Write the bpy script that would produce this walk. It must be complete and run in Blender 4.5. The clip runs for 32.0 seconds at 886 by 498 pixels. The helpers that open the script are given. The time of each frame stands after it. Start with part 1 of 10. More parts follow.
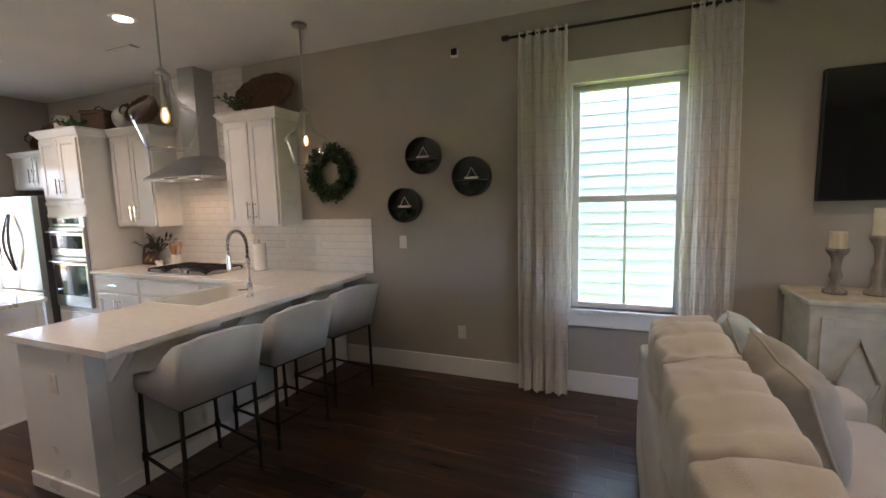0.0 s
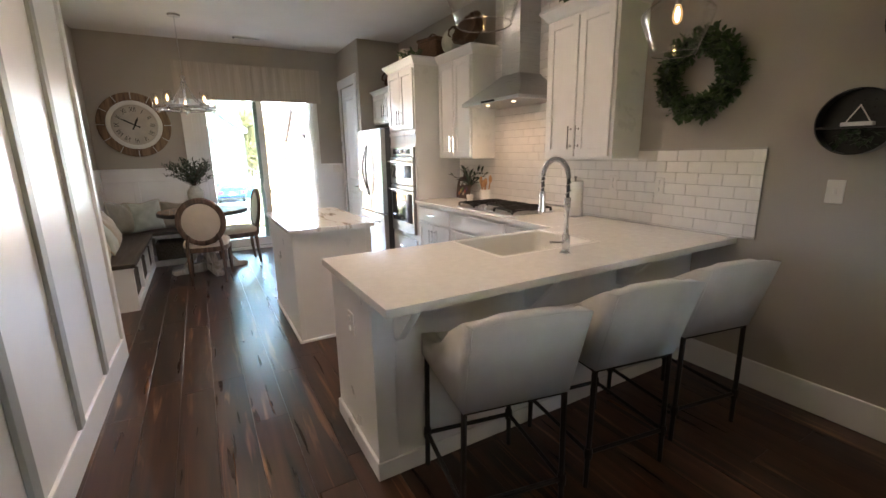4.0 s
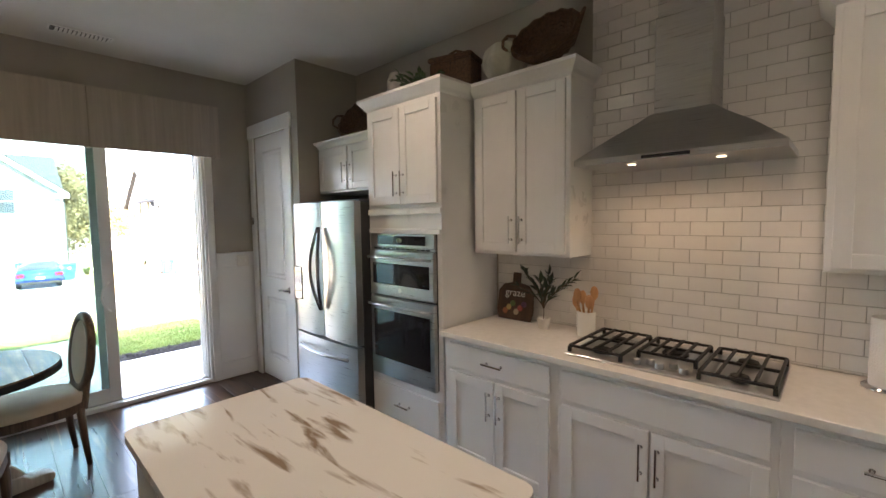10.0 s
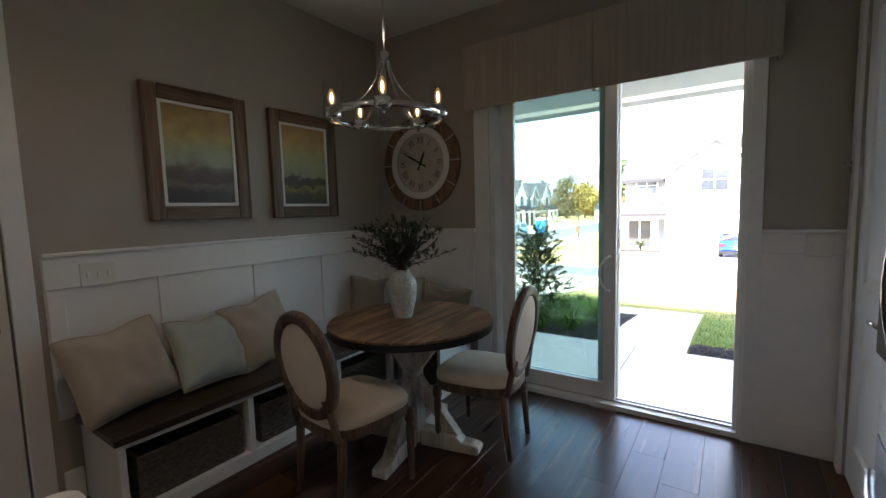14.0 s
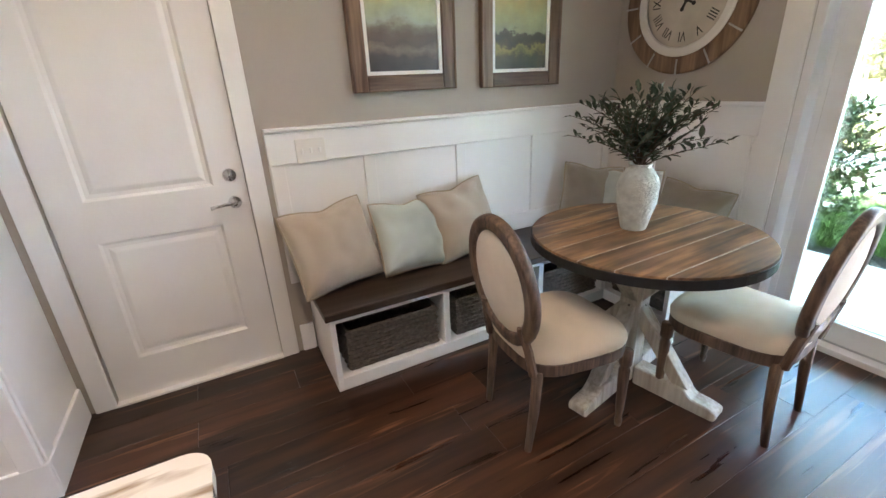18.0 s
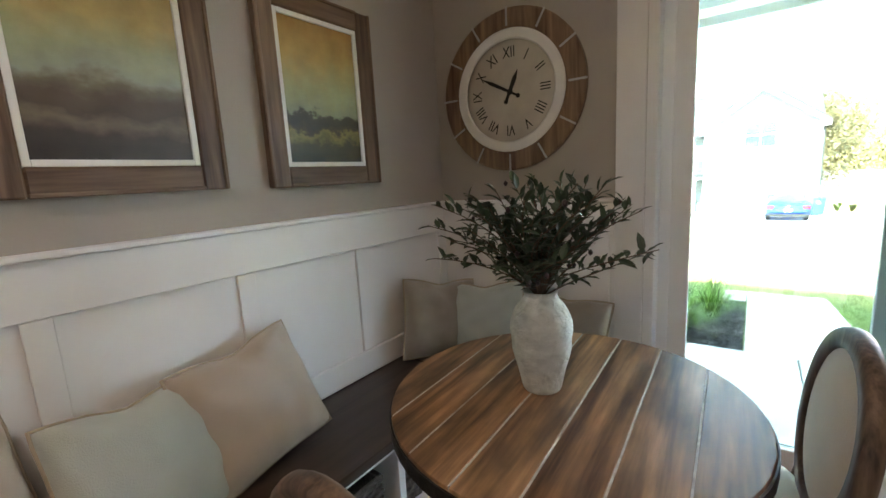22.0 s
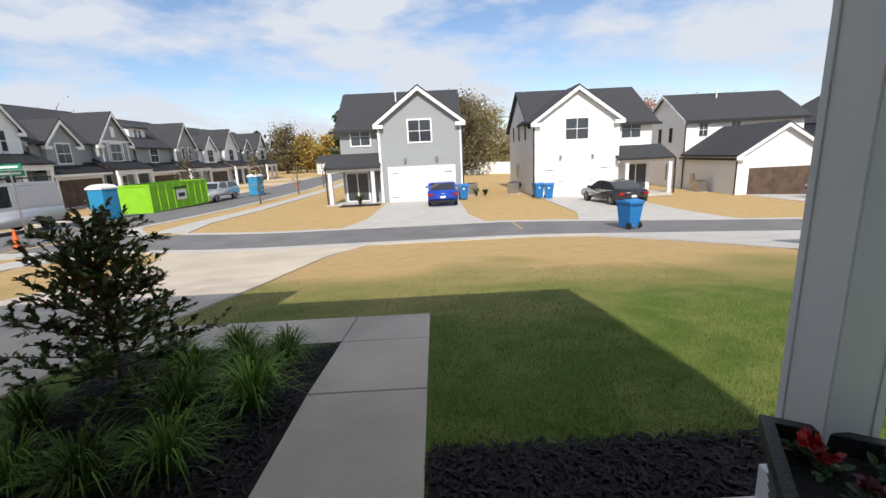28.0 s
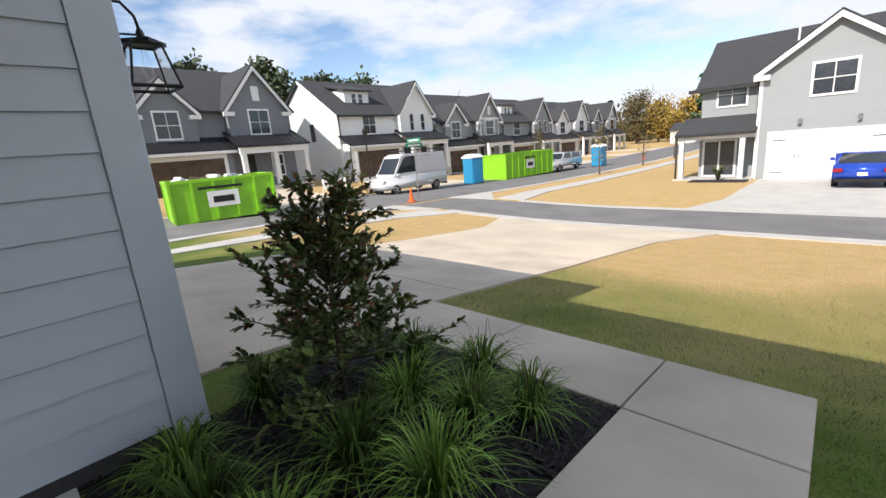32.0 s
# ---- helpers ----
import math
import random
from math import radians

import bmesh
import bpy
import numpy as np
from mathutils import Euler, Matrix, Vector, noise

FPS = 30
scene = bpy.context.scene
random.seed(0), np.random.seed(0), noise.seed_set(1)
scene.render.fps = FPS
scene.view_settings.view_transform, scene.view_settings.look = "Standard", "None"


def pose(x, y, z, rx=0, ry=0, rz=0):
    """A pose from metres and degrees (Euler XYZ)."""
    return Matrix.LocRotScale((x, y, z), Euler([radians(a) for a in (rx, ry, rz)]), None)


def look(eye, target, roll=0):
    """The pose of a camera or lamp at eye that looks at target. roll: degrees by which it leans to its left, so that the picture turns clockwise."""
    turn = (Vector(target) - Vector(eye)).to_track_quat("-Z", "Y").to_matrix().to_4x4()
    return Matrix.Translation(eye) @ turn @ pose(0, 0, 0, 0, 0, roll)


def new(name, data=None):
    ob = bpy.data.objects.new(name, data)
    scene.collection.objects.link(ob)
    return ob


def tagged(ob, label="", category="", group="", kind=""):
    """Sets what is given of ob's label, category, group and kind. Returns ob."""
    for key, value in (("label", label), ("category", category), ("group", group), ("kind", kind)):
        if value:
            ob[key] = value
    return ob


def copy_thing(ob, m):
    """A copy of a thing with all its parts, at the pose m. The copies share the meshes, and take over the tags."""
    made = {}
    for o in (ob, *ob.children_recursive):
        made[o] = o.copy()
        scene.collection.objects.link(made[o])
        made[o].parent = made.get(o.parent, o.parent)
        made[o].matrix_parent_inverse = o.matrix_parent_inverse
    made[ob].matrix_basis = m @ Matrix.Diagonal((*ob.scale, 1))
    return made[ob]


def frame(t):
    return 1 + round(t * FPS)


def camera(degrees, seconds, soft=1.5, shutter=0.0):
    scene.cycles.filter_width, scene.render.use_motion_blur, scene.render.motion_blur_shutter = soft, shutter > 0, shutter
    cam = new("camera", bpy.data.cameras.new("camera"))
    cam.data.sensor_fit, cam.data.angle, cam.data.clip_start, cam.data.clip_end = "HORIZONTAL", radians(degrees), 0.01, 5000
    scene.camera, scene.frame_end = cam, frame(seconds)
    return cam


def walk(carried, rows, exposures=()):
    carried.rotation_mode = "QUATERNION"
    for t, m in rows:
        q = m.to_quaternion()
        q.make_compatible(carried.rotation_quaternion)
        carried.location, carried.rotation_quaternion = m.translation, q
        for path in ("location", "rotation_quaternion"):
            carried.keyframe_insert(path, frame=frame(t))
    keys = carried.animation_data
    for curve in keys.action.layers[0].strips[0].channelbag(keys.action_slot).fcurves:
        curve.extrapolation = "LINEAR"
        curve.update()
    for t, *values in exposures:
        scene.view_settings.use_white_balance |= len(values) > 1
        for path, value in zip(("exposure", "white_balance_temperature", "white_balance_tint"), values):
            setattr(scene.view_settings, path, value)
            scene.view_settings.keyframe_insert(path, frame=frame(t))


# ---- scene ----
cam = camera(92.4, 32.0, shutter=0.0)
PATH = (
    (0, look((-3.477, -2.518, 1.594), (-1.635, -1.771, 1.370), -1.5)),
    (0.5, look((-3.430, -2.491, 1.626), (-1.782, -1.384, 1.383), -1.3)),
    (1, look((-3.447, -2.438, 1.591), (-1.968, -1.112, 1.359), -1.1)),
    (1.5, look((-3.452, -2.298, 1.600), (-2.090, -0.859, 1.330), -0.6)),
    (2, look((-3.390, -2.092, 1.617), (-2.105, -0.596, 1.287), -0.6)),
    (2.5, look((-3.223, -1.918, 1.582), (-1.984, -0.397, 1.194), -0.7)),
    (4.5, look((-2.713, -1.430, 1.443), (-1.876, 0.332, 0.999), -1.2)),
    (5, look((-2.702, -1.161, 1.475), (-1.943, 0.636, 1.034), -1.4)),
    (5.5, look((-2.737, -0.808, 1.488), (-1.937, 0.972, 1.053), -1.6)),
    (6, look((-2.769, -0.467, 1.505), (-1.796, 1.233, 1.096), -0.6)),
    (6.5, look((-2.763, -0.165, 1.541), (-1.556, 1.392, 1.197), -0.0)),
    (7, look((-2.674, 0.071, 1.567), (-1.214, 1.411, 1.294), 0.2)),
    (7.5, look((-2.616, 0.249, 1.599), (-0.962, 1.355, 1.397), 0.3)),
    (8, look((-2.624, 0.327, 1.653), (-0.865, 1.263, 1.483), 0.2)),
    (8.5, look((-2.619, 0.373, 1.679), (-0.840, 1.272, 1.510), 0.2)),
    (9, look((-2.603, 0.522, 1.623), (-0.869, 1.507, 1.468), 0.2)),
    (9.5, look((-2.533, 0.765, 1.659), (-0.927, 1.943, 1.481), -0.4)),
    (10, look((-2.521, 1.082, 1.623), (-1.068, 2.449, 1.483), -0.8)),
    (10.5, look((-2.422, 1.325, 1.587), (-1.136, 2.852, 1.470), -1.3)),
    (11, look((-2.124, 1.428, 1.612), (-1.029, 3.098, 1.505), -1.8)),
    (11.5, look((-1.804, 1.544, 1.573), (-0.956, 3.351, 1.457), -1.8)),
    (12, look((-1.463, 1.636, 1.561), (-0.952, 3.565, 1.422), -1.8)),
    (12.5, look((-1.280, 1.847, 1.528), (-1.123, 3.835, 1.365), -1.8)),
    (13, look((-1.122, 2.042, 1.535), (-1.347, 4.020, 1.343), -1.6)),
    (13.5, look((-1.085, 2.357, 1.491), (-1.737, 4.238, 1.304), -1.6)),
    (14, look((-1.120, 2.600, 1.472), (-2.243, 4.245, 1.289), -1.6)),
    (14.5, look((-1.166, 2.631, 1.555), (-2.700, 3.894, 1.339), -1.6)),
    (15, look((-1.325, 2.451, 1.589), (-3.040, 3.451, 1.347), -1.3)),
    (15.5, look((-1.420, 2.384, 1.613), (-3.198, 3.248, 1.312), -1.6)),
    (17.5, look((-1.532, 2.793, 1.542), (-3.203, 3.657, 0.863), -3.1)),
    (18, look((-1.557, 2.964, 1.477), (-3.215, 3.819, 0.757), -2.8)),
    (18.5, look((-1.677, 3.110, 1.425), (-3.320, 3.972, 0.679), -2.8)),
    (19, look((-1.830, 3.184, 1.393), (-3.451, 4.082, 0.639), -3.3)),
    (19.5, look((-2.054, 3.197, 1.363), (-3.650, 4.145, 0.619), -4.3)),
    (20, look((-2.284, 3.223, 1.358), (-3.839, 4.273, 0.664), -5.0)),
    (20.5, look((-2.541, 3.265, 1.378), (-4.012, 4.476, 0.770), -4.8)),
    (21, look((-2.593, 3.360, 1.416), (-3.984, 4.713, 0.933), -4.3)),
    (21.5, look((-2.518, 3.438, 1.454), (-3.806, 4.919, 1.068), -3.5)),
    (22, look((-2.342, 3.500, 1.449), (-3.513, 5.088, 1.122), -3.2)),
    (22.5, look((-2.109, 3.573, 1.473), (-3.110, 5.276, 1.162), -3.3)),
    (23, look((-1.941, 3.715, 1.461), (-2.694, 5.538, 1.127), -3.5)),
    (23.5, look((-1.816, 3.993, 1.448), (-2.294, 5.904, 1.101), -2.6)),
    (24, look((-1.598, 4.284, 1.458), (-1.882, 6.232, 1.105), -2.5)),
    (24.5, look((-1.488, 4.652, 1.438), (-1.660, 6.612, 1.080), -2.4)),
    (25, look((-1.434, 5.025, 1.433), (-1.565, 6.987, 1.070), -2.3)),
    (25.5, look((-1.452, 5.365, 1.411), (-1.559, 7.328, 1.044), -2.3)),
    (26, look((-1.437, 5.657, 1.428), (-1.488, 7.620, 1.045), -2.6)),
    (26.5, look((-1.382, 5.860, 1.430), (-1.310, 7.818, 1.031), -2.8)),
    (28.5, look((-1.368, 6.252, 1.434), (-1.400, 8.200, 0.985), -2.7)),
    (29, look((-1.476, 6.483, 1.353), (-1.795, 8.405, 0.901), -2.6)),
    (29.5, look((-1.582, 6.743, 1.293), (-2.225, 8.580, 0.833), -3.3)),
    (30, look((-1.540, 7.006, 1.282), (-2.487, 8.700, 0.799), -3.7)),
    (30.5, look((-1.516, 7.247, 1.259), (-2.711, 8.769, 0.755), -4.0)),
    (31, look((-1.447, 7.435, 1.274), (-2.810, 8.809, 0.766), -4.4)),
    (31.5, look((-1.491, 7.574, 1.295), (-2.908, 8.899, 0.806), -4.5)),
    (32, look((-1.532, 7.703, 1.269), (-2.871, 9.113, 0.800), -4.7)),
)
EXPOSURES = ((0, 5.25, 6400, 21), (1, 5.25, 6400, 21), (2, 5.65, 6600, 22), (2.5, 5.65, 6500, 21), (5, 5.05, 6750, 18), (7, 4.5, 6850, 17), (8, 5.3, 6950, 17), (9, 5.4, 6900, 17), (10, 4.75, 6650, 16), (11, 4.2, 6500, 16), (12, 3.9, 6500, 16), (13, 3.7, 6150, 15), (14, 3.65, 6350, 16), (14.5, 4.1, 6650, 16), (15, 5.3, 7150, 17), (18, 5.92, 6400, 18), (20, 5.9, 6450, 18), (21.5, 5.7, 6650, 19), (22, 5.25, 6700, 18), (23, 3.3, 6400, 14), (24, 2.5, 6500, 13), (24.5, 1.75, 6450, 13), (25.5, 0.75, 6400, 13), (26, 0.58, 6420, 13), (29, 0.42, 6650, 13), (30, 0.38, 6700, 13), (31, 0.8, 6750, 13), (32, 0.75, 6700, 13))
walk(cam, PATH, EXPOSURES)

# ---- world and sun ----
SUN_EL, SUN_AZ = 41.0, 182.0
world = bpy.data.worlds.new("sky")
scene.world = world
world.use_nodes = True
wt = world.node_tree
wt.nodes.clear()
w_out = wt.nodes.new("ShaderNodeOutputWorld")
w_bg = wt.nodes.new("ShaderNodeBackground")
w_sky = wt.nodes.new("ShaderNodeTexSky")
w_sky.sky_type = "NISHITA"
w_sky.sun_disc = False
w_sky.sun_elevation = radians(SUN_EL)
w_sky.sun_rotation = radians(SUN_AZ)
w_sky.air_density, w_sky.dust_density, w_sky.ozone_density = 1.0, 0.15, 3.0
w_co = wt.nodes.new("ShaderNodeTexCoord")
w_map = wt.nodes.new("ShaderNodeMapping")
w_map.inputs["Scale"].default_value = (1.0, 1.0, 3.0)
w_n = wt.nodes.new("ShaderNodeTexNoise")
w_n.inputs["Scale"].default_value, w_n.inputs["Detail"].default_value, w_n.inputs["Roughness"].default_value = 3.2, 10.0, 0.56
w_r = wt.nodes.new("ShaderNodeValToRGB")
w_r.color_ramp.elements[0].position, w_r.color_ramp.elements[1].position = 0.42, 0.58
w_mix = wt.nodes.new("ShaderNodeMixRGB")
w_mix.inputs[2].default_value = (5.0, 5.45, 6.0, 1)
wt.links.new(w_co.outputs["Generated"], w_map.inputs[0])
wt.links.new(w_map.outputs[0], w_n.inputs[0])
wt.links.new(w_n.outputs[0], w_r.inputs[0])
wt.links.new(w_r.outputs[0], w_mix.inputs[0])
wt.links.new(w_sky.outputs[0], w_mix.inputs[1])
wt.links.new(w_mix.outputs[0], w_bg.inputs[0])
w_bg.inputs[1].default_value = 0.105
wt.links.new(w_bg.outputs[0], w_out.inputs[0])
sun = new("sun", bpy.data.lights.new("sun", "SUN"))
sun.data.energy, sun.data.angle, sun.data.color = 3.6, radians(0.6), (1.0, 0.95, 0.88)
sun.matrix_world = look((0, -30 * math.cos(radians(SUN_EL)), 30 * math.sin(radians(SUN_EL))), (0, 0, 0))


def lamp(name, kind, place, watts, color, size=0.05, aim=None, spot=None):
    data = bpy.data.lights.new(name, kind)
    data.energy, data.color = watts, color
    if kind == "AREA":
        data.shape, data.size = "DISK", size
    else:
        data.shadow_soft_size = size
    if spot:
        data.spot_size, data.spot_blend = radians(spot), 0.9
    ob = new(name, data)
    ob.matrix_world = look(place, aim) if aim else Matrix.Translation(place)
    return ob


WARM = (1.0, 0.78, 0.57)
DOWNLIGHTS = ((-1.19, 1.01), (-2.74, 3.02), (-1.15, 3.06), (-2.9, 0.6), (-1.3, -3.4), (-3.3, -3.6))
for dx, dy in DOWNLIGHTS:
    lamp("downlight_lamp", "SPOT", (dx, dy, 3.02), 1.15, WARM, 0.06, (dx, dy, 0), 130)
for px, py in ((-1.75, -0.13), (-0.55, -0.13)):
    lamp("pendant_lamp", "POINT", (px, py, 2.12), 0.95, WARM, 0.012)
for k in range(5):
    a = radians(20 + 72 * k)
    lamp("chandelier_lamp", "POINT", (-2.80 + 0.31 * math.cos(a), 4.52 + 0.31 * math.sin(a), 2.12), 0.14, WARM, 0.010)
for hy in (1.48, 1.86):
    lamp("hood_lamp", "SPOT", (-0.30, hy, 1.872), 0.20, (1.0, 0.70, 0.44), 0.05, (-0.20, hy, 0.9), 165)
# ---- materials ----
def nodes_of(m):
    m.use_nodes = True
    return m.node_tree, m.node_tree.nodes["Principled BSDF"]


def mat(name, color, rough=0.5, metal=0.0, vary=0.12, scale=6.0, bump=0.0, bump_scale=80.0, stretch=(1, 1, 1), island=0.0, stain=0.0, coat=0.0, sheen=0.0):
    """Painted, woven or solid surface: colour with blotches at one scale, relief at another."""
    m = bpy.data.materials.new(name)
    t, p = nodes_of(m)
    L, N = t.links.new, t.nodes.new
    p.inputs["Metallic"].default_value = metal
    p.inputs["Roughness"].default_value = rough
    p.inputs["Coat Weight"].default_value = coat
    if sheen:
        p.inputs["Sheen Weight"].default_value = sheen
    co = N("ShaderNodeTexCoord")
    mp = N("ShaderNodeMapping")
    mp.inputs["Scale"].default_value = stretch
    L(co.outputs["Object"], mp.inputs[0])
    no = N("ShaderNodeTexNoise")
    no.inputs["Scale"].default_value, no.inputs["Detail"].default_value = scale, 6.0
    L(mp.outputs[0], no.inputs["Vector"])
    rp = N("ShaderNodeMapRange")
    rp.inputs[1].default_value, rp.inputs[2].default_value = 0.3, 0.7
    rp.inputs[3].default_value, rp.inputs[4].default_value = 1 - vary, 1 + vary * 0.6
    L(no.outputs[0], rp.inputs[0])
    fac = rp.outputs[0]
    if island:
        oi = N("ShaderNodeObjectInfo")
        mr = N("ShaderNodeMapRange")
        mr.inputs[3].default_value, mr.inputs[4].default_value = 1 - island, 1 + island
        L(oi.outputs["Random"], mr.inputs[0])
        gi = N("ShaderNodeNewGeometry")
        mg = N("ShaderNodeMapRange")
        mg.inputs[3].default_value, mg.inputs[4].default_value = 1 - island, 1 + island
        L(gi.outputs["Random Per Island"], mg.inputs[0])
        mu = N("ShaderNodeMath")
        mu.operation = "MULTIPLY"
        L(mr.outputs[0], mu.inputs[0]), L(mg.outputs[0], mu.inputs[1])
        mu2 = N("ShaderNodeMath")
        mu2.operation = "MULTIPLY"
        L(mu.outputs[0], mu2.inputs[0]), L(fac, mu2.inputs[1])
        fac = mu2.outputs[0]
    mx = N("ShaderNodeVectorMath")
    mx.operation = "SCALE"
    mx.inputs[0].default_value = color
    L(fac, mx.inputs["Scale"])
    L(mx.outputs[0], p.inputs["Base Color"])
    rr = N("ShaderNodeMapRange")
    rr.inputs[3].default_value, rr.inputs[4].default_value = max(0.02, rough - 0.08), min(1, rough + 0.08)
    L(no.outputs[0], rr.inputs[0])
    L(rr.outputs[0], p.inputs["Roughness"])
    if bump:
        nb = N("ShaderNodeTexNoise")
        nb.inputs["Scale"].default_value, nb.inputs["Detail"].default_value = bump_scale, 4.0
        L(mp.outputs[0], nb.inputs["Vector"])
        bp = N("ShaderNodeBump")
        bp.inputs["Strength"].default_value, bp.inputs["Distance"].default_value = bump, 0.01
        L(nb.outputs[0], bp.inputs["Height"])
        L(bp.outputs[0], p.inputs["Normal"])
    return m


def wood(name, dark, light, rough=0.45, along="y", scale=1.0, island=0.25, bump=0.15, coat=0.0, wear=0.0, sheen_rough=0.05, spread=1.0, streak=None):
    """Grain drawn out along one axis, with broad streaks and fine pores."""
    m = bpy.data.materials.new(name)
    t, p = nodes_of(m)
    L, N = t.links.new, t.nodes.new
    p.inputs["Coat Weight"].default_value = coat
    p.inputs["Coat Roughness"].default_value = sheen_rough
    co, mp = N("ShaderNodeTexCoord"), N("ShaderNodeMapping")
    s = {"x": (0.6, 9, 9), "y": (9, 0.6, 9), "z": (9, 9, 0.6)}[along]
    mp.inputs["Scale"].default_value = [v * scale for v in s]
    oi = N("ShaderNodeObjectInfo")
    ad, sc = N("ShaderNodeVectorMath"), N("ShaderNodeVectorMath")
    sc.operation = "SCALE"
    sc.inputs[0].default_value = (37, 53, 71)
    gi, sm_ = N("ShaderNodeNewGeometry"), N("ShaderNodeMath")
    L(oi.outputs["Random"], sm_.inputs[0]), L(gi.outputs["Random Per Island"], sm_.inputs[1])
    L(sm_.outputs[0], sc.inputs["Scale"])
    L(co.outputs["Object"], ad.inputs[0]), L(sc.outputs[0], ad.inputs[1])
    L(ad.outputs[0], mp.inputs[0])
    n1, n2 = N("ShaderNodeTexNoise"), N("ShaderNodeTexNoise")
    n1.inputs["Scale"].default_value, n1.inputs["Detail"].default_value, n1.inputs["Distortion"].default_value = 0.9, 7.0, 1.6
    n2.inputs["Scale"].default_value, n2.inputs["Detail"].default_value = 6.0, 6.0
    L(mp.outputs[0], n1.inputs["Vector"]), L(mp.outputs[0], n2.inputs["Vector"])
    av = N("ShaderNodeMixRGB")
    av.inputs[0].default_value = 0.35
    L(n1.outputs[0], av.inputs[1]), L(n2.outputs[0], av.inputs[2])
    rp = N("ShaderNodeValToRGB")
    rp.color_ramp.elements[0].position, rp.color_ramp.elements[1].position = 0.36, 0.68
    rp.color_ramp.elements[0].color, rp.color_ramp.elements[1].color = (*dark, 1), (*light, 1)
    L(av.outputs[0], rp.inputs[0])
    tone = rp.outputs[0]
    if streak:
        # thin pale sapwood streaks, drawn out along the grain
        n4, mp4, r4, m4 = N("ShaderNodeTexNoise"), N("ShaderNodeMapping"), N("ShaderNodeMapRange"), N("ShaderNodeMixRGB")
        mp4.inputs["Scale"].default_value = [1.3 if a_ == along else 21.0 for a_ in "xyz"]
        n4.inputs["Scale"].default_value, n4.inputs["Detail"].default_value, n4.inputs["Distortion"].default_value = 1.0, 3.0, 0.7
        r4.inputs[1].default_value, r4.inputs[2].default_value = 0.60, 0.74
        m4.inputs[2].default_value = (*streak, 1)
        L(ad.outputs[0], mp4.inputs[0]), L(mp4.outputs[0], n4.inputs["Vector"]), L(n4.outputs[0], r4.inputs[0])
        L(r4.outputs[0], m4.inputs[0]), L(tone, m4.inputs[1])
        tone = m4.outputs[0]
    mr = N("ShaderNodeMapRange")
    mr.inputs[2].default_value = 2.0
    mr.inputs[3].default_value, mr.inputs[4].default_value = 1 - island * 1.4, 1 + island * 1.4
    L(sm_.outputs[0], mr.inputs[0])
    vs = N("ShaderNodeVectorMath")
    vs.operation = "SCALE"
    L(tone, vs.inputs[0]), L(mr.outputs[0], vs.inputs["Scale"])
    out = vs.outputs[0]
    if wear:
        # broad rubbed patches, lighter and darker than the stain
        nw, mw_, vw, mpw = N("ShaderNodeTexNoise"), N("ShaderNodeMapRange"), N("ShaderNodeVectorMath"), N("ShaderNodeMapping")
        mpw.inputs["Scale"].default_value = [0.35 if a_ == along else 1.0 for a_ in "xyz"]
        nw.inputs["Scale"].default_value, nw.inputs["Detail"].default_value = 9.0, 5.0
        mw_.inputs[1].default_value, mw_.inputs[2].default_value = 0.32, 0.68
        mw_.inputs[3].default_value, mw_.inputs[4].default_value = 1 - wear, 1 + wear
        vw.operation = "SCALE"
        L(ad.outputs[0], mpw.inputs[0]), L(mpw.outputs[0], nw.inputs["Vector"]), L(nw.outputs[0], mw_.inputs[0])
        L(out, vw.inputs[0]), L(mw_.outputs[0], vw.inputs["Scale"])
        out = vw.outputs[0]
    L(out, p.inputs["Base Color"])
    rr = N("ShaderNodeMapRange")
    rr.inputs[3].default_value, rr.inputs[4].default_value = rough - 0.1 * spread, rough + 0.12 * spread
    L(n2.outputs[0], rr.inputs[0]), L(rr.outputs[0], p.inputs["Roughness"])
    bp = N("ShaderNodeBump")
    bp.inputs["Strength"].default_value, bp.inputs["Distance"].default_value = bump, 0.004
    L(av.outputs[0], bp.inputs["Height"]), L(bp.outputs[0], p.inputs["Normal"])
    return m


def glass(name, tint=(1, 1, 1), rough=0.0, ior=1.45, thin=False, power=4.0, least=0.05):
    m = bpy.data.materials.new(name)
    t, p = nodes_of(m)
    if not thin:
        p.inputs["Base Color"].default_value = (*tint, 1)
        p.inputs["Transmission Weight"].default_value = 1.0
        p.inputs["Roughness"].default_value, p.inputs["IOR"].default_value = rough, ior
        return m
    L, N = t.links.new, t.nodes.new
    tr, gl, mx, fr = N("ShaderNodeBsdfTransparent"), N("ShaderNodeBsdfGlossy"), N("ShaderNodeMixShader"), N("ShaderNodeMapRange")
    lw, pw_ = N("ShaderNodeLayerWeight"), N("ShaderNodeMath")
    lw.inputs[0].default_value, pw_.operation, pw_.inputs[1].default_value = 0.5, "POWER", power
    L(lw.outputs["Facing"], pw_.inputs[0]), L(pw_.outputs[0], fr.inputs[0])
    tr.inputs[0].default_value = (*tint, 1)
    gl.inputs["Roughness"].default_value = 0.01
    fr.inputs[3].default_value, fr.inputs[4].default_value = least, 0.85
    L(fr.outputs[0], mx.inputs[0]), L(tr.outputs[0], mx.inputs[1]), L(gl.outputs[0], mx.inputs[2])
    L(mx.outputs[0], t.nodes["Material Output"].inputs[0])
    return m


def glow(name, color, strength):
    m = bpy.data.materials.new(name)
    t, p = nodes_of(m)
    p.inputs["Emission Color"].default_value = (*color, 1)
    p.inputs["Emission Strength"].default_value = strength
    return m


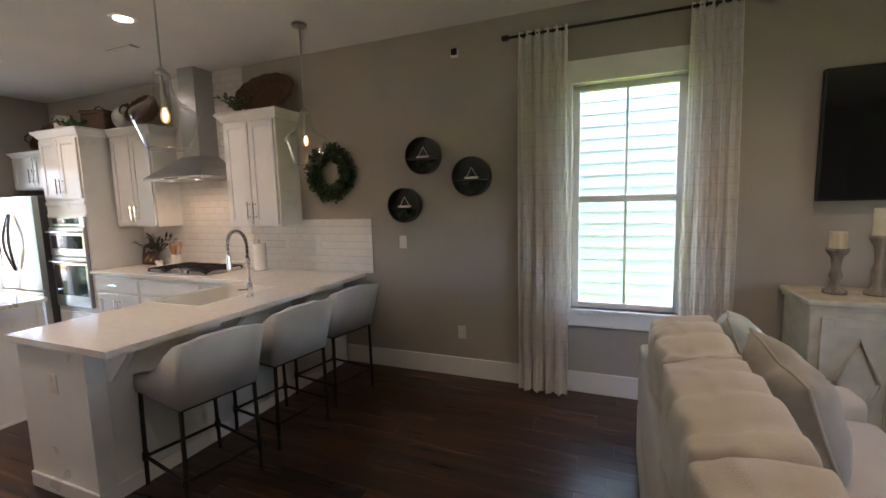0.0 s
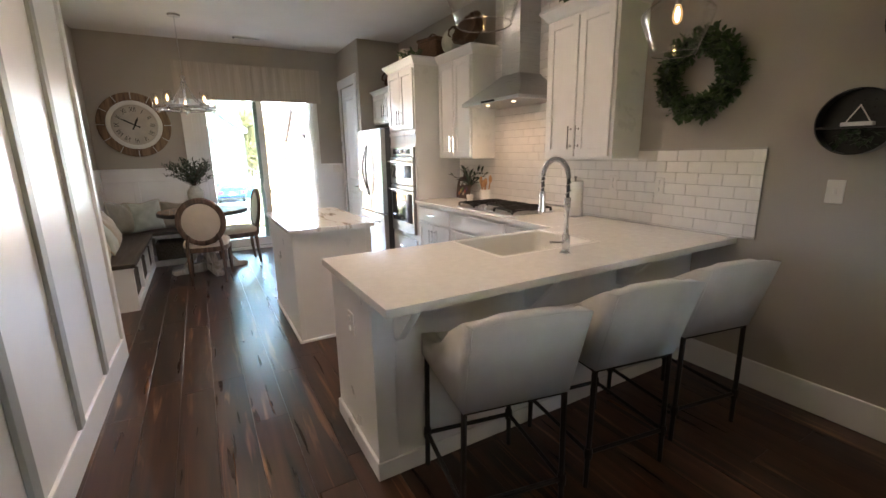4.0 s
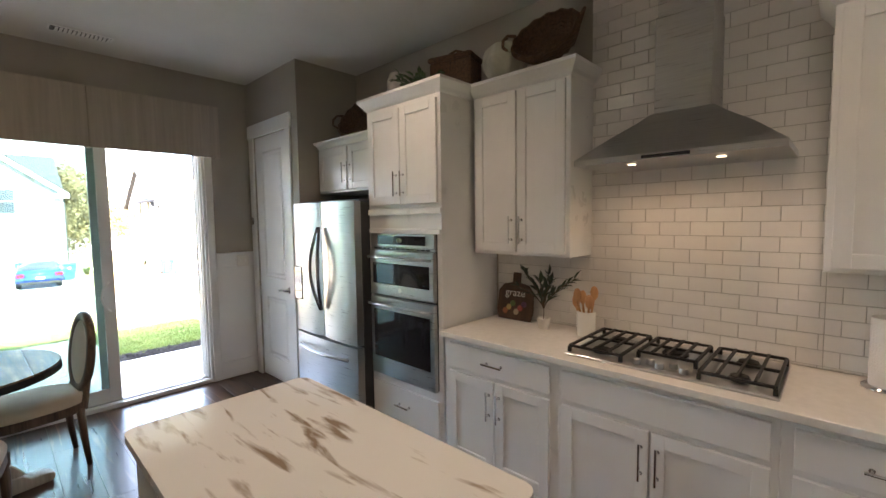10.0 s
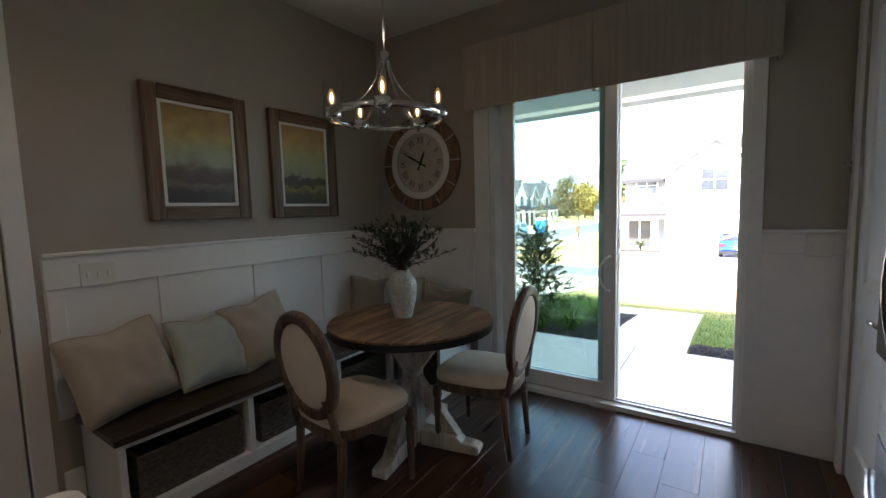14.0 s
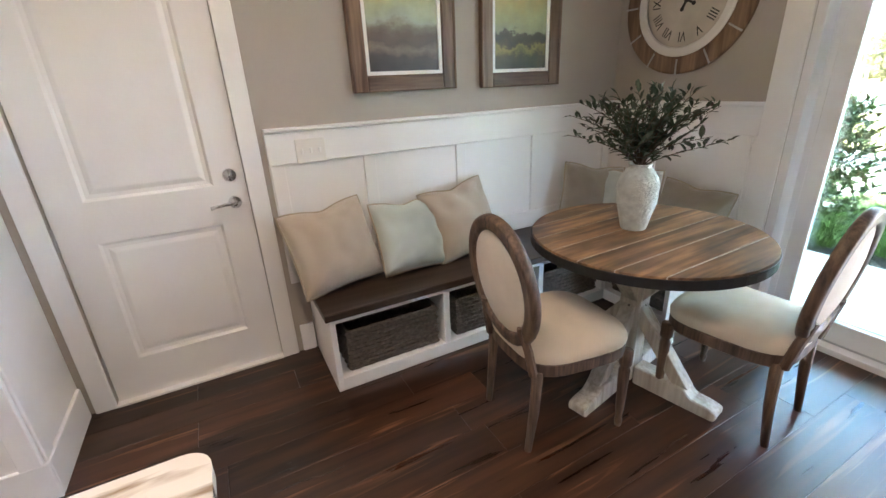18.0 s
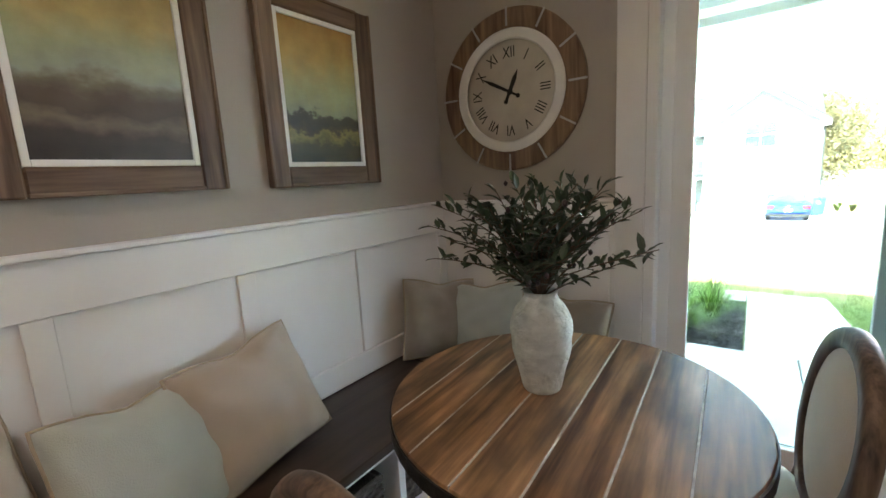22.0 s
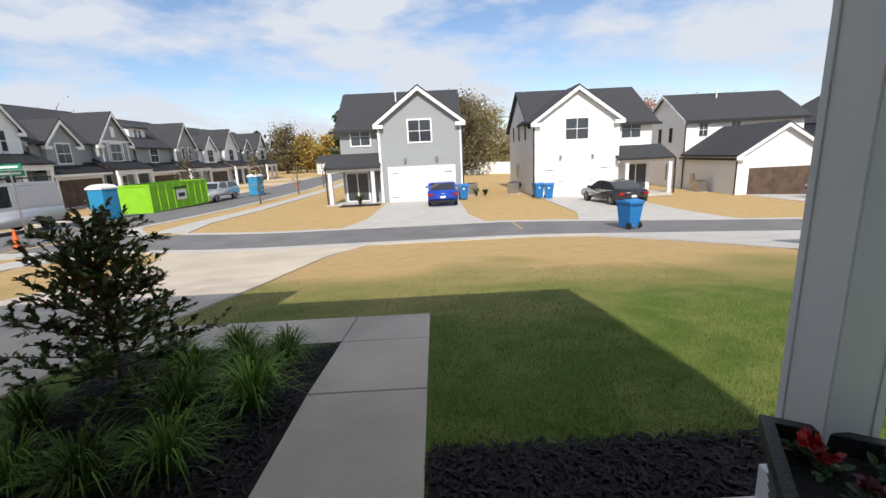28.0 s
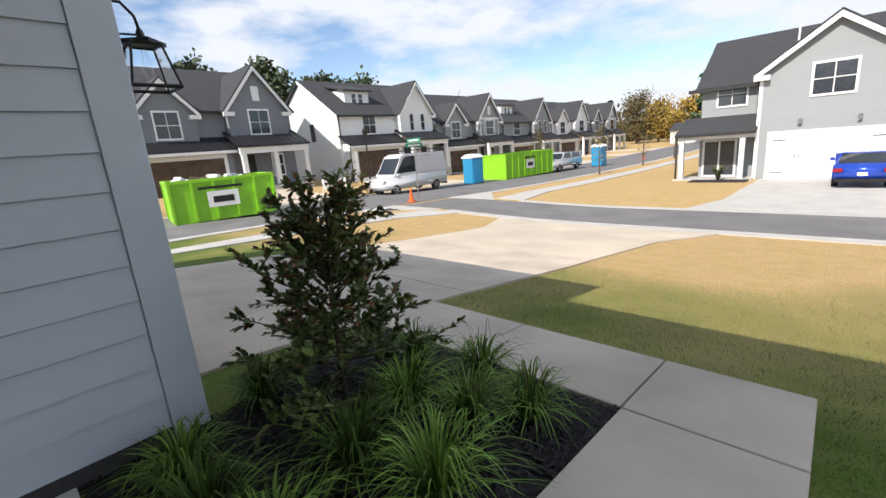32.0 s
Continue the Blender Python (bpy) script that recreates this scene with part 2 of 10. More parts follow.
M_WALL = mat("greige_wall_paint", (0.40, 0.365, 0.322), 0.75, vary=0.05, scale=2.0, bump=0.08, bump_scale=140)
M_CEIL = mat("ceiling_paint", (0.72, 0.70, 0.67), 0.85, vary=0.04, scale=2.0, bump=0.15, bump_scale=120)
M_TRIM = mat("white_trim_paint", (0.80, 0.795, 0.785), 0.32, vary=0.04, scale=3.0, bump=0.04, bump_scale=60)
M_HALLWALL = mat("satin_white_wall_paint", (0.80, 0.80, 0.79), 0.32, vary=0.04, scale=3.0, bump=0.03, bump_scale=40)
# battens coloured a darker grey-green than the hall wall
M_BATTEN = mat("grey_green_batten", (0.30, 0.31, 0.285), 0.45, vary=0.06, scale=3.0)
M_CAB = mat("white_cabinet_paint", (0.80, 0.795, 0.785), 0.30, vary=0.04, scale=4.0, bump=0.03, bump_scale=90)
M_FLOOR = wood("dark_plank_floor", (0.0065, 0.0030, 0.0022), (0.075, 0.031, 0.015), 0.28, "y", 0.48, 0.38, 0.008, 0.12, sheen_rough=0.15, spread=0.25, streak=(0.20, 0.098, 0.050))
M_QUARTZ = mat("white_quartz", (0.80, 0.77, 0.73), 0.12, vary=0.05, scale=30.0)
M_CHROME = mat("chrome", (0.75, 0.75, 0.76), 0.10, 1.0, vary=0.04)
M_STEEL = mat("brushed_steel", (0.52, 0.52, 0.52), 0.30, 1.0, vary=0.10, scale=5.0, stretch=(1, 1, 60))
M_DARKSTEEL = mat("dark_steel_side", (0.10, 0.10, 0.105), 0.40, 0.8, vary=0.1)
M_BLACKGLASS = mat("black_glass", (0.012, 0.012, 0.014), 0.05, vary=0.1, coat=0.5)
M_BLACK = mat("black_iron", (0.018, 0.017, 0.016), 0.5, 0.3, vary=0.2, bump=0.1)
M_GLASS = glass("clear_glass", thin=True, power=2.6, least=0.006)
M_SHADEGLASS = glass("clear_shade_glass", (0.95, 0.95, 0.94), thin=True, power=2.6, least=0.025)
M_TINT = glass("greenish_door_glass", (0.665, 0.775, 0.755), thin=True)
M_WINGLASS = glass("window_glass", (0.93, 0.96, 0.96), thin=True)
M_FILAMENT = glow("glowing_filament", (1.0, 0.62, 0.26), 1.1)
M_BULB = bpy.data.materials.new("glowing_bulb_glass")
t, p = nodes_of(M_BULB)
b_tr, b_em, b_mx = t.nodes.new("ShaderNodeBsdfTransparent"), t.nodes.new("ShaderNodeEmission"), t.nodes.new("ShaderNodeMixShader")
b_em.inputs[0].default_value, b_em.inputs[1].default_value, b_mx.inputs[0].default_value = (1.0, 0.60, 0.24, 1), 0.028, 0.5
t.links.new(b_tr.outputs[0], b_mx.inputs[1]), t.links.new(b_em.outputs[0], b_mx.inputs[2])
t.links.new(b_mx.outputs[0], t.nodes["Material Output"].inputs[0])
M_HOODLAMP = glow("hood_lamp_glow", (1.0, 0.78, 0.50), 0.12)
M_DOWN = glow("downlight_glow", (1.0, 0.84, 0.66), 2.0)
M_SIDING = mat("grey_white_siding", (0.62, 0.64, 0.68), 0.6, vary=0.05, scale=1.5, bump=0.1, bump_scale=40, stretch=(1, 1, 4), island=0.02)
M_CONC = mat("concrete", (0.56, 0.475, 0.375), 0.85, vary=0.22, scale=1.2, bump=0.25, bump_scale=60)
M_PORCH = mat("grey_porch_concrete", (0.62, 0.59, 0.54), 0.85, vary=0.14, scale=2.2, bump=0.2, bump_scale=70)
M_FOUND = mat("dark_foundation", (0.07, 0.065, 0.06), 0.9, vary=0.2, bump=0.3)
M_ASPH = mat("asphalt", (0.17, 0.165, 0.16), 0.9, vary=0.2, scale=0.8, bump=0.3, bump_scale=50)
M_PLATE = mat("ivory_switch_plastic", (0.74, 0.72, 0.68), 0.35, vary=0.03)
M_GREYPRINT = mat("grey_label_print", (0.36, 0.36, 0.36), 0.6)
M_PLASTIC = mat("white_plastic", (0.78, 0.77, 0.74), 0.4, vary=0.03)


# ---- building helpers ----
def part(name, bm, material, parent=None, label="", smooth=False):
    me = bpy.data.meshes.new(name)
    bm.to_mesh(me)
    bm.free()
    me.materials.append(material)
    if smooth:
        me.polygons.foreach_set("use_smooth", [True] * len(me.polygons))
    ob = new(name, me)
    if parent:
        ob.parent = parent
    if label:
        tagged(ob, label)
    return ob


def thing(name, label, category, m=None, group="", kind=""):
    ob = new(name)
    ob.empty_display_size = 0.1
    if m is not None:
        ob.matrix_basis = m
    return tagged(ob, label, category, group, kind)


def box(x0, x1, y0, y1, z0, z1, bevel=0.0, bm=None, seg=1):
    made = bm is None
    b = bmesh.new()
    vs = [b.verts.new((x, y, z)) for z in (z0, z1) for y in (y0, y1) for x in (x0, x1)]
    for f in ((0, 2, 3, 1), (4, 5, 7, 6), (0, 1, 5, 4), (2, 6, 7, 3), (0, 4, 6, 2), (1, 3, 7, 5)):
        b.faces.new([vs[i] for i in f])
    if bevel:
        bmesh.ops.bevel(b, geom=b.edges[:], offset=bevel, segments=seg, profile=0.5, affect="EDGES")
    if made:
        return b
    add(bm, b)
    return bm


def add(bm, other, m=None):
    me = bpy.data.meshes.new("tmp")
    other.to_mesh(me)
    other.free()
    if m is not None:
        me.transform(m)
    bm.from_mesh(me)
    bpy.data.meshes.remove(me)
    return bm


def moved(bm, m):
    bmesh.ops.transform(bm, matrix=m, verts=bm.verts)
    return bm


def tube(points, radius, sides=10, closed=False, taper=None):
    """A round bar along a line of points."""
    bm = bmesh.new()
    pts = [Vector(p) for p in points]
    n = len(pts)
    rings = []
    side = None
    for i, p in enumerate(pts):
        a = pts[(i - 1) % n] if (closed or i > 0) else p
        c = pts[(i + 1) % n] if (closed or i < n - 1) else p
        d = (c - a).normalized()
        if side is None:
            side = d.orthogonal().normalized()
        side = (side - d * side.dot(d)).normalized()
        up = d.cross(side)
        r = radius if taper is None else radius * taper[i]
        rings.append([bm.verts.new(p + r * (math.cos(2 * math.pi * k / sides) * side + math.sin(2 * math.pi * k / sides) * up)) for k in range(sides)])
    for i in range(n if closed else n - 1):
        r0, r1 = rings[i], rings[(i + 1) % n]
        for k in range(sides):
            bm.faces.new((r0[k], r0[(k + 1) % sides], r1[(k + 1) % sides], r1[k]))
    if not closed:
        bm.faces.new(rings[0][::-1])
        bm.faces.new(rings[-1])
    return bm


def lathe(profile, sides=32, capped=True):
    """Turned body: (radius, height) from bottom to top about z."""
    bm = bmesh.new()
    rings = []
    for r, z in profile:
        rings.append([bm.verts.new((r * math.cos(2 * math.pi * k / sides), r * math.sin(2 * math.pi * k / sides), z)) for k in range(sides)])
    for r0, r1 in zip(rings, rings[1:]):
        for k in range(sides):
            bm.faces.new((r0[k], r0[(k + 1) % sides], r1[(k + 1) % sides], r1[k]))
    if capped:
        bm.faces.new(rings[0][::-1])
        bm.faces.new(rings[-1])
    return bm


def prism(outline, z0, z1, bevel=0.0):
    """Upright block over an outline of (x, y)."""
    bm = bmesh.new()
    lo = [bm.verts.new((x, y, z0)) for x, y in outline]
    hi = [bm.verts.new((x, y, z1)) for x, y in outline]
    n = len(outline)
    bm.faces.new(lo[::-1]), bm.faces.new(hi)
    for i in range(n):
        bm.faces.new((lo[i], lo[(i + 1) % n], hi[(i + 1) % n], hi[i]))
    bmesh.ops.recalc_face_normals(bm, faces=bm.faces)
    if bevel:
        bmesh.ops.bevel(bm, geom=[e for e in bm.edges], offset=bevel, segments=1, affect="EDGES")
    return bm




def setting(name, bm, material, label, category, smooth=False):
    return tagged(part(name, bm, material, None, "", smooth), label, category, kind="structure")
# ---- shell of the house ----
WX, FX, DY, CZ = 0.05, -3.94, 5.70, 3.05   # kitchen wall, entry wall, sliding-door wall, ceiling
HX, HY = -3.42, 2.13                       # hall wall face and its end
T = 0.16
# kitchen wall with one window
WY0, WY1, WZ0, WZ1 = -2.99, -2.20, 0.70, 2.46
bm = bmesh.new()
for y0, y1, z0, z1 in ((WY1, DY + T, -0.13, CZ), (-6.4, WY0, -0.13, CZ), (WY0, WY1, -0.13, WZ0), (WY0, WY1, WZ1, CZ)):
    box(WX, WX + T, y0, y1, z0, z1, 0, bm)
wall_kitchen = setting("wall_kitchen", bm, M_WALL, "greige painted kitchen wall with one tall window", "wall")
# sliding-door wall
SX0, SX1, SZ = -2.76, -1.045, 2.46
bm = bmesh.new()
for x0, x1, z0, z1 in ((FX - T, SX0, -0.13, CZ), (SX1, WX, -0.13, CZ), (SX0, SX1, SZ, CZ), (SX0, SX1, -0.13, 0.0)):
    box(x0, x1, DY, DY + T, z0, z1, 0, bm)
wall_front = setting("wall_front", bm, M_WALL, "greige painted wall around the sliding glass door", "wall")
# entry-door wall
DR0, DR1, DRZ = 2.255, 3.08, 2.50
bm = bmesh.new()
for y0, y1, z0, z1 in ((HY, DR0, 0, CZ), (DR1, DY, 0, CZ), (DR0, DR1, DRZ, CZ)):
    box(FX - T, FX, y0, y1, z0, z1, 0, bm)
wall_entry = setting("wall_entry", bm, M_WALL, "greige painted wall with an entry door and wainscot", "wall")
# hall block: board-and-batten wall and its returns
bm = bmesh.new()
box(HX - 0.12, HX, -1.45, HY, 0, CZ, 0, bm)
wall_hall = setting("wall_hall", bm, M_HALLWALL, "white hall wall with grey-green battens", "wall")
wall_return = setting("wall_return", box(FX - T, HX - 0.12, HY - 0.12, HY, 0, CZ), M_HALLWALL, "short white wall beside the entry door", "wall")
wall_living = setting("wall_living", box(-6.5, HX - 0.12, -1.45, -1.33, 0, CZ), M_WALL, "greige living room wall beside the hall", "wall")
# unseen window opening, added and sized to bring daylight in from behind
BW0, BW1, BWZ0, BWZ1 = -3.3, -2.35, 0.90, 1.95
bm = bmesh.new()
for x0, x1, z0, z1 in ((-6.5, BW0, 0, CZ), (BW1, WX, 0, CZ), (BW0, BW1, 0, BWZ0), (BW0, BW1, BWZ1, CZ)):
    box(x0, x1, -6.56, -6.4, z0, z1, 0, bm)
wall_back = setting("wall_back", bm, M_WALL, "greige living room end wall with one added window for daylight", "wall")
wb_ = tagged(new("window_2"), "unseen white window added to let daylight into the living room", "window", kind="structure")
for x0, x1, z0, z1 in ((BW0, BW0 + 0.06, BWZ0, BWZ1), (BW1 - 0.06, BW1, BWZ0, BWZ1), (BW0 + 0.06, BW1 - 0.06, BWZ0, BWZ0 + 0.06), (BW0 + 0.06, BW1 - 0.06, BWZ1 - 0.06, BWZ1), (-2.855, -2.795, BWZ0 + 0.06, BWZ1 - 0.06)):
    part("window_frame", box(x0, x1, -6.50, -6.44, z0, z1, 0.002), M_TRIM, wb_)
wall_west = setting("wall_west", box(-6.66, -6.5, -6.4, -1.33, 0, CZ), M_WALL, "greige living room side wall", "wall")
ceiling = setting("ceiling", box(-6.66, WX + T, -6.56, DY + T, CZ, CZ + 0.12), M_CEIL, "off-white painted ceiling", "ceiling")
floor = setting("floor", box(-6.66, WX, -6.4, DY, -0.12, -0.012), M_FLOOR, "dark brown wide-plank wood floor", "floor")
# pantry block in the corner
PX, PY = -0.60, 4.65
PD0, PD1, PDZ = 4.86, 5.56, 2.48
bm = bmesh.new()
box(PX, WX, PY, PY + 0.1, 0, CZ, 0, bm)
for y0, y1, z0, z1 in ((PY + 0.1, PD0, 0, CZ), (PD1, DY, 0, CZ), (PD0, PD1, PDZ, CZ)):
    box(PX, PX + 0.1, y0, y1, z0, z1, 0, bm)
wall_pantry = setting("wall_pantry", bm, M_WALL, "greige pantry closet walls beside the refrigerator", "wall")

# mouldings
def board(name, x0, x1, y0, y1, z0, z1, bevel=0.004, label="white painted trim board"):
    return setting(name, box(x0, x1, y0, y1, z0, z1, bevel), M_BATTEN if label == "grey-green vertical wall batten" else M_TRIM, label, "trim")


BB = 0.175
board("baseboard", WX - 0.016, WX, -6.4, -0.02, 0, BB, label="tall white baseboard")
board("baseboard", HX, HX + 0.018, -1.45, HY + 0.018, 0, BB, label="tall white baseboard")
board("baseboard", HX - 0.5, HX, HY, HY + 0.018, 0, BB, label="tall white baseboard")
board("baseboard", SX1 + 0.07, PX, DY - 0.016, DY, 0, BB, label="tall white baseboard")
board("baseboard", FX, FX + 0.016, 3.20, 3.28, 0, BB, label="tall white baseboard")
# hall battens
board("batten", HX, HX + 0.02, HY - 0.070, HY, BB, CZ - 0.12, 0.002, "white corner batten")
for k in range(1, 7):
    y = 2.105 - 0.61 * k
    board("batten", HX, HX + 0.02, y - 0.035, y + 0.035, BB, CZ - 0.12, 0.002, "grey-green vertical wall batten")
board("trim", HX, HX + 0.022, -1.45, HY, CZ - 0.12, CZ, label="white top rail of board-and-batten wall")
board("trim", HX - 0.08, HX, HY, HY + 0.014, BB, CZ, label="white corner board")
board("trim", HX - 0.13, HX + 0.02, -1.47, -1.45, 0, CZ, label="white corner casing at the wall end")


def hall_x(y):
    """Face of the hall wall, which runs a little out of square."""
    return HX - 0.0135 * (HY - y)


HALL = [wall_hall] + [ob for ob in bpy.data.objects if ob.name.startswith(("batten", "baseboard", "trim")) and HX - 0.2 < ob.data.vertices[0].co.x < HX + 0.1 and ob.data.vertices[0].co.y < HY - 0.005]
for ob in HALL:
    for v in ob.data.vertices:
        v.co.x -= 0.0135 * (HY - v.co.y)
# wainscot
WT = 1.31
for nm, x0, x1, y0, y1 in (("wainscot", FX, FX + 0.008, 3.20, DY - 0.008), ("wainscot", FX + 0.008, SX0 - 0.13, DY - 0.008, DY), ("wainscot", SX1 + 0.07, PX, DY - 0.008, DY)):
    board(nm, x0, x1, y0, y1, 0.45 if x0 < -2 else BB, WT - 0.02, 0, "white wainscot panel")
board("trim", FX, FX + 0.022, 3.20, DY - 0.022, 1.125, WT - 0.02, label="white top rail of wainscot")
board("trim", FX, FX + 0.04, 3.20, DY - 0.04, WT - 0.02, WT, label="white cap of wainscot")
board("trim", FX + 0.022, SX0 - 0.13, DY - 0.022, DY, 1.125, WT - 0.02, label="white top rail of wainscot")
board("trim", FX, SX0 - 0.13, DY - 0.04, DY, WT - 0.02, WT, label="white cap of wainscot")
board("trim", SX1 + 0.07, PX, DY - 0.022, DY, 1.17, WT - 0.02, label="white top rail of wainscot")
board("trim", SX1 + 0.07, PX, DY - 0.04, DY, WT - 0.02, WT, label="white cap of wainscot")
for y in (3.24, 3.74, 4.345, 4.95, 5.64):
    board("batten", FX, FX + 0.022, y - 0.035, y + 0.035, 0.48, 1.125, 0.002, "white wainscot stile")
for x in (-3.55, -2.95):
    board("batten", x - 0.035, x + 0.035, DY - 0.022, DY, 0.48, 1.125, 0.002, "white wainscot stile")
board("trim", FX + 0.022, FX + 0.04, 3.30, DY - 0.04, 0.475, 0.60, label="white skirting above the bench")


def casing(x, y, width, height, axis, out, head=0.13, side=0.09):
    """Door casing: two legs and a head on a wall face. axis: the wall's own direction."""
    for a, b, z0, z1, o in ((-width / 2 - side, -width / 2, 0, height, 0), (width / 2, width / 2 + side, 0, height, 0), (-width / 2 - side - 0.015, width / 2 + side + 0.015, height, height + head, 0.006)):
        d0, d1 = sorted((0, out * (0.018 + o) / 0.018))
        if axis == "y":
            board("door_casing", x + d0, x + d1, y + a, y + b, z0, z1, 0.003, "white door casing")
        else:
            board("door_casing", x + a, x + b, y + d0, y + d1, z0, z1, 0.003, "white door casing")


casing(FX, (DR0 + DR1) / 2, DR1 - DR0, DRZ, "y", 0.018)
casing(PX, (PD0 + PD1) / 2, PD1 - PD0, PDZ, "y", -0.018)
# ---- kitchen ----
M_MARBLE = mat("veined_marble", (0.78, 0.755, 0.71), 0.10, vary=0.06, scale=4.0)
t, p = nodes_of(M_MARBLE)
mw = t.nodes.new("ShaderNodeTexNoise")
mw.inputs["Scale"].default_value, mw.inputs["Detail"].default_value, mw.inputs["Distortion"].default_value = 1.0, 5.0, 0.5
mm = t.nodes.new("ShaderNodeMapping")
mm.inputs["Scale"].default_value = (22.0, 3.6, 4.0)
mm.inputs["Rotation"].default_value = (0, 0, 0.22)
mc = t.nodes.new("ShaderNodeTexCoord")
mr_ = t.nodes.new("ShaderNodeValToRGB")
mr_.color_ramp.elements[0].position, mr_.color_ramp.elements[1].position = 0.555, 0.69
mr_.color_ramp.elements[0].color, mr_.color_ramp.elements[1].color = (0.78, 0.755, 0.71, 1), (0.30, 0.225, 0.16, 1)
t.links.new(mc.outputs["Object"], mm.inputs[0])
t.links.new(mm.outputs[0], mw.inputs["Vector"])
t.links.new(mw.outputs[0], mr_.inputs[0])
t.links.new(mr_.outputs[0], p.inputs["Base Color"])
M_TILE = mat("glazed_white_tile", (0.77, 0.75, 0.72), 0.10, vary=0.05, scale=7.0, bump=0.05, bump_scale=14, island=0.025)
M_GROUT = mat("grey_grout", (0.42, 0.40, 0.37), 0.9, vary=0.1)
M_PORCELAIN = mat("white_fireclay", (0.82, 0.80, 0.76), 0.12, vary=0.03)
M_WICKER = mat("dark_wicker", (0.11, 0.060, 0.032), 0.75, vary=0.5, scale=60, bump=0.8, bump_scale=90)
M_LEAF = mat("green_leaves", (0.055, 0.095, 0.035), 0.5, vary=0.35, scale=9.0, island=0.30)
M_DARKLEAF = mat("dark_olive_leaves", (0.030, 0.058, 0.028), 0.45, vary=0.3, scale=9.0, island=0.35)
M_STEM = mat("brown_stems", (0.10, 0.065, 0.04), 0.8, vary=0.2)
M_UTENSIL = wood("light_wood", (0.36, 0.17, 0.07), (0.55, 0.30, 0.14), 0.5, "z", 1.0, 0.2)
M_DARKWOOD = wood("dark_board_wood", (0.035, 0.016, 0.009), (0.09, 0.045, 0.024), 0.4, "z", 1.0, 0.1)
M_PAPER = mat("paper_towel", (0.80, 0.78, 0.75), 0.9, vary=0.03, bump=0.4, bump_scale=120)
M_CERAMIC = mat("speckled_ceramic", (0.62, 0.58, 0.50), 0.5, vary=0.25, scale=14, bump=0.2, bump_scale=40)
FRONT = -90  # kitchen wall things face -x


def shaker(name, w, h, material, parent, stile=0.058, depth=0.02):
    """Framed door: recessed panel with two stiles and two rails."""
    s = stile
    d = part(name, box(-w / 2 + s - 0.001, w / 2 - s + 0.001, -depth * 0.45, -0.001, s - 0.001, h - s + 0.001), material, parent)
    for x0 in (-w / 2, w / 2 - s):
        part("stile", box(x0, x0 + s, -depth, 0, 0, h, 0.0018), material, d)
    for z0 in (0, h - s):
        part("rail", box(-w / 2 + s, w / 2 - s, -depth + 0.0004, 0, z0, z0 + s, 0.0018), material, d)
    return d


def pull(length, upright=True):
    """Bar pull with two posts, standing off the face at y = 0."""
    bm = tube([(0, -0.032, -length / 2), (0, -0.032, length / 2)], 0.0055, 8)
    for z in (-length * 0.36, length * 0.36):
        add(bm, tube([(0, 0, z), (0, -0.034, z)], 0.0045, 8))
        add(bm, tube([(0, -0.002, z), (0, 0, z)], 0.009, 8))
    if not upright:
        moved(bm, Matrix.Rotation(radians(90), 4, "Y"))
    return bm


def cab_door(parent, x, z, w, h, grip, name="door"):
    """grip: 'l', 'r' side of the bar pull, with 'low' or 'high' end; or 'mid' for a drawer."""
    d = shaker(name, w, h, M_CAB, parent) if name == "door" else part(name, box(-w / 2, w / 2, -0.02, 0, 0, h, 0.003), M_CAB, parent)
    d.location = (x, 0, z)
    if grip:
        side, end = grip
        if side == "m":
            hd = part("handle", pull(0.14, False), M_CHROME, d, "chrome bar pull")
            hd.location = (0, -0.02, h / 2)
        else:
            hd = part("handle", pull(0.17), M_CHROME, d, "chrome bar pull")
            hd.location = ((-1 if side == "l" else 1) * (w / 2 - 0.03), -0.02, 0.14 if end == "low" else h - 0.14)
    return d


def crown(w, d, h=0.085, flare=0.055, left=1, right=1):
    """Flared moulding over front and sides, back flush at y = d."""
    bm = bmesh.new()
    rows = []
    for f, z in ((0.0, 0.0), (0.25, 0.012), (0.45, 0.03), (1.0, h * 0.78), (1.0, h)):
        o = f * flare
        rows.append([bm.verts.new(v) for v in ((-w / 2 - o * left, -o, z), (w / 2 + o * right, -o, z), (w / 2 + o * right, d, z), (-w / 2 - o * left, d, z))])
    for a, b in zip(rows, rows[1:]):
        for i in range(4):
            bm.faces.new((a[i], a[(i + 1) % 4], b[(i + 1) % 4], b[i]))
    bm.faces.new(rows[0][::-1]), bm.faces.new(rows[-1])
    return bm


def carcass(w, d, h, rim=0.035):
    bm = box(-w / 2, w / 2, 0.0, d, 0, h, 0.002)
    return bm


def base_cabinet(w, layout, label, m):
    c = thing("base_cabinet", label, "cabinet", m, "kitchen base cabinets")
    part("body", carcass(w, 0.62, 0.88), M_CAB, c)
    part("plinth", box(-w / 2, w / 2, -0.012, 0, 0, 0.10, 0.002), M_CAB, c)
    for kind, x, z, dw, dh, grip in layout:
        cab_door(c, x, z, dw, dh, grip, kind)
    return c


def kpose(y, z=0.0, x=-0.56):
    return pose(x, y, z, 0, 0, FRONT)


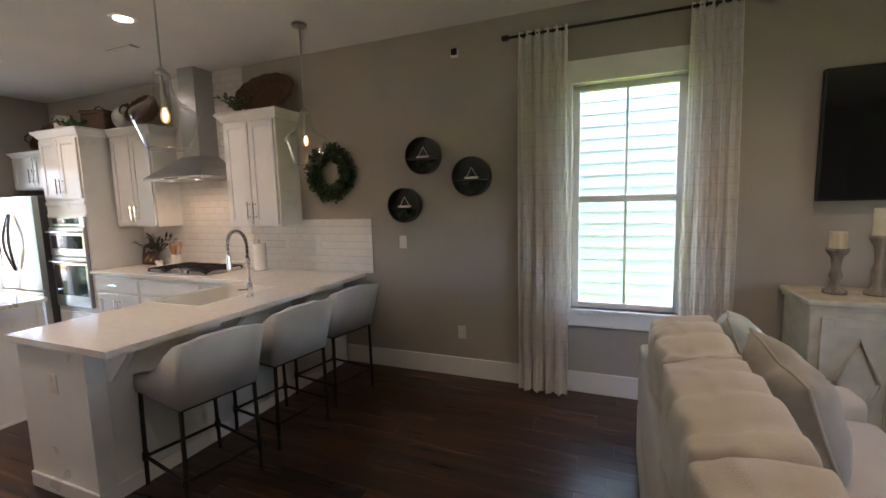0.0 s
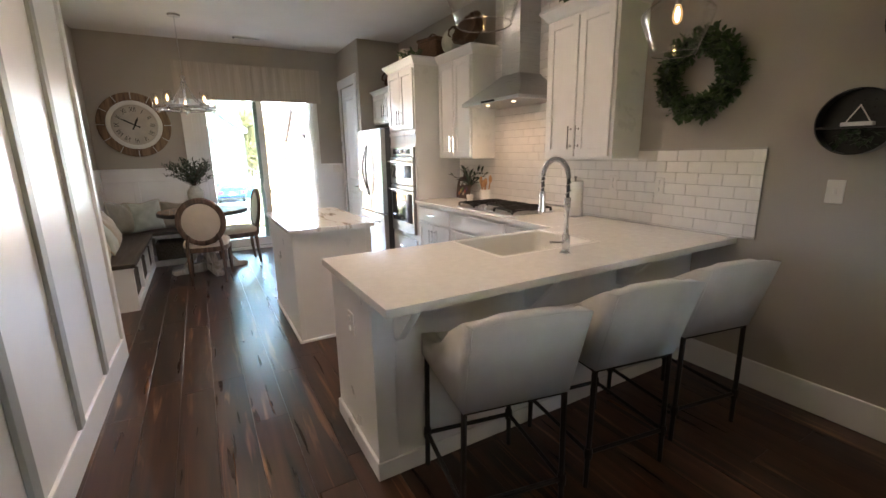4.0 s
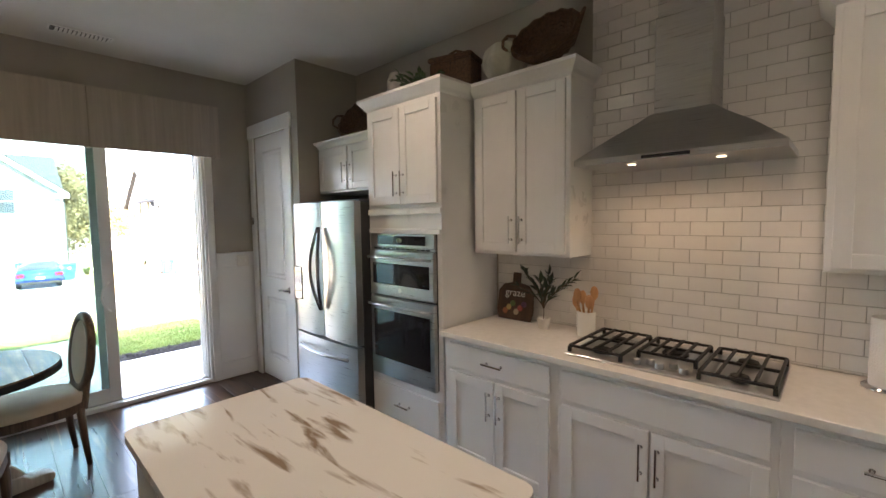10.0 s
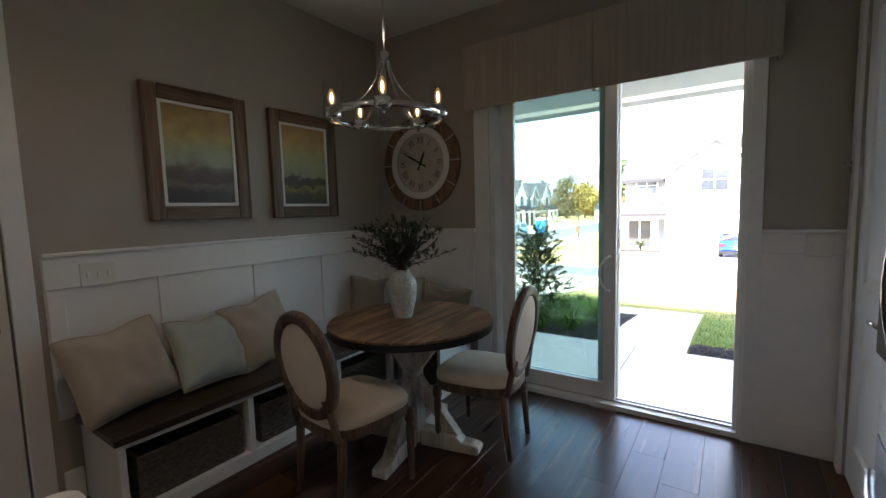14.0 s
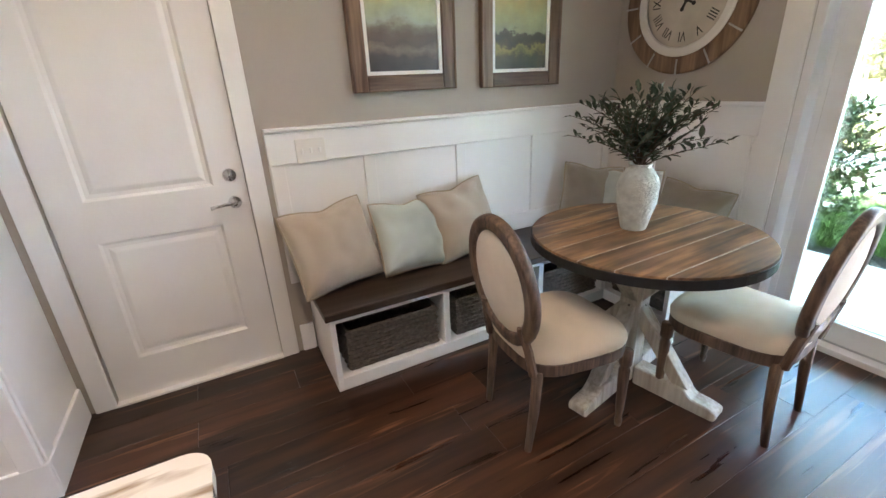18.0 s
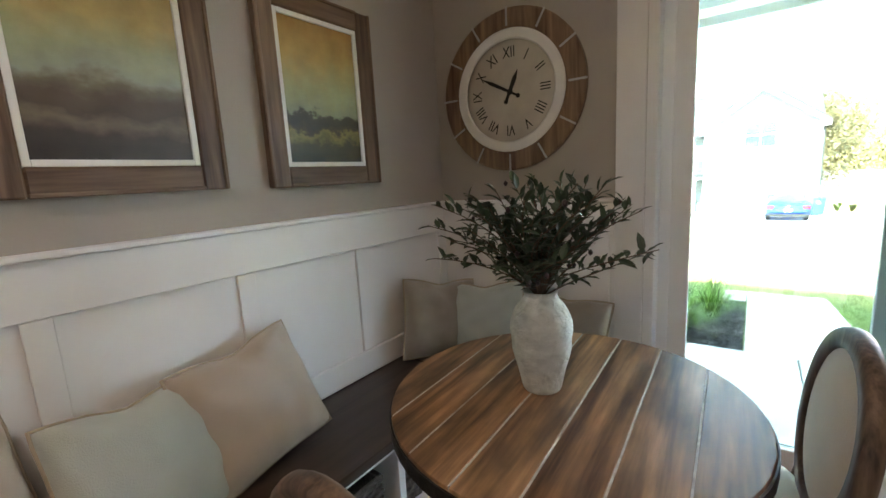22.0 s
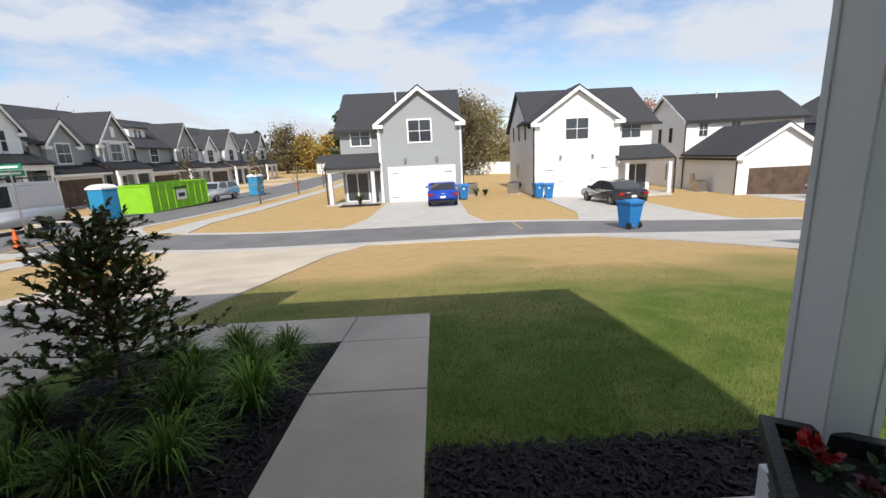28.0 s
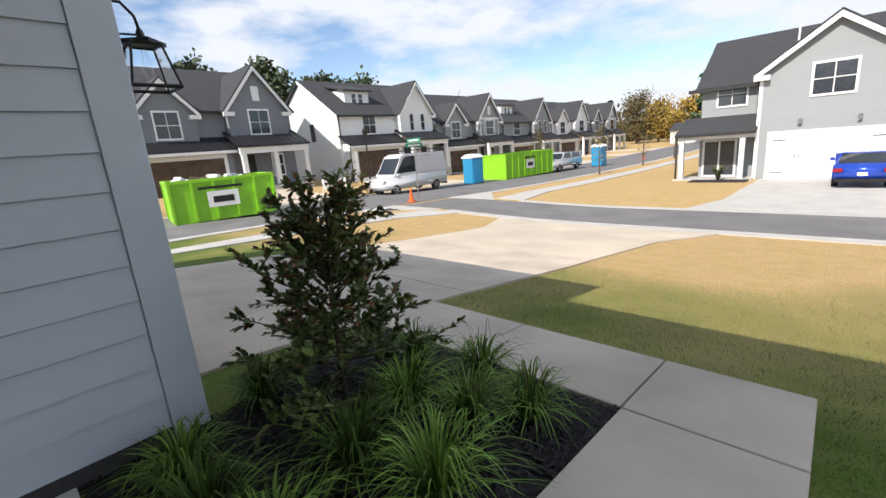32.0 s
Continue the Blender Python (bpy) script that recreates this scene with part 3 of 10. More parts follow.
base_cabinet(0.80, (("drawer", 0, 0.70, 0.70, 0.15, ("m", "")), ("door", -0.178, 0.13, 0.345, 0.54, ("r", "high")), ("door", 0.178, 0.13, 0.345, 0.54, ("l", "high"))), "white shaker base cabinet with drawer and two doors", kpose(2.52))
base_cabinet(0.90, (("drawer", 0, 0.70, 0.85, 0.15, None), ("door", -0.215, 0.13, 0.42, 0.54, ("r", "high")), ("door", 0.215, 0.13, 0.42, 0.54, ("l", "high"))), "white shaker cooktop base cabinet with two doors", kpose(1.67))
base_cabinet(0.58, (("drawer", 0, 0.70, 0.50, 0.15, ("m", "")), ("door", 0, 0.13, 0.50, 0.54, ("l", "high"))), "white shaker base cabinet with drawer and one door", kpose(0.93))


def wall_cabinet(w, d, h, doors, m, label, cr=0.085, left=1, right=1, name="wall_cabinet"):
    c = thing(name, label, "cabinet", m, "kitchen wall cabinets")
    part("body", carcass(w, d, h), M_CAB, c)
    k = part("crown", crown(w, d, cr, 0.055, left, right), M_CAB, c)
    k.location = (0, 0, h)
    for x, dw in doors:
        cab_door(c, x, 0.02, dw, h - 0.035, ("r" if x < 0 else "l", "low"))
    return c


wall_cabinet(0.70, 0.299, 1.030, ((-0.165, 0.315), (0.165, 0.315)), kpose(2.568, 1.390, -0.25), "white shaker wall cabinet beside the range hood", left=0)
wall_cabinet(0.67, 0.299, 1.030, ((-0.16, 0.305), (0.16, 0.305)), kpose(0.797, 1.390, -0.25), "white shaker wall cabinet over the backsplash")
wall_cabinet(0.95, 0.45, 0.40, ((-0.23, 0.44), (0.23, 0.44)), kpose(4.16, 1.87, -0.40), "short white wall cabinet above the refrigerator", 0.06, 0, 0)

# tall oven cabinet
tall = thing("oven_cabinet", "tall white cabinet holding a double wall oven", "cabinet", kpose(3.325, 0.0, -0.545), "kitchen base cabinets")
TW = 0.75
for nm, a in (("side_panel", (-TW / 2, -0.335, 0, 0.594, 0, 2.42)), ("side_panel", (0.335, TW / 2, 0, 0.594, 0, 2.42)), ("lower_box", (-0.335, 0.335, 0, 0.594, 0, 0.47)), ("upper_box", (-0.335, 0.335, 0, 0.594, 1.53, 2.42)), ("back_panel", (-0.335, 0.335, 0.60, 0.594, 0.47, 1.53))):
    part(nm, box(*a), M_CAB, tall)
part("plinth", box(-TW / 2, TW / 2, -0.012, 0, 0, 0.10, 0.002), M_CAB, tall)
o = part("crown", crown(TW, 0.594), M_CAB, tall)
o.location = (0, 0, 2.42)
part("rail", box(-TW / 2, TW / 2, -0.014, 0, 1.66, 1.70, 0.003), M_CAB, tall)
part("oven_trim", box(-TW / 2 + 0.005, TW / 2 - 0.005, -0.012, 0, 1.525, 1.56, 0.003), M_CAB, tall)
cab_door(tall, -0.178, 1.73, 0.345, 0.66, ("r", "low"))
cab_door(tall, 0.178, 1.73, 0.345, 0.66, ("l", "low"))
cab_door(tall, 0, 0.17, 0.68, 0.24, ("m", ""), "drawer")

oven = thing("wall_oven", "stainless double wall oven with dark glass doors", "oven", kpose(3.33, 0.475, -0.545))
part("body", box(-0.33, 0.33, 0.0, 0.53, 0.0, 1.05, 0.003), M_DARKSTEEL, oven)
cp = part("control_panel", box(-0.335, 0.335, -0.022, 0, 0.955, 1.05, 0.004), M_STEEL, oven)
part("display", box(-0.25, 0.25, -0.025, -0.021, 0.972, 1.035, 0.001), M_BLACKGLASS, cp, "dark control display")
part("knob", moved(lathe([(0.017, 0), (0.016, 0.02)], 16), Matrix.Translation((0, -0.024, 1.003)) @ Matrix.Rotation(radians(90), 4, "X")), M_STEEL, cp)
vent = part("vent_strip", box(-0.335, 0.335, -0.016, 0, 0.935, 0.952, 0.002), M_STEEL, oven)
for k in range(12):
    part("slot", box(-0.30 + k * 0.05, -0.262 + k * 0.05, -0.0175, -0.0155, 0.939, 0.947), M_BLACKGLASS, vent)
for z0, z1, nm in ((0.60, 0.932, "upper_door"), (0.0, 0.588, "lower_door")):
    d = part(nm, box(-0.335, 0.335, -0.035, 0, z0, z1, 0.006), M_STEEL, oven)
    part("window", box(-0.295, 0.295, -0.0375, -0.034, z0 + (0.085 if z0 else 0.135), z1 - 0.095, 0.001), M_BLACKGLASS, d, "dark oven glass")
    hb = tube([(-0.31, -0.035, z1 - 0.055), (-0.30, -0.075, z1 - 0.05), (-0.15, -0.088, z1 - 0.05), (0.15, -0.088, z1 - 0.05), (0.30, -0.075, z1 - 0.05), (0.31, -0.035, z1 - 0.055)], 0.011, 10)
    part("handle", hb, M_STEEL, d, "bowed steel handle", True)
    if nm == "upper_door":
        part("badge", moved(lathe([(0.016, 0), (0.016, 0.003)], 20), Matrix.Translation((0, -0.035, z0 + 0.05)) @ Matrix.Rotation(radians(90), 4, "X")), M_PLASTIC, d)

# refrigerator
M_SMOKE = mat("smoked_chrome", (0.20, 0.20, 0.21), 0.18, 1.0, vary=0.05)
fr = thing("refrigerator", "stainless French-door refrigerator with bottom freezer", "refrigerator", kpose(4.165, 0, -0.68))
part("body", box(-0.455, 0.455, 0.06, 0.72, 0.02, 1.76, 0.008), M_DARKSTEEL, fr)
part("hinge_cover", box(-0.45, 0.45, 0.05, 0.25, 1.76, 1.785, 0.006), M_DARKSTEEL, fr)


def bowed(w, h, bow, thick=0.06):
    """Door slab whose face bulges gently outwards across its width."""
    n = 10
    pts = [(-w / 2 + w * i / n, -bow * (1 - (2 * i / n - 1) ** 2) - 0.0) for i in range(n + 1)]
    return prism([(w / 2, thick), (-w / 2, thick)] + pts, 0, h)


for sx, nm in ((-1, "left_door"), (1, "right_door")):
    d = part(nm, bowed(0.45, 1.10, 0.016), M_STEEL, fr)
    d.location = (sx * 0.229, 0, 0.67)
    a = [(-sx * 0.192, -0.03 - 0.055 * math.sin(math.pi * k / 12), 0.23 + 0.67 * k / 12) for k in range(13)]
    a = [(x + sx * 0.05 * (math.sin(math.pi * k / 12) - 0.6), y, z) for k, (x, y, z) in enumerate(a)]
    part("handle", tube(a, 0.014, 10), M_SMOKE, d, "curved dark chrome handle", True)
    if sx < 0:
        part("dispenser", box(-0.212, -0.085, -0.020, 0.0, 0.27, 0.56, 0.006), M_BLACKGLASS, d, "black ice and water dispenser")
d = part("freezer_drawer", bowed(0.91, 0.60, 0.018), M_STEEL, fr)
d.location = (0, 0, 0.05)
part("handle", tube([(-0.36 + 0.06 * k, -0.03 - 0.05 * math.sin(math.pi * k / 12), 0.50) for k in range(13)], 0.014, 10), M_STEEL, d, "bowed steel handle", True)

# worktops
tagged(part("kitchen_worktop", box(-0.60, WX - 0.001, 0.642, 2.93, 0.88, 0.915, 0.003), M_QUARTZ), "white quartz worktop along the kitchen wall", "worktop")
SKX0, SKX1, SKY0, SKY1 = -1.46, -0.71, 0.12, 0.66
bm = bmesh.new()
for a in ((-2.26, SKX0, -0.265, 0.641), (SKX1, WX - 0.001, -0.265, 0.641), (SKX0, SKX1, -0.265, SKY0)):
    box(*a, 0.88, 0.915, 0.0, bm)
bmesh.ops.remove_doubles(bm, verts=bm.verts, dist=1e-5)
tagged(part("peninsula_worktop", bm, M_QUARTZ), "white quartz peninsula worktop with overhang for stools", "worktop")
sink = thing("farmhouse_sink", "white fireclay farmhouse sink set in the peninsula", "sink", Matrix.Translation((0, 0, 0.66)))
x0, x1, y0, y1 = SKX0 + 0.002, SKX1 - 0.002, SKY0 + 0.002, 0.668


def round_rect(x0, x1, y0, y1, r, z, n=6):
    """Corner points of a rounded rectangle, anticlockwise."""
    return [(cx + r * math.cos(radians(a0 + 90 * k / n)), cy + r * math.sin(radians(a0 + 90 * k / n)), z) for cx, cy, a0 in ((x1 - r, y0 + r, -90), (x1 - r, y1 - r, 0), (x0 + r, y1 - r, 90), (x0 + r, y0 + r, 180)) for k in range(n + 1)]


bm = bmesh.new()
loops = []
for o, z, r in ((0.0, 0.0, 0.02), (0.0, 0.240, 0.02), (0.004, 0.250, 0.02), (0.010, 0.254, 0.02), (0.024, 0.254, 0.028), (0.030, 0.250, 0.034), (0.034, 0.240, 0.04), (0.040, 0.06, 0.05), (0.052, 0.032, 0.06), (0.085, 0.021, 0.07), (0.16, 0.018, 0.08)):
    loops.append([bm.verts.new(q) for q in round_rect(x0 + o, x1 - o, y0 + o, y1 - o, r, z)])
for a, b in zip(loops, loops[1:]):
    for i in range(len(a)):
        bm.faces.new((a[i], a[(i + 1) % len(a)], b[(i + 1) % len(a)], b[i]))
bm.faces.new(loops[-1]), bm.faces.new(loops[0][::-1])
part("basin", bm, M_PORCELAIN, sink, "", True)
part("drain", moved(lathe([(0.045, 0.02), (0.045, 0.024), (0.03, 0.022)], 20), Matrix.Translation((-1.08, 0.38, 0))), M_CHROME, sink)

# peninsula and island bodies
pen = thing("peninsula", "white panelled kitchen peninsula with baseboard", "cabinet", Matrix.Translation((0, 0, 0)))
for a in ((-2.22, SKX0 - 0.01, 0.0, 0.62, 0.88), (SKX1 + 0.01, -0.58, 0.0, 0.62, 0.88), (SKX0 - 0.01, SKX1 + 0.01, 0.0, 0.11, 0.88), (-0.58, WX - 0.001, 0.0, 0.64, 0.88), (SKX0 - 0.01, SKX1 + 0.01, 0.11, 0.62, 0.65)):
    part("carcass", box(*a[:4], 0.0, a[4]), M_CAB, pen)
part("baseboard", box(-2.235, -2.22, 0.0, 0.62, 0, 0.09, 0.003), M_CAB, pen)
part("baseboard", box(-2.235, WX - 0.02, -0.014, 0.0, 0, 0.09, 0.003), M_CAB, pen)
part("end_post", box(-2.228, -2.13, -0.008, 0.0, 0.09, 0.88, 0.002), M_CAB, pen)
for x in (-2.13, -1.40, -0.70):
    bm = prism([(0, 0), (-0.20, 0), (-0.20, -0.03), (-0.04, -0.20), (0, -0.20)], 0, 0.04)
    moved(bm, Matrix.Translation((x, 0, 0.879)) @ Matrix.Rotation(radians(90), 4, "Z") @ Matrix.Rotation(radians(90), 4, "X"))
    part("bracket", bm, M_CAB, pen)
isl = thing("kitchen_island", "white kitchen island cabinet with baseboard", "cabinet", Matrix.Translation((0, 0, 0)))
part("body", box(-2.225, -1.62, 1.675, 2.83, 0, 0.885, 0.002), M_CAB, isl)
for a in ((-2.24, -2.225, 1.66, 2.845), (-1.62, -1.605, 1.66, 2.845), (-2.225, -1.62, 1.66, 1.675), (-2.225, -1.62, 2.83, 2.845)):
    part("baseboard", box(*a, 0, 0.022, 0.002), M_CAB, isl)
for a in ((-1.655, -1.615, 1.667, 1.675), (-2.23, -2.19, 1.667, 1.675)):
    part("corner_post", box(*a, 0.022, 0.885, 0.001), M_CAB, isl)
for k in range(2):
    d = shaker("door", 0.56, 0.72, M_CAB, isl)
    d.matrix_basis = pose(-1.62, 1.97 + 0.58 * k, 0.1, 0, 0, 90)
bm = prism([(x, y) for x, y, z in round_rect(-2.255, -1.575, 1.635, 2.855, 0.045, 0)], 0.885, 0.915)
tagged(part("island_worktop", bm, M_MARBLE), "cream marble island worktop with brown veins", "worktop")

# hood
hood = thing("range_hood", "stainless steel chimney range hood", "range hood", kpose(1.67, 1.882, -0.45))
bm = bmesh.new()
def ring_rect(w, y0, y1, z):
    return [bm.verts.new(v) for v in ((-w / 2, y0, z), (w / 2, y0, z), (w / 2, y1, z), (-w / 2, y1, z))]
HB = 0.495
rr_ = [ring_rect(0.86, 0, HB, 0), ring_rect(0.86, 0, HB, 0.028), ring_rect(0.62, 0.12, HB, 0.13), ring_rect(0.40, 0.20, HB, 0.205), ring_rect(0.27, 0.245, HB, 0.255)]
for a, b in zip(rr_, rr_[1:]):
    for i in range(4):
        bm.faces.new((a[i], a[(i + 1) % 4], b[(i + 1) % 4], b[i]))
bm.faces.new(rr_[0][::-1]), bm.faces.new(rr_[-1])
part("canopy", bm, M_STEEL, hood)
part("chimney", box(-0.125, 0.125, 0.25, HB, 0.25, 0.72, 0.002), M_STEEL, hood)
part("chimney_top", box(-0.118, 0.118, 0.257, HB, 0.72, 1.167, 0.002), M_STEEL, hood)
part("control_strip", box(-0.10, 0.10, -0.003, 0.0, 0.006, 0.022, 0.001), M_BLACKGLASS, hood)
for sx in (-0.19, 0.19):
    part("light", moved(lathe([(0.019, 0), (0.019, 0.004)], 18), Matrix.Translation((sx, 0.14, -0.004))), M_HOODLAMP, hood, "small lit hood lamp")

# cooktop
ck = thing("gas_cooktop", "stainless gas cooktop with black cast-iron grates", "cooktop", kpose(1.67, 0.915, -0.52))
part("tray", box(-0.44, 0.44, 0.0, 0.50, 0.0, 0.012, 0.004), M_STEEL, ck)
for gx in (-0.295, 0.0, 0.295):
    g = bmesh.new()
    w2, y0, y1 = (0.13, 0.03, 0.47) if gx else (0.125, 0.16, 0.47)
    for y in (y0, (y0 + y1) / 2, y1):
        box(gx - w2, gx + w2, y - 0.006, y + 0.006, 0.038, 0.050, 0, g)
    for x in (-w2, w2):
        box(gx + x - 0.006, gx + x + 0.006, y0, y1, 0.038, 0.050, 0, g)
    for x in (-w2 / 2, 0, w2 / 2):
        box(gx + x - 0.005, gx + x + 0.005, y0, y1, 0.042, 0.055, 0, g)
    for x in (-w2, w2):
        for y in (y0, y1):
            box(gx + x - 0.008, gx + x + 0.008, y - 0.008, y + 0.008, 0.012, 0.040, 0, g)
    part("grate", g, M_BLACK, ck)
for bx, by, r in ((-0.295, 0.13, 0.04), (-0.295, 0.37, 0.034), (0.0, 0.32, 0.05), (0.295, 0.13, 0.034), (0.295, 0.37, 0.04)):
    part("burner", moved(lathe([(r * 1.2, 0.012), (r * 1.2, 0.02), (r, 0.022), (r, 0.032), (r * 0.6, 0.035)], 20), Matrix.Translation((bx, by, 0))), M_BLACK, ck)
for k in range(5):
    part("knob", moved(lathe([(0.019, 0.012), (0.018, 0.035), (0.014, 0.038)], 16), Matrix.Translation((-0.10 + 0.05 * k, 0.06 + 0.035 * (k % 2), 0))), M_STEEL, ck, "steel control knob")

# faucet: spring neck
fa = thing("kitchen_faucet", "chrome spring-neck kitchen faucet with pull-down sprayer", "faucet", pose(-1.115, 0.012, 0.915, 0, 0, 0))
part("base", lathe([(0.030, 0), (0.028, 0.01), (0.019, 0.014), (0.019, 0.04), (0.022, 0.042), (0.022, 0.10), (0.015, 0.105), (0.013, 0.12), (0.013, 0.24), (0.017, 0.245), (0.017, 0.30)], 20), M_CHROME, fa, "", True)
arc = [(0, 0.0, 0.30)] + [(0, 0.095 - 0.095 * math.cos(math.pi * k / 16), 0.40 + 0.095 * math.sin(math.pi * k / 16)) for k in range(17)] + [(0, 0.19, 0.31)]
coil = []
for i in range(len(arc) - 1):
    a, b = Vector(arc[i]), Vector(arc[i + 1])
    for s in range(24):
        f = s / 24
        q = a.lerp(b, f)
        d = (b - a).normalized()
        n = Vector((1, 0, 0))
        u = d.cross(n)
        ang = 2 * math.pi * (i * 24 + s) / 10.0
        coil.append(q + 0.0125 * (math.cos(ang) * n + math.sin(ang) * u))
part("spring", tube(coil, 0.0030, 5), M_CHROME, fa, "coiled spring neck", True)
part("hose", tube(arc, 0.009, 8), M_DARKSTEEL, fa, "", True)
part("sprayer", moved(lathe([(0.024, 0), (0.022, 0.02), (0.018, 0.05), (0.018, 0.11), (0.014, 0.13)], 18), Matrix.Translation((0, 0.19, 0.19))), M_CHROME, fa, "", True)
part("arm", tube([(0, 0.0, 0.25), (0, 0.178, 0.25)], 0.006, 8), M_CHROME, fa)
part("lever", tube([(0, 0, 0.06), (-0.05, 0, 0.065), (-0.11, 0, 0.075)], 0.007, 8), M_CHROME, fa)

# tiles
tw, th, gp = 0.149, 0.071, 0.0025
tile_meshes = {}
splash = setting("backsplash", box(WX - 0.006, WX - 0.0005, -0.36, 1.125, 0.915, 1.455), M_GROUT, "grey grout bed of the tiled backsplash", "wall")
splash2 = setting("backsplash", box(WX - 0.006, WX - 0.0005, 1.125, 2.225, 0.915, CZ - 0.001), M_GROUT, "grey grout bed of the tiled wall behind the hood", "wall")
splash3 = setting("backsplash", box(WX - 0.006, WX - 0.0005, 2.225, 2.93, 0.915, 1.391), M_GROUT, "grey grout bed of the tiled backsplash", "wall")


def tile_piece(parent, y0, y1, z0, z1):
    key = (round(y1 - y0, 3), round(z1 - z0, 3))
    if key not in tile_meshes:
        b = box(-0.0075, 0.0, 0, key[0], 0, key[1], 0.0012)
        me = bpy.data.meshes.new("tile")
        b.to_mesh(me), b.free()
        me.materials.append(M_TILE)
        tile_meshes[key] = me
    ob = new("tile", tile_meshes[key])
    ob.location = (WX - 0.006, y0, z0)
    ob.parent = parent


def lay_tiles(parent, ya, yb, za, zb):
    r = 0
    while 0.857 + r * (th + gp) < zb - 0.012:
        z0 = max(za, 0.857 + r * (th + gp))
        z1 = min(0.857 + r * (th + gp) + th, zb)
        y = 2.961 + (0.0758 if r % 2 else 0.0)
        if z1 - z0 < 0.008:
            r += 1
            continue
        while y > ya + 0.01:
            y0, y1 = max(y - tw, ya), min(y, yb)
            if y1 - y0 > 0.012:
                tile_piece(parent, y0, y1, z0, z1)
            y -= tw + gp
        r += 1


lay_tiles(splash, -0.36, 1.124, 0.918, 1.455)
lay_tiles(splash2, 1.126, 2.224, 0.918, CZ - 0.002)
lay_tiles(splash3, 2.226, 2.928, 0.918, 1.390)


def leafy(stems, size, spread, seed, per=14, broad=0.38, start=0.3):
    """Leaves set along stems; each stem a list of points."""
    rnd = random.Random(seed)
    verts, faces = [], []
    for st in stems:
        pts = [Vector(q) for q in st]
        for k in range(per):
            f = start + (1 - start) * (k + rnd.random() * 0.6) / per
            x = f * (len(pts) - 1)
            i = min(int(x), len(pts) - 2)
            q = pts[i].lerp(pts[i + 1], x - i)
            d = (pts[i + 1] - pts[i]).normalized()
            out = (Vector((rnd.uniform(-1, 1), rnd.uniform(-1, 1), rnd.uniform(-0.5, 0.9))) * spread + d).normalized()
            side = out.cross(Vector((rnd.uniform(-0.4, 0.4), rnd.uniform(-0.4, 0.4), 1))).normalized()
            nrm = side.cross(out)
            L = size * rnd.uniform(0.65, 1.15)
            b = len(verts)
            w_ = L * broad / 2
            lift, drop = nrm * L * 0.05, nrm * L * 0.14
            verts += [q, q + out * L * 0.3 + side * w_ * 0.95 + lift, q + out * L * 0.66 + side * w_ * 0.9 + lift * 0.4, q + out * L - drop, q + out * L * 0.66 - side * w_ * 0.9 + lift * 0.4, q + out * L * 0.3 - side * w_ * 0.95 + lift, q + out * L * 0.32, q + out * L * 0.68 - drop * 0.4]
            faces += [(b, b + 1, b + 6), (b + 1, b + 2, b + 7, b + 6), (b + 2, b + 3, b + 7), (b + 3, b + 4, b + 7), (b + 4, b + 5, b + 6, b + 7), (b + 5, b, b + 6)]
    me = bpy.data.meshes.new("leaves")
    me.from_pydata([tuple(v) for v in verts], [], faces)
    return me


def leaf_part(name, me, material, parent, label=""):
    me.materials.append(material)
    ob = new(name, me)
    ob.parent = parent
    if label:
        tagged(ob, label)
    return ob


def stems_of(n, height, lean, seed, base=(0, 0, 0), curl=0.0, steps=6, z0=0.0):
    rnd = random.Random(seed)
    out = []
    for k in range(n):
        a = 2 * math.pi * (k + rnd.random() * 0.7) / n
        ln = lean * rnd.uniform(0.35, 1.0)
        h = height * rnd.uniform(0.75, 1.05)
        pts = []
        for i in range(steps + 1):
            f = i / steps
            r = ln * f ** 1.4
            pts.append((base[0] + r * math.cos(a + curl * f), base[1] + r * math.sin(a + curl * f), base[2] + z0 + h * (f - 0.25 * (ln / max(height, 0.01)) * f * f)))
        out.append(pts)
    return out


def stems_mesh(stems, r):
    bm = bmesh.new()
    for st in stems:
        n = len(st)
        add(bm, tube(st, r, 5, taper=[1 - 0.6 * i / (n - 1) for i in range(n)]))
    return bm


# things on the worktop
pt = thing("paper_towel_holder", "white paper towel roll on a chrome stand", "kitchen item", Matrix.Translation((-0.10, 0.92, 0.915)))
part("stand", lathe([(0.085, 0), (0.085, 0.012), (0.008, 0.014), (0.008, 0.315), (0.014, 0.32), (0.010, 0.335)], 28), M_CHROME, pt, "", True)
part("roll", lathe([(0.02, 0.016), (0.062, 0.016), (0.064, 0.02), (0.064, 0.29), (0.062, 0.294), (0.02, 0.294)], 32, False), M_PAPER, pt, "white paper roll")
cr_ = thing("utensil_crock", "white ceramic crock holding wooden utensils", "kitchen item", Matrix.Translation((-0.11, 2.18, 0.915)))
part("crock", lathe([(0.05, 0), (0.054, 0.004), (0.054, 0.145), (0.05, 0.148), (0.046, 0.14), (0.046, 0.01)], 28), M_PORCELAIN, cr_, "white crock")
for k, (a, b, hh) in enumerate(((-0.02, 0.03, 0.27), (0.02, 0.025, 0.25), (0.03, -0.02, 0.28), (-0.03, -0.025, 0.24), (0.0, 0.045, 0.23))):
    u = tube([(a * 0.4, b * 0.4, 0.03), (a * 1.4, b * 1.4, hh - 0.06)], 0.007, 7)
    add(u, moved(lathe([(0.006, 0), (0.022, 0.02), (0.026, 0.05), (0.018, 0.075), (0.006, 0.085)], 12), Matrix.Translation((a * 1.45, b * 1.45, hh - 0.07)) @ Matrix.Diagonal((0.45, 1, 1, 1))))
    part("wooden_spoon", u, M_UTENSIL, cr_)
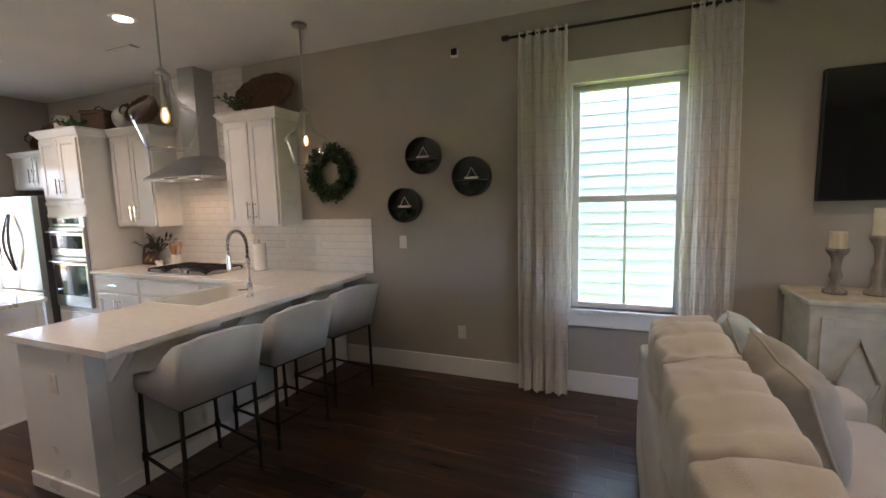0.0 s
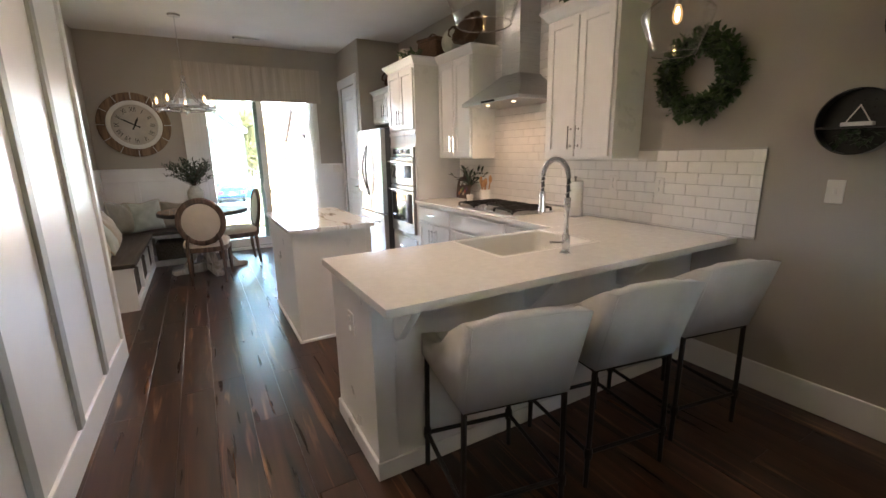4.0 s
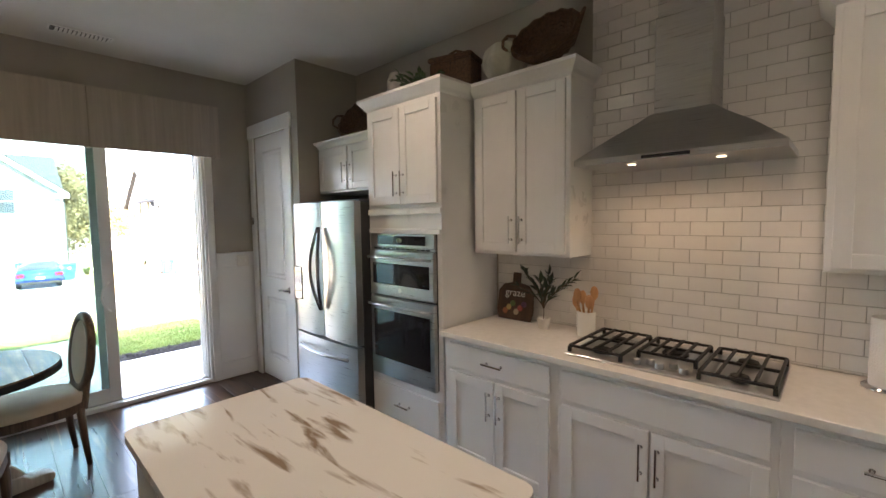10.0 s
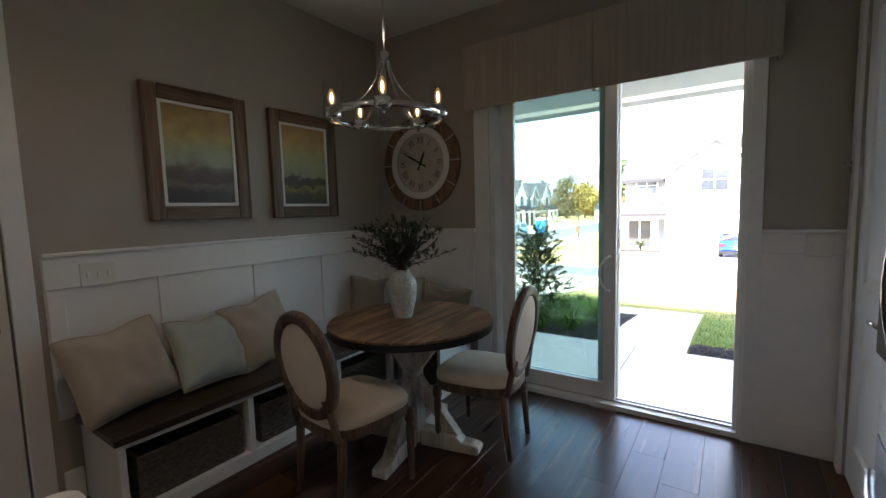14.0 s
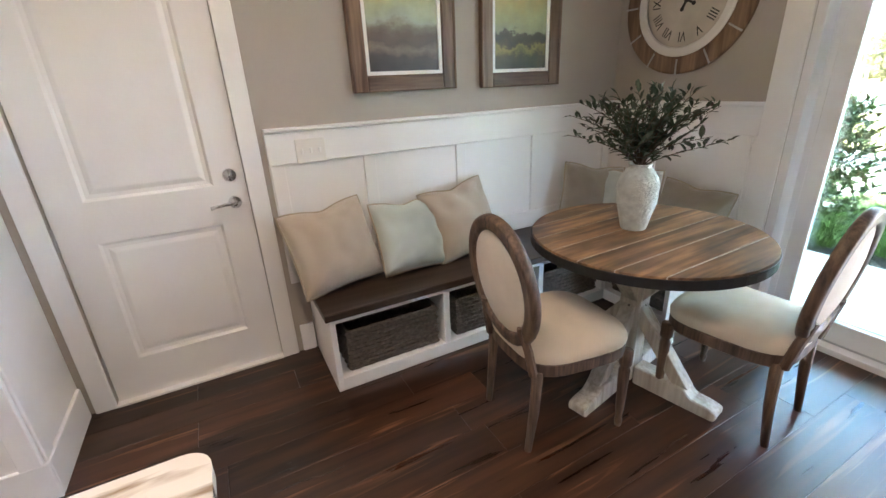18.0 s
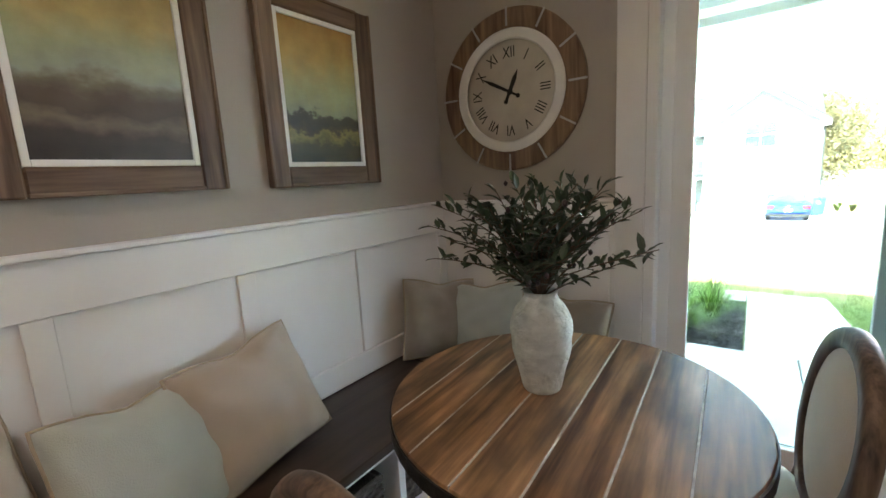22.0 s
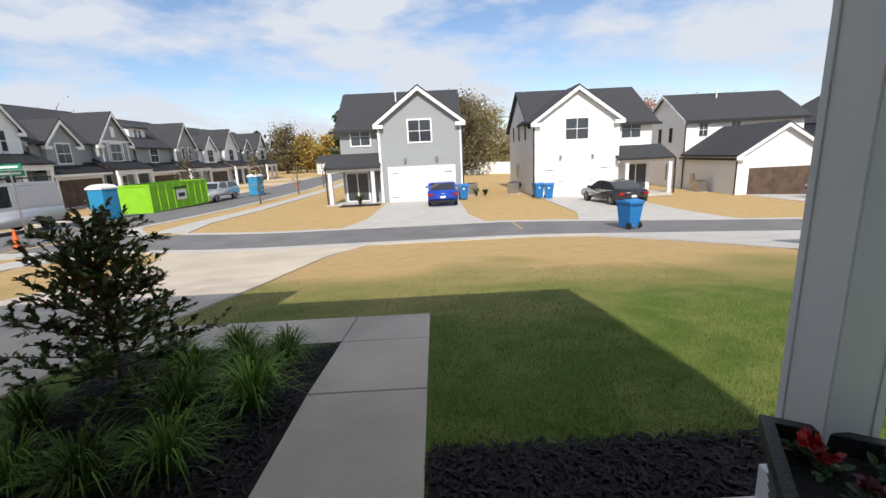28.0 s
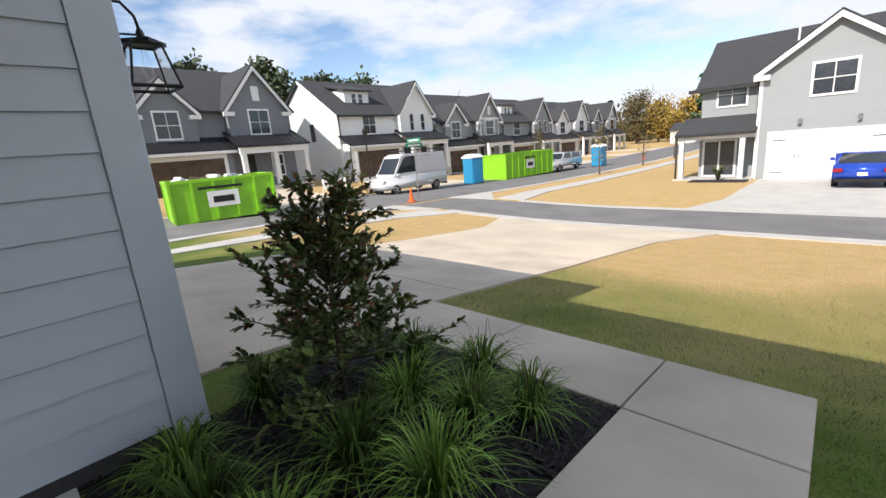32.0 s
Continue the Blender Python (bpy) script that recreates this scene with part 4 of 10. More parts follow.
pp = thing("potted_plant", "small leafy plant in a white pot", "plant", Matrix.Translation((-0.13, 2.455, 0.915)))
part("pot", lathe([(0.032, 0), (0.042, 0.065), (0.042, 0.07), (0.036, 0.07), (0.034, 0.055)], 24), M_PORCELAIN, pp)
st = [[(0, 0, 0.05), (0.004, 0.0, 0.10), (0, 0, 0.15)]] + stems_of(8, 0.26, 0.22, 5, (0, 0, 0.13))
part("stems", stems_mesh(st, 0.004), M_STEM, pp)
leaf_part("leaves", leafy(st[1:], 0.085, 0.7, 6, 10, 0.30, 0.15), M_DARKLEAF, pp)
gb = thing("serving_board", "dark wooden serving board lettered graze", "kitchen item", pose(-0.045, 2.73, 0.915, -8, 0, FRONT))
oc = [(-0.13, 0), (0.13, 0), (0.145, 0.06), (0.14, 0.20), (0.10, 0.245), (0.03, 0.26), (0.03, 0.33), (-0.03, 0.33), (-0.03, 0.26), (-0.10, 0.245), (-0.14, 0.20), (-0.145, 0.06)]
bm = prism(oc, 0, 0.018, 0.003)
moved(bm, Matrix.Rotation(radians(90), 4, "X"))
part("board", bm, M_DARKWOOD, gb)


def text_mesh(body, size, depth=0.001):
    cu = bpy.data.curves.new("text", "FONT")
    cu.body, cu.size, cu.extrude, cu.align_x = body, size, depth, "CENTER"
    ob = bpy.data.objects.new("text", cu)
    scene.collection.objects.link(ob)
    me = bpy.data.meshes.new_from_object(ob.evaluated_get(bpy.context.evaluated_depsgraph_get()))
    bpy.data.objects.remove(ob)
    bpy.data.curves.remove(cu)
    return me


tm = text_mesh("graze", 0.075)
tm.transform(Matrix.Translation((0, -0.0195, 0.165)) @ Matrix.Rotation(radians(90), 4, "X"))
leaf_part("lettering", tm, M_PORCELAIN, gb, "white lettering")
rnd = random.Random(3)
for k, col in enumerate(((0.35, 0.12, 0.05), (0.40, 0.28, 0.10), (0.12, 0.18, 0.06), (0.45, 0.36, 0.24), (0.30, 0.06, 0.05), (0.10, 0.05, 0.10))):
    q = lathe([(0.022, 0), (0.018, 0.003)], 10)
    moved(q, Matrix.Translation((-0.075 + 0.03 * k, -0.018, 0.085 + 0.028 * (k % 3 - 1))) @ Matrix.Rotation(radians(90), 4, "X"))
    part("printed_motif", q, mat("print_%s" % "abcdef"[k], col, 0.5), gb)

# things on top of the cabinets
M_PUMPKIN = mat("chalky_painted_gourd", (0.50, 0.50, 0.43), 0.75, vary=0.3, scale=8, bump=0.3, bump_scale=30)


def wicker_bowl(m, rx, ry, h, label, handles=True, tilt=0):
    b = thing("wicker_basket", label, "basket", m)
    prof = [(0.60, 0.0), (0.85, h * 0.35), (1.0, h), (0.94, h), (0.80, h * 0.4), (0.56, 0.02)]
    bm = lathe([(r, z) for r, z in prof], 28)
    moved(bm, Matrix.Diagonal((rx, ry, 1, 1)))
    part("bowl", bm, M_WICKER, b)
    for k in range(6):
        f = (k + 0.5) / 6
        r = (0.62 + 0.40 * f ** 0.8)
        part("weave_band", tube([(rx * r * math.cos(2 * math.pi * i / 30), ry * r * math.sin(2 * math.pi * i / 30), h * f + 0.006 * (-1) ** i) for i in range(30)], 0.013, 5, True), M_WICKER, b)
    if handles:
        for s in (-1, 1):
            part("handle", tube([(s * rx * 0.99, -0.07, h * 0.95), (s * rx * 1.16, -0.05, h * 1.25), (s * rx * 1.2, 0, h * 1.35), (s * rx * 1.16, 0.05, h * 1.25), (s * rx * 0.99, 0.07, h * 0.95)], 0.010, 6), M_WICKER, b)
    return b


CT = 2.505
wicker_bowl(pose(-0.02, 0.72, CT + 0.17, 66, 0, -90), 0.36, 0.20, 0.10, "large oval dark wicker tray leaning on the wall", False)
wicker_bowl(pose(-0.10, 2.42, CT + 0.15, 60, 0, -90), 0.22, 0.17, 0.12, "round dark wicker basket with loop handles")
wicker_bowl(pose(-0.10, 4.30, 2.335 + 0.16, 62, 0, -90), 0.27, 0.19, 0.12, "dark wicker basket with loop handles over the refrigerator")
bx = thing("wicker_box", "dark woven box with lid and loop handle", "basket", pose(-0.22, 3.10, CT, 0, 0, -75))
part("box", box(-0.16, 0.16, -0.10, 0.10, 0, 0.20, 0.02, None, 2), M_WICKER, bx)
part("lid", box(-0.17, 0.17, -0.11, 0.11, 0.20, 0.235, 0.012), M_WICKER, bx)
part("handle", tube([(-0.05, 0, 0.235), (-0.045, 0, 0.275), (0, 0, 0.29), (0.045, 0, 0.275), (0.05, 0, 0.235)], 0.009, 6), M_WICKER, bx)


def gourd(m, r, h, label, col):
    g = thing("gourd", label, "decoration", m)
    bm = bmesh.new()
    n, mrows = 40, 10
    rings = []
    for i in range(mrows + 1):
        a = math.pi * i / mrows
        rings.append([bm.verts.new((r * math.sin(a) ** 0.8 * (1 - 0.09 * abs(math.sin(4 * th_)) ** 0.5) * math.cos(th_), r * math.sin(a) ** 0.8 * (1 - 0.09 * abs(math.sin(4 * th_)) ** 0.5) * math.sin(th_), h / 2 - h / 2 * math.cos(a) * (1 - 0.12 * (abs(math.cos(a)) ** 6)))) for th_ in [2 * math.pi * k / n for k in range(n)]])
    for a, b in zip(rings, rings[1:]):
        for k in range(n):
            bm.faces.new((a[k], a[(k + 1) % n], b[(k + 1) % n], b[k]))
    bmesh.ops.remove_doubles(bm, verts=bm.verts, dist=1e-4)
    part("body", bm, col, g, "", True)
    part("stalk", tube([(0, 0, h * 0.92), (0.01, 0, h * 1.05), (0.03, 0.01, h * 1.12)], 0.014, 7), M_STEM, g)


gourd(pose(-0.14, 2.74, CT), 0.15, 0.27, "pale chalk-painted pumpkin on the cabinet", M_PUMPKIN)
jar = thing("ceramic_jar", "cream ceramic jar on the oven cabinet", "decoration", Matrix.Translation((-0.36, 3.55, CT)))
part("jar", lathe([(0.07, 0), (0.085, 0.03), (0.085, 0.15), (0.065, 0.19), (0.07, 0.2), (0.06, 0.2)], 24), M_CERAMIC, jar, "", True)


def greenery(m, n, h, lean, seed, size=0.06, label="green artificial foliage on the cabinet", per=16):
    g = thing("greenery", label, "plant", m)
    st = stems_of(n, h, lean, seed)
    part("stems", stems_mesh(st, 0.003), M_STEM, g)
    leaf_part("leaves", leafy(st, size, 1.0, seed + 1, per, 0.5, 0.15), M_LEAF, g)


greenery(pose(-0.33, 3.32, CT), 24, 0.16, 0.28, 11)
greenery(pose(-0.15, 1.02, CT), 14, 0.20, 0.20, 13)
# ---- dining nook ----
M_BENCHTOP = wood("dark_bench_wood", (0.022, 0.014, 0.010), (0.060, 0.040, 0.028), 0.35, "y", 1.0, 0.1)
M_TABLE = wood("weathered_table_wood", (0.050, 0.025, 0.012), (0.36, 0.205, 0.10), 0.42, "y", 1.1, 0.22, 0.3, wear=0.55)
M_WHITEWASH = wood("whitewashed_wood", (0.30, 0.26, 0.21), (0.62, 0.58, 0.51), 0.6, "z", 1.2, 0.1, 0.3)
M_CHAIR = wood("weathered_brown_chair_wood", (0.034, 0.019, 0.012), (0.175, 0.112, 0.072), 0.5, "z", 2.2, 0.08, 0.35)
M_LINEN = mat("cream_linen", (0.62, 0.53, 0.42), 0.9, vary=0.06, scale=10, bump=0.35, bump_scale=320, sheen=0.2)
M_PIL_TAN = mat("tan_pillow_cloth", (0.43, 0.37, 0.30), 0.95, vary=0.04, scale=12, bump=0.4, bump_scale=300, sheen=0.3)
M_PIL_BLUE = mat("pale_sage_pillow_cloth", (0.43, 0.475, 0.44), 0.95, vary=0.04, scale=12, bump=0.4, bump_scale=300, sheen=0.3)
M_PIL_GREY = mat("taupe_pillow_cloth", (0.30, 0.27, 0.225), 0.95, vary=0.08, scale=12, bump=0.4, bump_scale=300, sheen=0.3)
M_BASKET = mat("grey_woven_rope", (0.115, 0.095, 0.078), 0.85, vary=0.4, scale=50, bump=0.8, bump_scale=80)
M_FRAMEWOOD = wood("rustic_frame_wood", (0.060, 0.032, 0.018), (0.24, 0.155, 0.095), 0.5, "z", 1.2, 0.3, 0.5)
M_FRAMEWOOD_X = wood("rustic_frame_wood_across", (0.060, 0.032, 0.018), (0.24, 0.155, 0.095), 0.5, "x", 1.2, 0.3, 0.5)
M_VALANCE = mat("oatmeal_valance_cloth", (0.47, 0.42, 0.36), 0.95, vary=0.10, scale=3, bump=0.4, bump_scale=200, stretch=(14, 14, 0.5))
M_VASE = mat("chalky_white_vase", (0.52, 0.55, 0.51), 0.75, vary=0.20, scale=26, bump=1.0, bump_scale=60)


def moulded_door(name, m, w, h, panels, label, lever_x, hinge_x, deadbolt=True):
    d = tagged(new(name), label, "door", kind="structure")
    d.matrix_basis = m
    bm = bmesh.new()
    x0p, x1p = panels[0][0], panels[0][1]
    box(-w / 2, x0p, 0, 0.04, 0, h, 0, bm), box(x1p, w / 2, 0, 0.04, 0, h, 0, bm)
    zs = [0] + [z for p_ in panels for z in (p_[2], p_[3])] + [h]
    for a, b in zip(zs[0::2], zs[1::2]):
        box(x0p, x1p, 0, 0.04, a, b, 0, bm)
    part("slab", bm, M_TRIM, d)
    for x0, x1, z0, z1 in panels:
        q = bmesh.new()
        rows = []
        for o, y in ((0, 0.0), (0.012, 0.012), (0.03, 0.014), (0.05, 0.006), (0.055, 0.005)):
            rows.append([q.verts.new(v) for v in ((x0 + o, y, z0 + o), (x1 - o, y, z0 + o), (x1 - o, y, z1 - o), (x0 + o, y, z1 - o))])
        for a, b in zip(rows, rows[1:]):
            for i in range(4):
                q.faces.new((a[i], a[(i + 1) % 4], b[(i + 1) % 4], b[i]))
        q.faces.new(rows[-1])
        back = [q.verts.new((v.co.x, 0.038, v.co.z)) for v in rows[0]]
        for i in range(4):
            q.faces.new((rows[0][(i + 1) % 4], rows[0][i], back[i], back[(i + 1) % 4]))
        q.faces.new(back[::-1])
        part("panel", q, M_TRIM, d)
    s = 1 if lever_x > 0 else -1
    lv = moved(lathe([(0.032, 0), (0.032, 0.006), (0.014, 0.010), (0.012, 0.045)], 20), Matrix.Translation((lever_x, 0, 0.95)) @ Matrix.Rotation(radians(90), 4, "X"))
    add(lv, tube([(lever_x, -0.045, 0.95), (lever_x - s * 0.05, -0.05, 0.952), (lever_x - s * 0.115, -0.046, 0.942)], 0.009, 8))
    part("door_handle", lv, M_CHROME, d, "chrome lever handle", True)
    if deadbolt:
        part("deadbolt", moved(lathe([(0.032, 0), (0.031, 0.008), (0.012, 0.01), (0.010, 0.022)], 20), Matrix.Translation((lever_x, 0, 1.09)) @ Matrix.Rotation(radians(90), 4, "X")), M_CHROME, d, "chrome deadbolt", True)
    for z in (0.22, h * 0.36, h * 0.64, h - 0.2):
        part("hinge", tube([(hinge_x, -0.006, z - 0.05), (hinge_x, -0.006, z + 0.05)], 0.008, 8), M_STEEL, d)
    return d


dw = DR1 - DR0 - 0.012
moulded_door("door_1", pose(FX - 0.02, (DR0 + DR1) / 2, 0.012, 0, 0, 90), dw, DRZ - 0.02, ((-dw / 2 + 0.14, dw / 2 - 0.145, 0.22, 0.845), (-dw / 2 + 0.14, dw / 2 - 0.145, 1.045, 2.335)), "white two-panel entry door, closed, with chrome lever", dw / 2 - 0.065, -dw / 2 - 0.004)
# unseen boards added behind the slab so no light leaks round its edges
for y0, y1, z0, z1 in ((DR0, DR0 + 0.03, 0, DRZ), (DR1 - 0.03, DR1, 0, DRZ), (DR0 + 0.03, DR1 - 0.03, DRZ - 0.03, DRZ)):
    setting("door_stop", box(FX - 0.098, FX - 0.063, y0, y1, z0, z1), M_TRIM, "unseen white stop board added behind the entry door to block light", "trim")
setting("threshold", box(FX - 0.1, FX + 0.02, DR0, DR1, 0, 0.012), M_TRIM, "white door threshold", "trim")
pw = PD1 - PD0 - 0.01
moulded_door("door_2", pose(PX + 0.012, (PD0 + PD1) / 2, 0.01, 0, 0, -90), pw, PDZ - 0.015, ((-pw / 2 + 0.13, pw / 2 - 0.13, 0.22, 0.845), (-pw / 2 + 0.13, pw / 2 - 0.13, 1.045, 2.315)), "white two-panel pantry door, closed", pw / 2 - 0.065, -pw / 2 - 0.004, False)


def plate(name, label, m, w, h, toggles):
    p_ = thing(name, label, "switch", m)
    part("plate", box(-w / 2, w / 2, -0.007, 0, -h / 2, h / 2, 0.003), M_PLATE, p_)
    for x, z in toggles:
        part("toggle", box(x - 0.006, x + 0.006, -0.016, -0.006, z - 0.014, z + 0.014, 0.002), M_PLASTIC, p_)
    return p_


plate("light_switch", "white triple light switch on the wainscot", pose(FX + 0.022, 3.42, 1.185, 0, 0, 90), 0.155, 0.125, ((-0.046, 0), (0, 0), (0.046, 0)))
plate("light_switch", "white light switch on the kitchen wall", pose(WX, -0.69, 1.225, 0, 0, -90), 0.075, 0.12, ((0, 0),))
plate("wall_outlet", "white outlet on the kitchen wall", pose(WX, -1.255, 0.41, 0, 0, -90), 0.075, 0.12, ((0, 0.025), (0, -0.025)))
plate("wall_outlet", "white outlet on the hall wall", pose(hall_x(1.51), 1.51, 0.37, 0, 0, 90), 0.07, 0.115, ((0, 0.025), (0, -0.025)))
plate("light_switch", "white switch on the hall wall", pose(hall_x(0.62), 0.62, 1.46, 0, 0, 90), 0.075, 0.12, ((0, 0),))
plate("wall_outlet", "white outlet on the tiled backsplash", pose(WX - 0.0135, 0.66, 1.20, 0, 0, -90), 0.07, 0.115, ((0, 0.025), (0, -0.025)))
plate("wall_outlet", "white outlet on the tiled backsplash", pose(WX - 0.0135, 0.27, 1.20, 0, 0, -90), 0.07, 0.115, ((0, 0.025), (0, -0.025)))
plate("wall_outlet", "white outlet on the peninsula end panel", pose(-2.22, 0.30, 0.66, 0, 0, -90), 0.07, 0.115, ((0, 0.025), (0, -0.025)))
plate("light_switch", "white switch on the wainscot by the pantry", pose(-0.72, DY - 0.022, 1.22, 0, 0, 0), 0.12, 0.12, ((-0.025, 0), (0.025, 0)))

fl = thing("door_latch", "chrome swing-bar latch on the pantry casing", "latch", pose(PX - 0.024, 5.60, 1.63, 0, 0, -90))
part("plate", box(-0.02, 0.02, -0.004, 0, -0.035, 0.035, 0.002), M_CHROME, fl)
part("swing_bar", tube([(-0.012, -0.012, 0.02), (0.03, -0.03, 0.025), (0.07, -0.012, 0.0)], 0.006, 7), M_CHROME, fl, "", True)

# bench with cubbies
be = thing("storage_bench", "white corner bench with cubbies and dark wood seat", "bench", Matrix.Translation((0, 0, 0)))
BZ, BX, BY0 = 0.43, -3.435, 3.285
part("end_panel", box(FX + 0.01, BX, BY0, BY0 + 0.03, 0, BZ, 0.002), M_TRIM, be)
part("plinth", box(FX + 0.01, BX, BY0 + 0.03, 5.65, 0, 0.075, 0.002), M_TRIM, be)
part("back_panel", box(FX + 0.01, FX + 0.03, BY0 + 0.03, 5.65, 0.075, BZ, 0), M_TRIM, be)
for y in (3.94, 4.62, 5.19):
    part("divider", box(FX + 0.03, BX, y - 0.018, y + 0.018, 0.075, BZ, 0.002), M_TRIM, be)
part("top_rail", box(BX - 0.02, BX, BY0 + 0.03, 5.19, BZ - 0.03, BZ, 0.001), M_TRIM, be)
part("plinth", box(BX, -2.95, 5.20, 5.66, 0, 0.075, 0.002), M_TRIM, be)
part("end_panel", box(-2.98, -2.95, 5.20, 5.66, 0.075, BZ, 0.002), M_TRIM, be)
part("top_rail", box(BX, -2.98, 5.20, 5.22, BZ - 0.03, BZ, 0.001), M_TRIM, be)
part("back_panel", box(BX, -2.98, 5.64, 5.66, 0.075, BZ, 0), M_TRIM, be)
part("seat", box(FX + 0.025, -3.41, 3.265, 5.175, BZ, 0.47, 0.004), M_BENCHTOP, be, "dark stained wood seat")
part("seat", box(FX + 0.025, -2.93, 5.177, DY - 0.025, BZ, 0.47, 0.004), M_BENCHTOP, be, "dark stained wood seat")


def basket(m, w, d, h):
    b = thing("storage_basket", "grey-brown woven rope basket in the bench cubby", "basket", m, "bench baskets")
    bm = bmesh.new()
    for a in ((-w / 2, w / 2, -d / 2, -d / 2 + 0.015), (-w / 2, w / 2, d / 2 - 0.015, d / 2), (-w / 2, -w / 2 + 0.015, -d / 2 + 0.015, d / 2 - 0.015), (w / 2 - 0.015, w / 2, -d / 2 + 0.015, d / 2 - 0.015)):
        box(*a, 0, h, 0, bm)
    box(-w / 2 + 0.015, w / 2 - 0.015, -d / 2 + 0.015, d / 2 - 0.015, 0, 0.015, 0, bm)
    part("body", bm, M_BASKET, b)
    n = 9
    for k in range(n):
        z = h * (k + 0.5) / n
        pts = []
        for (ax, ay), (bx_, by_) in zip(((-w / 2, -d / 2), (w / 2, -d / 2), (w / 2, d / 2), (-w / 2, d / 2)), ((w / 2, -d / 2), (w / 2, d / 2), (-w / 2, d / 2), (-w / 2, -d / 2))):
            for s in range(14):
                f = s / 14
                wob = 0.004 * (-1) ** (s + k)
                pts.append((ax + (bx_ - ax) * f + (wob if ax == bx_ else 0), ay + (by_ - ay) * f + (wob if ay == by_ else 0), z))
        part("weave_band", tube(pts, h / n * 0.42, 4, True), M_BASKET, b)
    part("rim", tube([(-w / 2, -d / 2, h), (w / 2, -d / 2, h), (w / 2, d / 2, h), (-w / 2, d / 2, h)], 0.012, 6, True), M_BASKET, b)
    return b


b0 = basket(pose(-3.665, 3.63, 0.076, 0, 0, 90), 0.52, 0.38, 0.23)
copy_thing(b0, pose(-3.665, 4.28, 0.076, 0, 0, 90))
copy_thing(b0, pose(-3.665, 4.90, 0.076, 0, 0, 90) @ Matrix.Diagonal((0.95, 1, 1, 1)))
b1 = basket(pose(-3.21, 5.43, 0.076, 0, 0, 0), 0.38, 0.36, 0.22)


def pillow_rim(u, v, w, h, dip):
    """Outline of a pillow: sides drawn in, corners blunt, the top edge pushed down in the middle."""
    corner = 1 - 0.03 * abs(u * v) ** 6
    pu = (1 - 0.08 * (1 - v * v) * abs(u) ** 3) * corner
    pv = (1 - 0.08 * (1 - u * u) * abs(v) ** 3) * corner
    z = (v * pv + 1) * h / 2
    return u * w / 2 * pu, z - dip * h * math.exp(-(u / 0.32) ** 2) * ((v + 1) / 2) ** 3


def stuffed(w, h, t_, seed, wrinkle=0.010, fold=(2.2, 2.2), dip=0.0):
    """Soft cushion body standing in its local xz plane, base at z = 0."""
    n = 24
    bm = bmesh.new()
    rnd_ = random.Random(seed)
    off = Vector((rnd_.random() * 9, rnd_.random() * 9, 3))
    for s in (-1, 1):
        g = []
        for i in range(n + 1):
            row = []
            for j in range(n + 1):
                u, v = 2 * i / n - 1, 2 * j / n - 1
                e = max(0, (1 - abs(u) ** 2.5)) ** 0.5 * max(0, (1 - abs(v) ** 2.5)) ** 0.5
                px, pz = pillow_rim(u, v, w, h, dip)
                wr = wrinkle * noise.noise(off + Vector((u * fold[0], v * fold[1], s * 2)))
                ray = math.atan2(1 - abs(v), 1.001 - abs(u))
                wr += 0.45 * wrinkle * max(abs(u), abs(v)) ** 2 * math.sin(ray * 9 + off.x) * (1 - max(0, 0.5 - abs(u * v)))
                row.append(bm.verts.new((px, s * (t_ / 2 * e + wr * min(1, e * 2)), pz + 0.4 * wr * e)))
            g.append(row)
        for i in range(n):
            for j in range(n):
                f = (g[i][j], g[i + 1][j], g[i + 1][j + 1], g[i][j + 1])
                bm.faces.new(f if s < 0 else f[::-1])
    bmesh.ops.remove_doubles(bm, verts=bm.verts, dist=0.0015)
    return bm


def pillow(m, w, h, t_, material, label, piping=None):
    pl = thing("throw_pillow", label, "pillow", m)
    part("cover", stuffed(w, h, t_ * 1.12, int(w * 1000 + m.translation.y * 31), 0.014, (2.6, 2.6), 0.05), material, pl, "", True)
    if piping:
        pts = []
        for u, v in [(-1 + 2 * k / 10, -1) for k in range(10)] + [(1, -1 + 2 * k / 10) for k in range(10)] + [(1 - 2 * k / 10, 1) for k in range(10)] + [(-1, 1 - 2 * k / 10) for k in range(10)]:
            px, pz = pillow_rim(u, v, w, h, 0.05)
            pts.append((px, 0, pz))
        part("piping", tube(pts, 0.006, 6, True), piping, pl)
    return pl


M_PIPING = mat("tan_piping", (0.40, 0.35, 0.27), 0.9, vary=0.1)
SZ_ = 0.472
pillow(pose(-3.65, 3.46, SZ_ + 0.01, -25, -4, 100), 0.48, 0.47, 0.20, M_PIL_TAN, "tan linen throw pillow leaning on the wainscot", M_PIPING)
pillow(pose(-3.63, 3.87, SZ_ + 0.01, -28, 3, 96), 0.43, 0.43, 0.18, M_PIL_BLUE, "pale sage throw pillow with tan piping", M_PIPING)
pillow(pose(-3.66, 4.26, SZ_ + 0.012, -23, -7, 94), 0.47, 0.46, 0.19, M_PIL_TAN, "tan linen throw pillow tilted on the bench", M_PIPING)
pillow(pose(-3.70, 5.26, SZ_, -12, 8, 60), 0.44, 0.44, 0.2, M_PIL_GREY, "taupe throw pillow in the bench corner", M_PIPING)
pillow(pose(-3.46, 5.38, SZ_, -12, -5, 12), 0.44, 0.42, 0.2, M_PIL_BLUE, "pale sage throw pillow in the bench corner", M_PIPING)
pillow(pose(-3.10, 5.44, SZ_, -14, 4, 0), 0.46, 0.38, 0.18, M_PIL_GREY, "taupe lumbar pillow on the bench", M_PIPING)

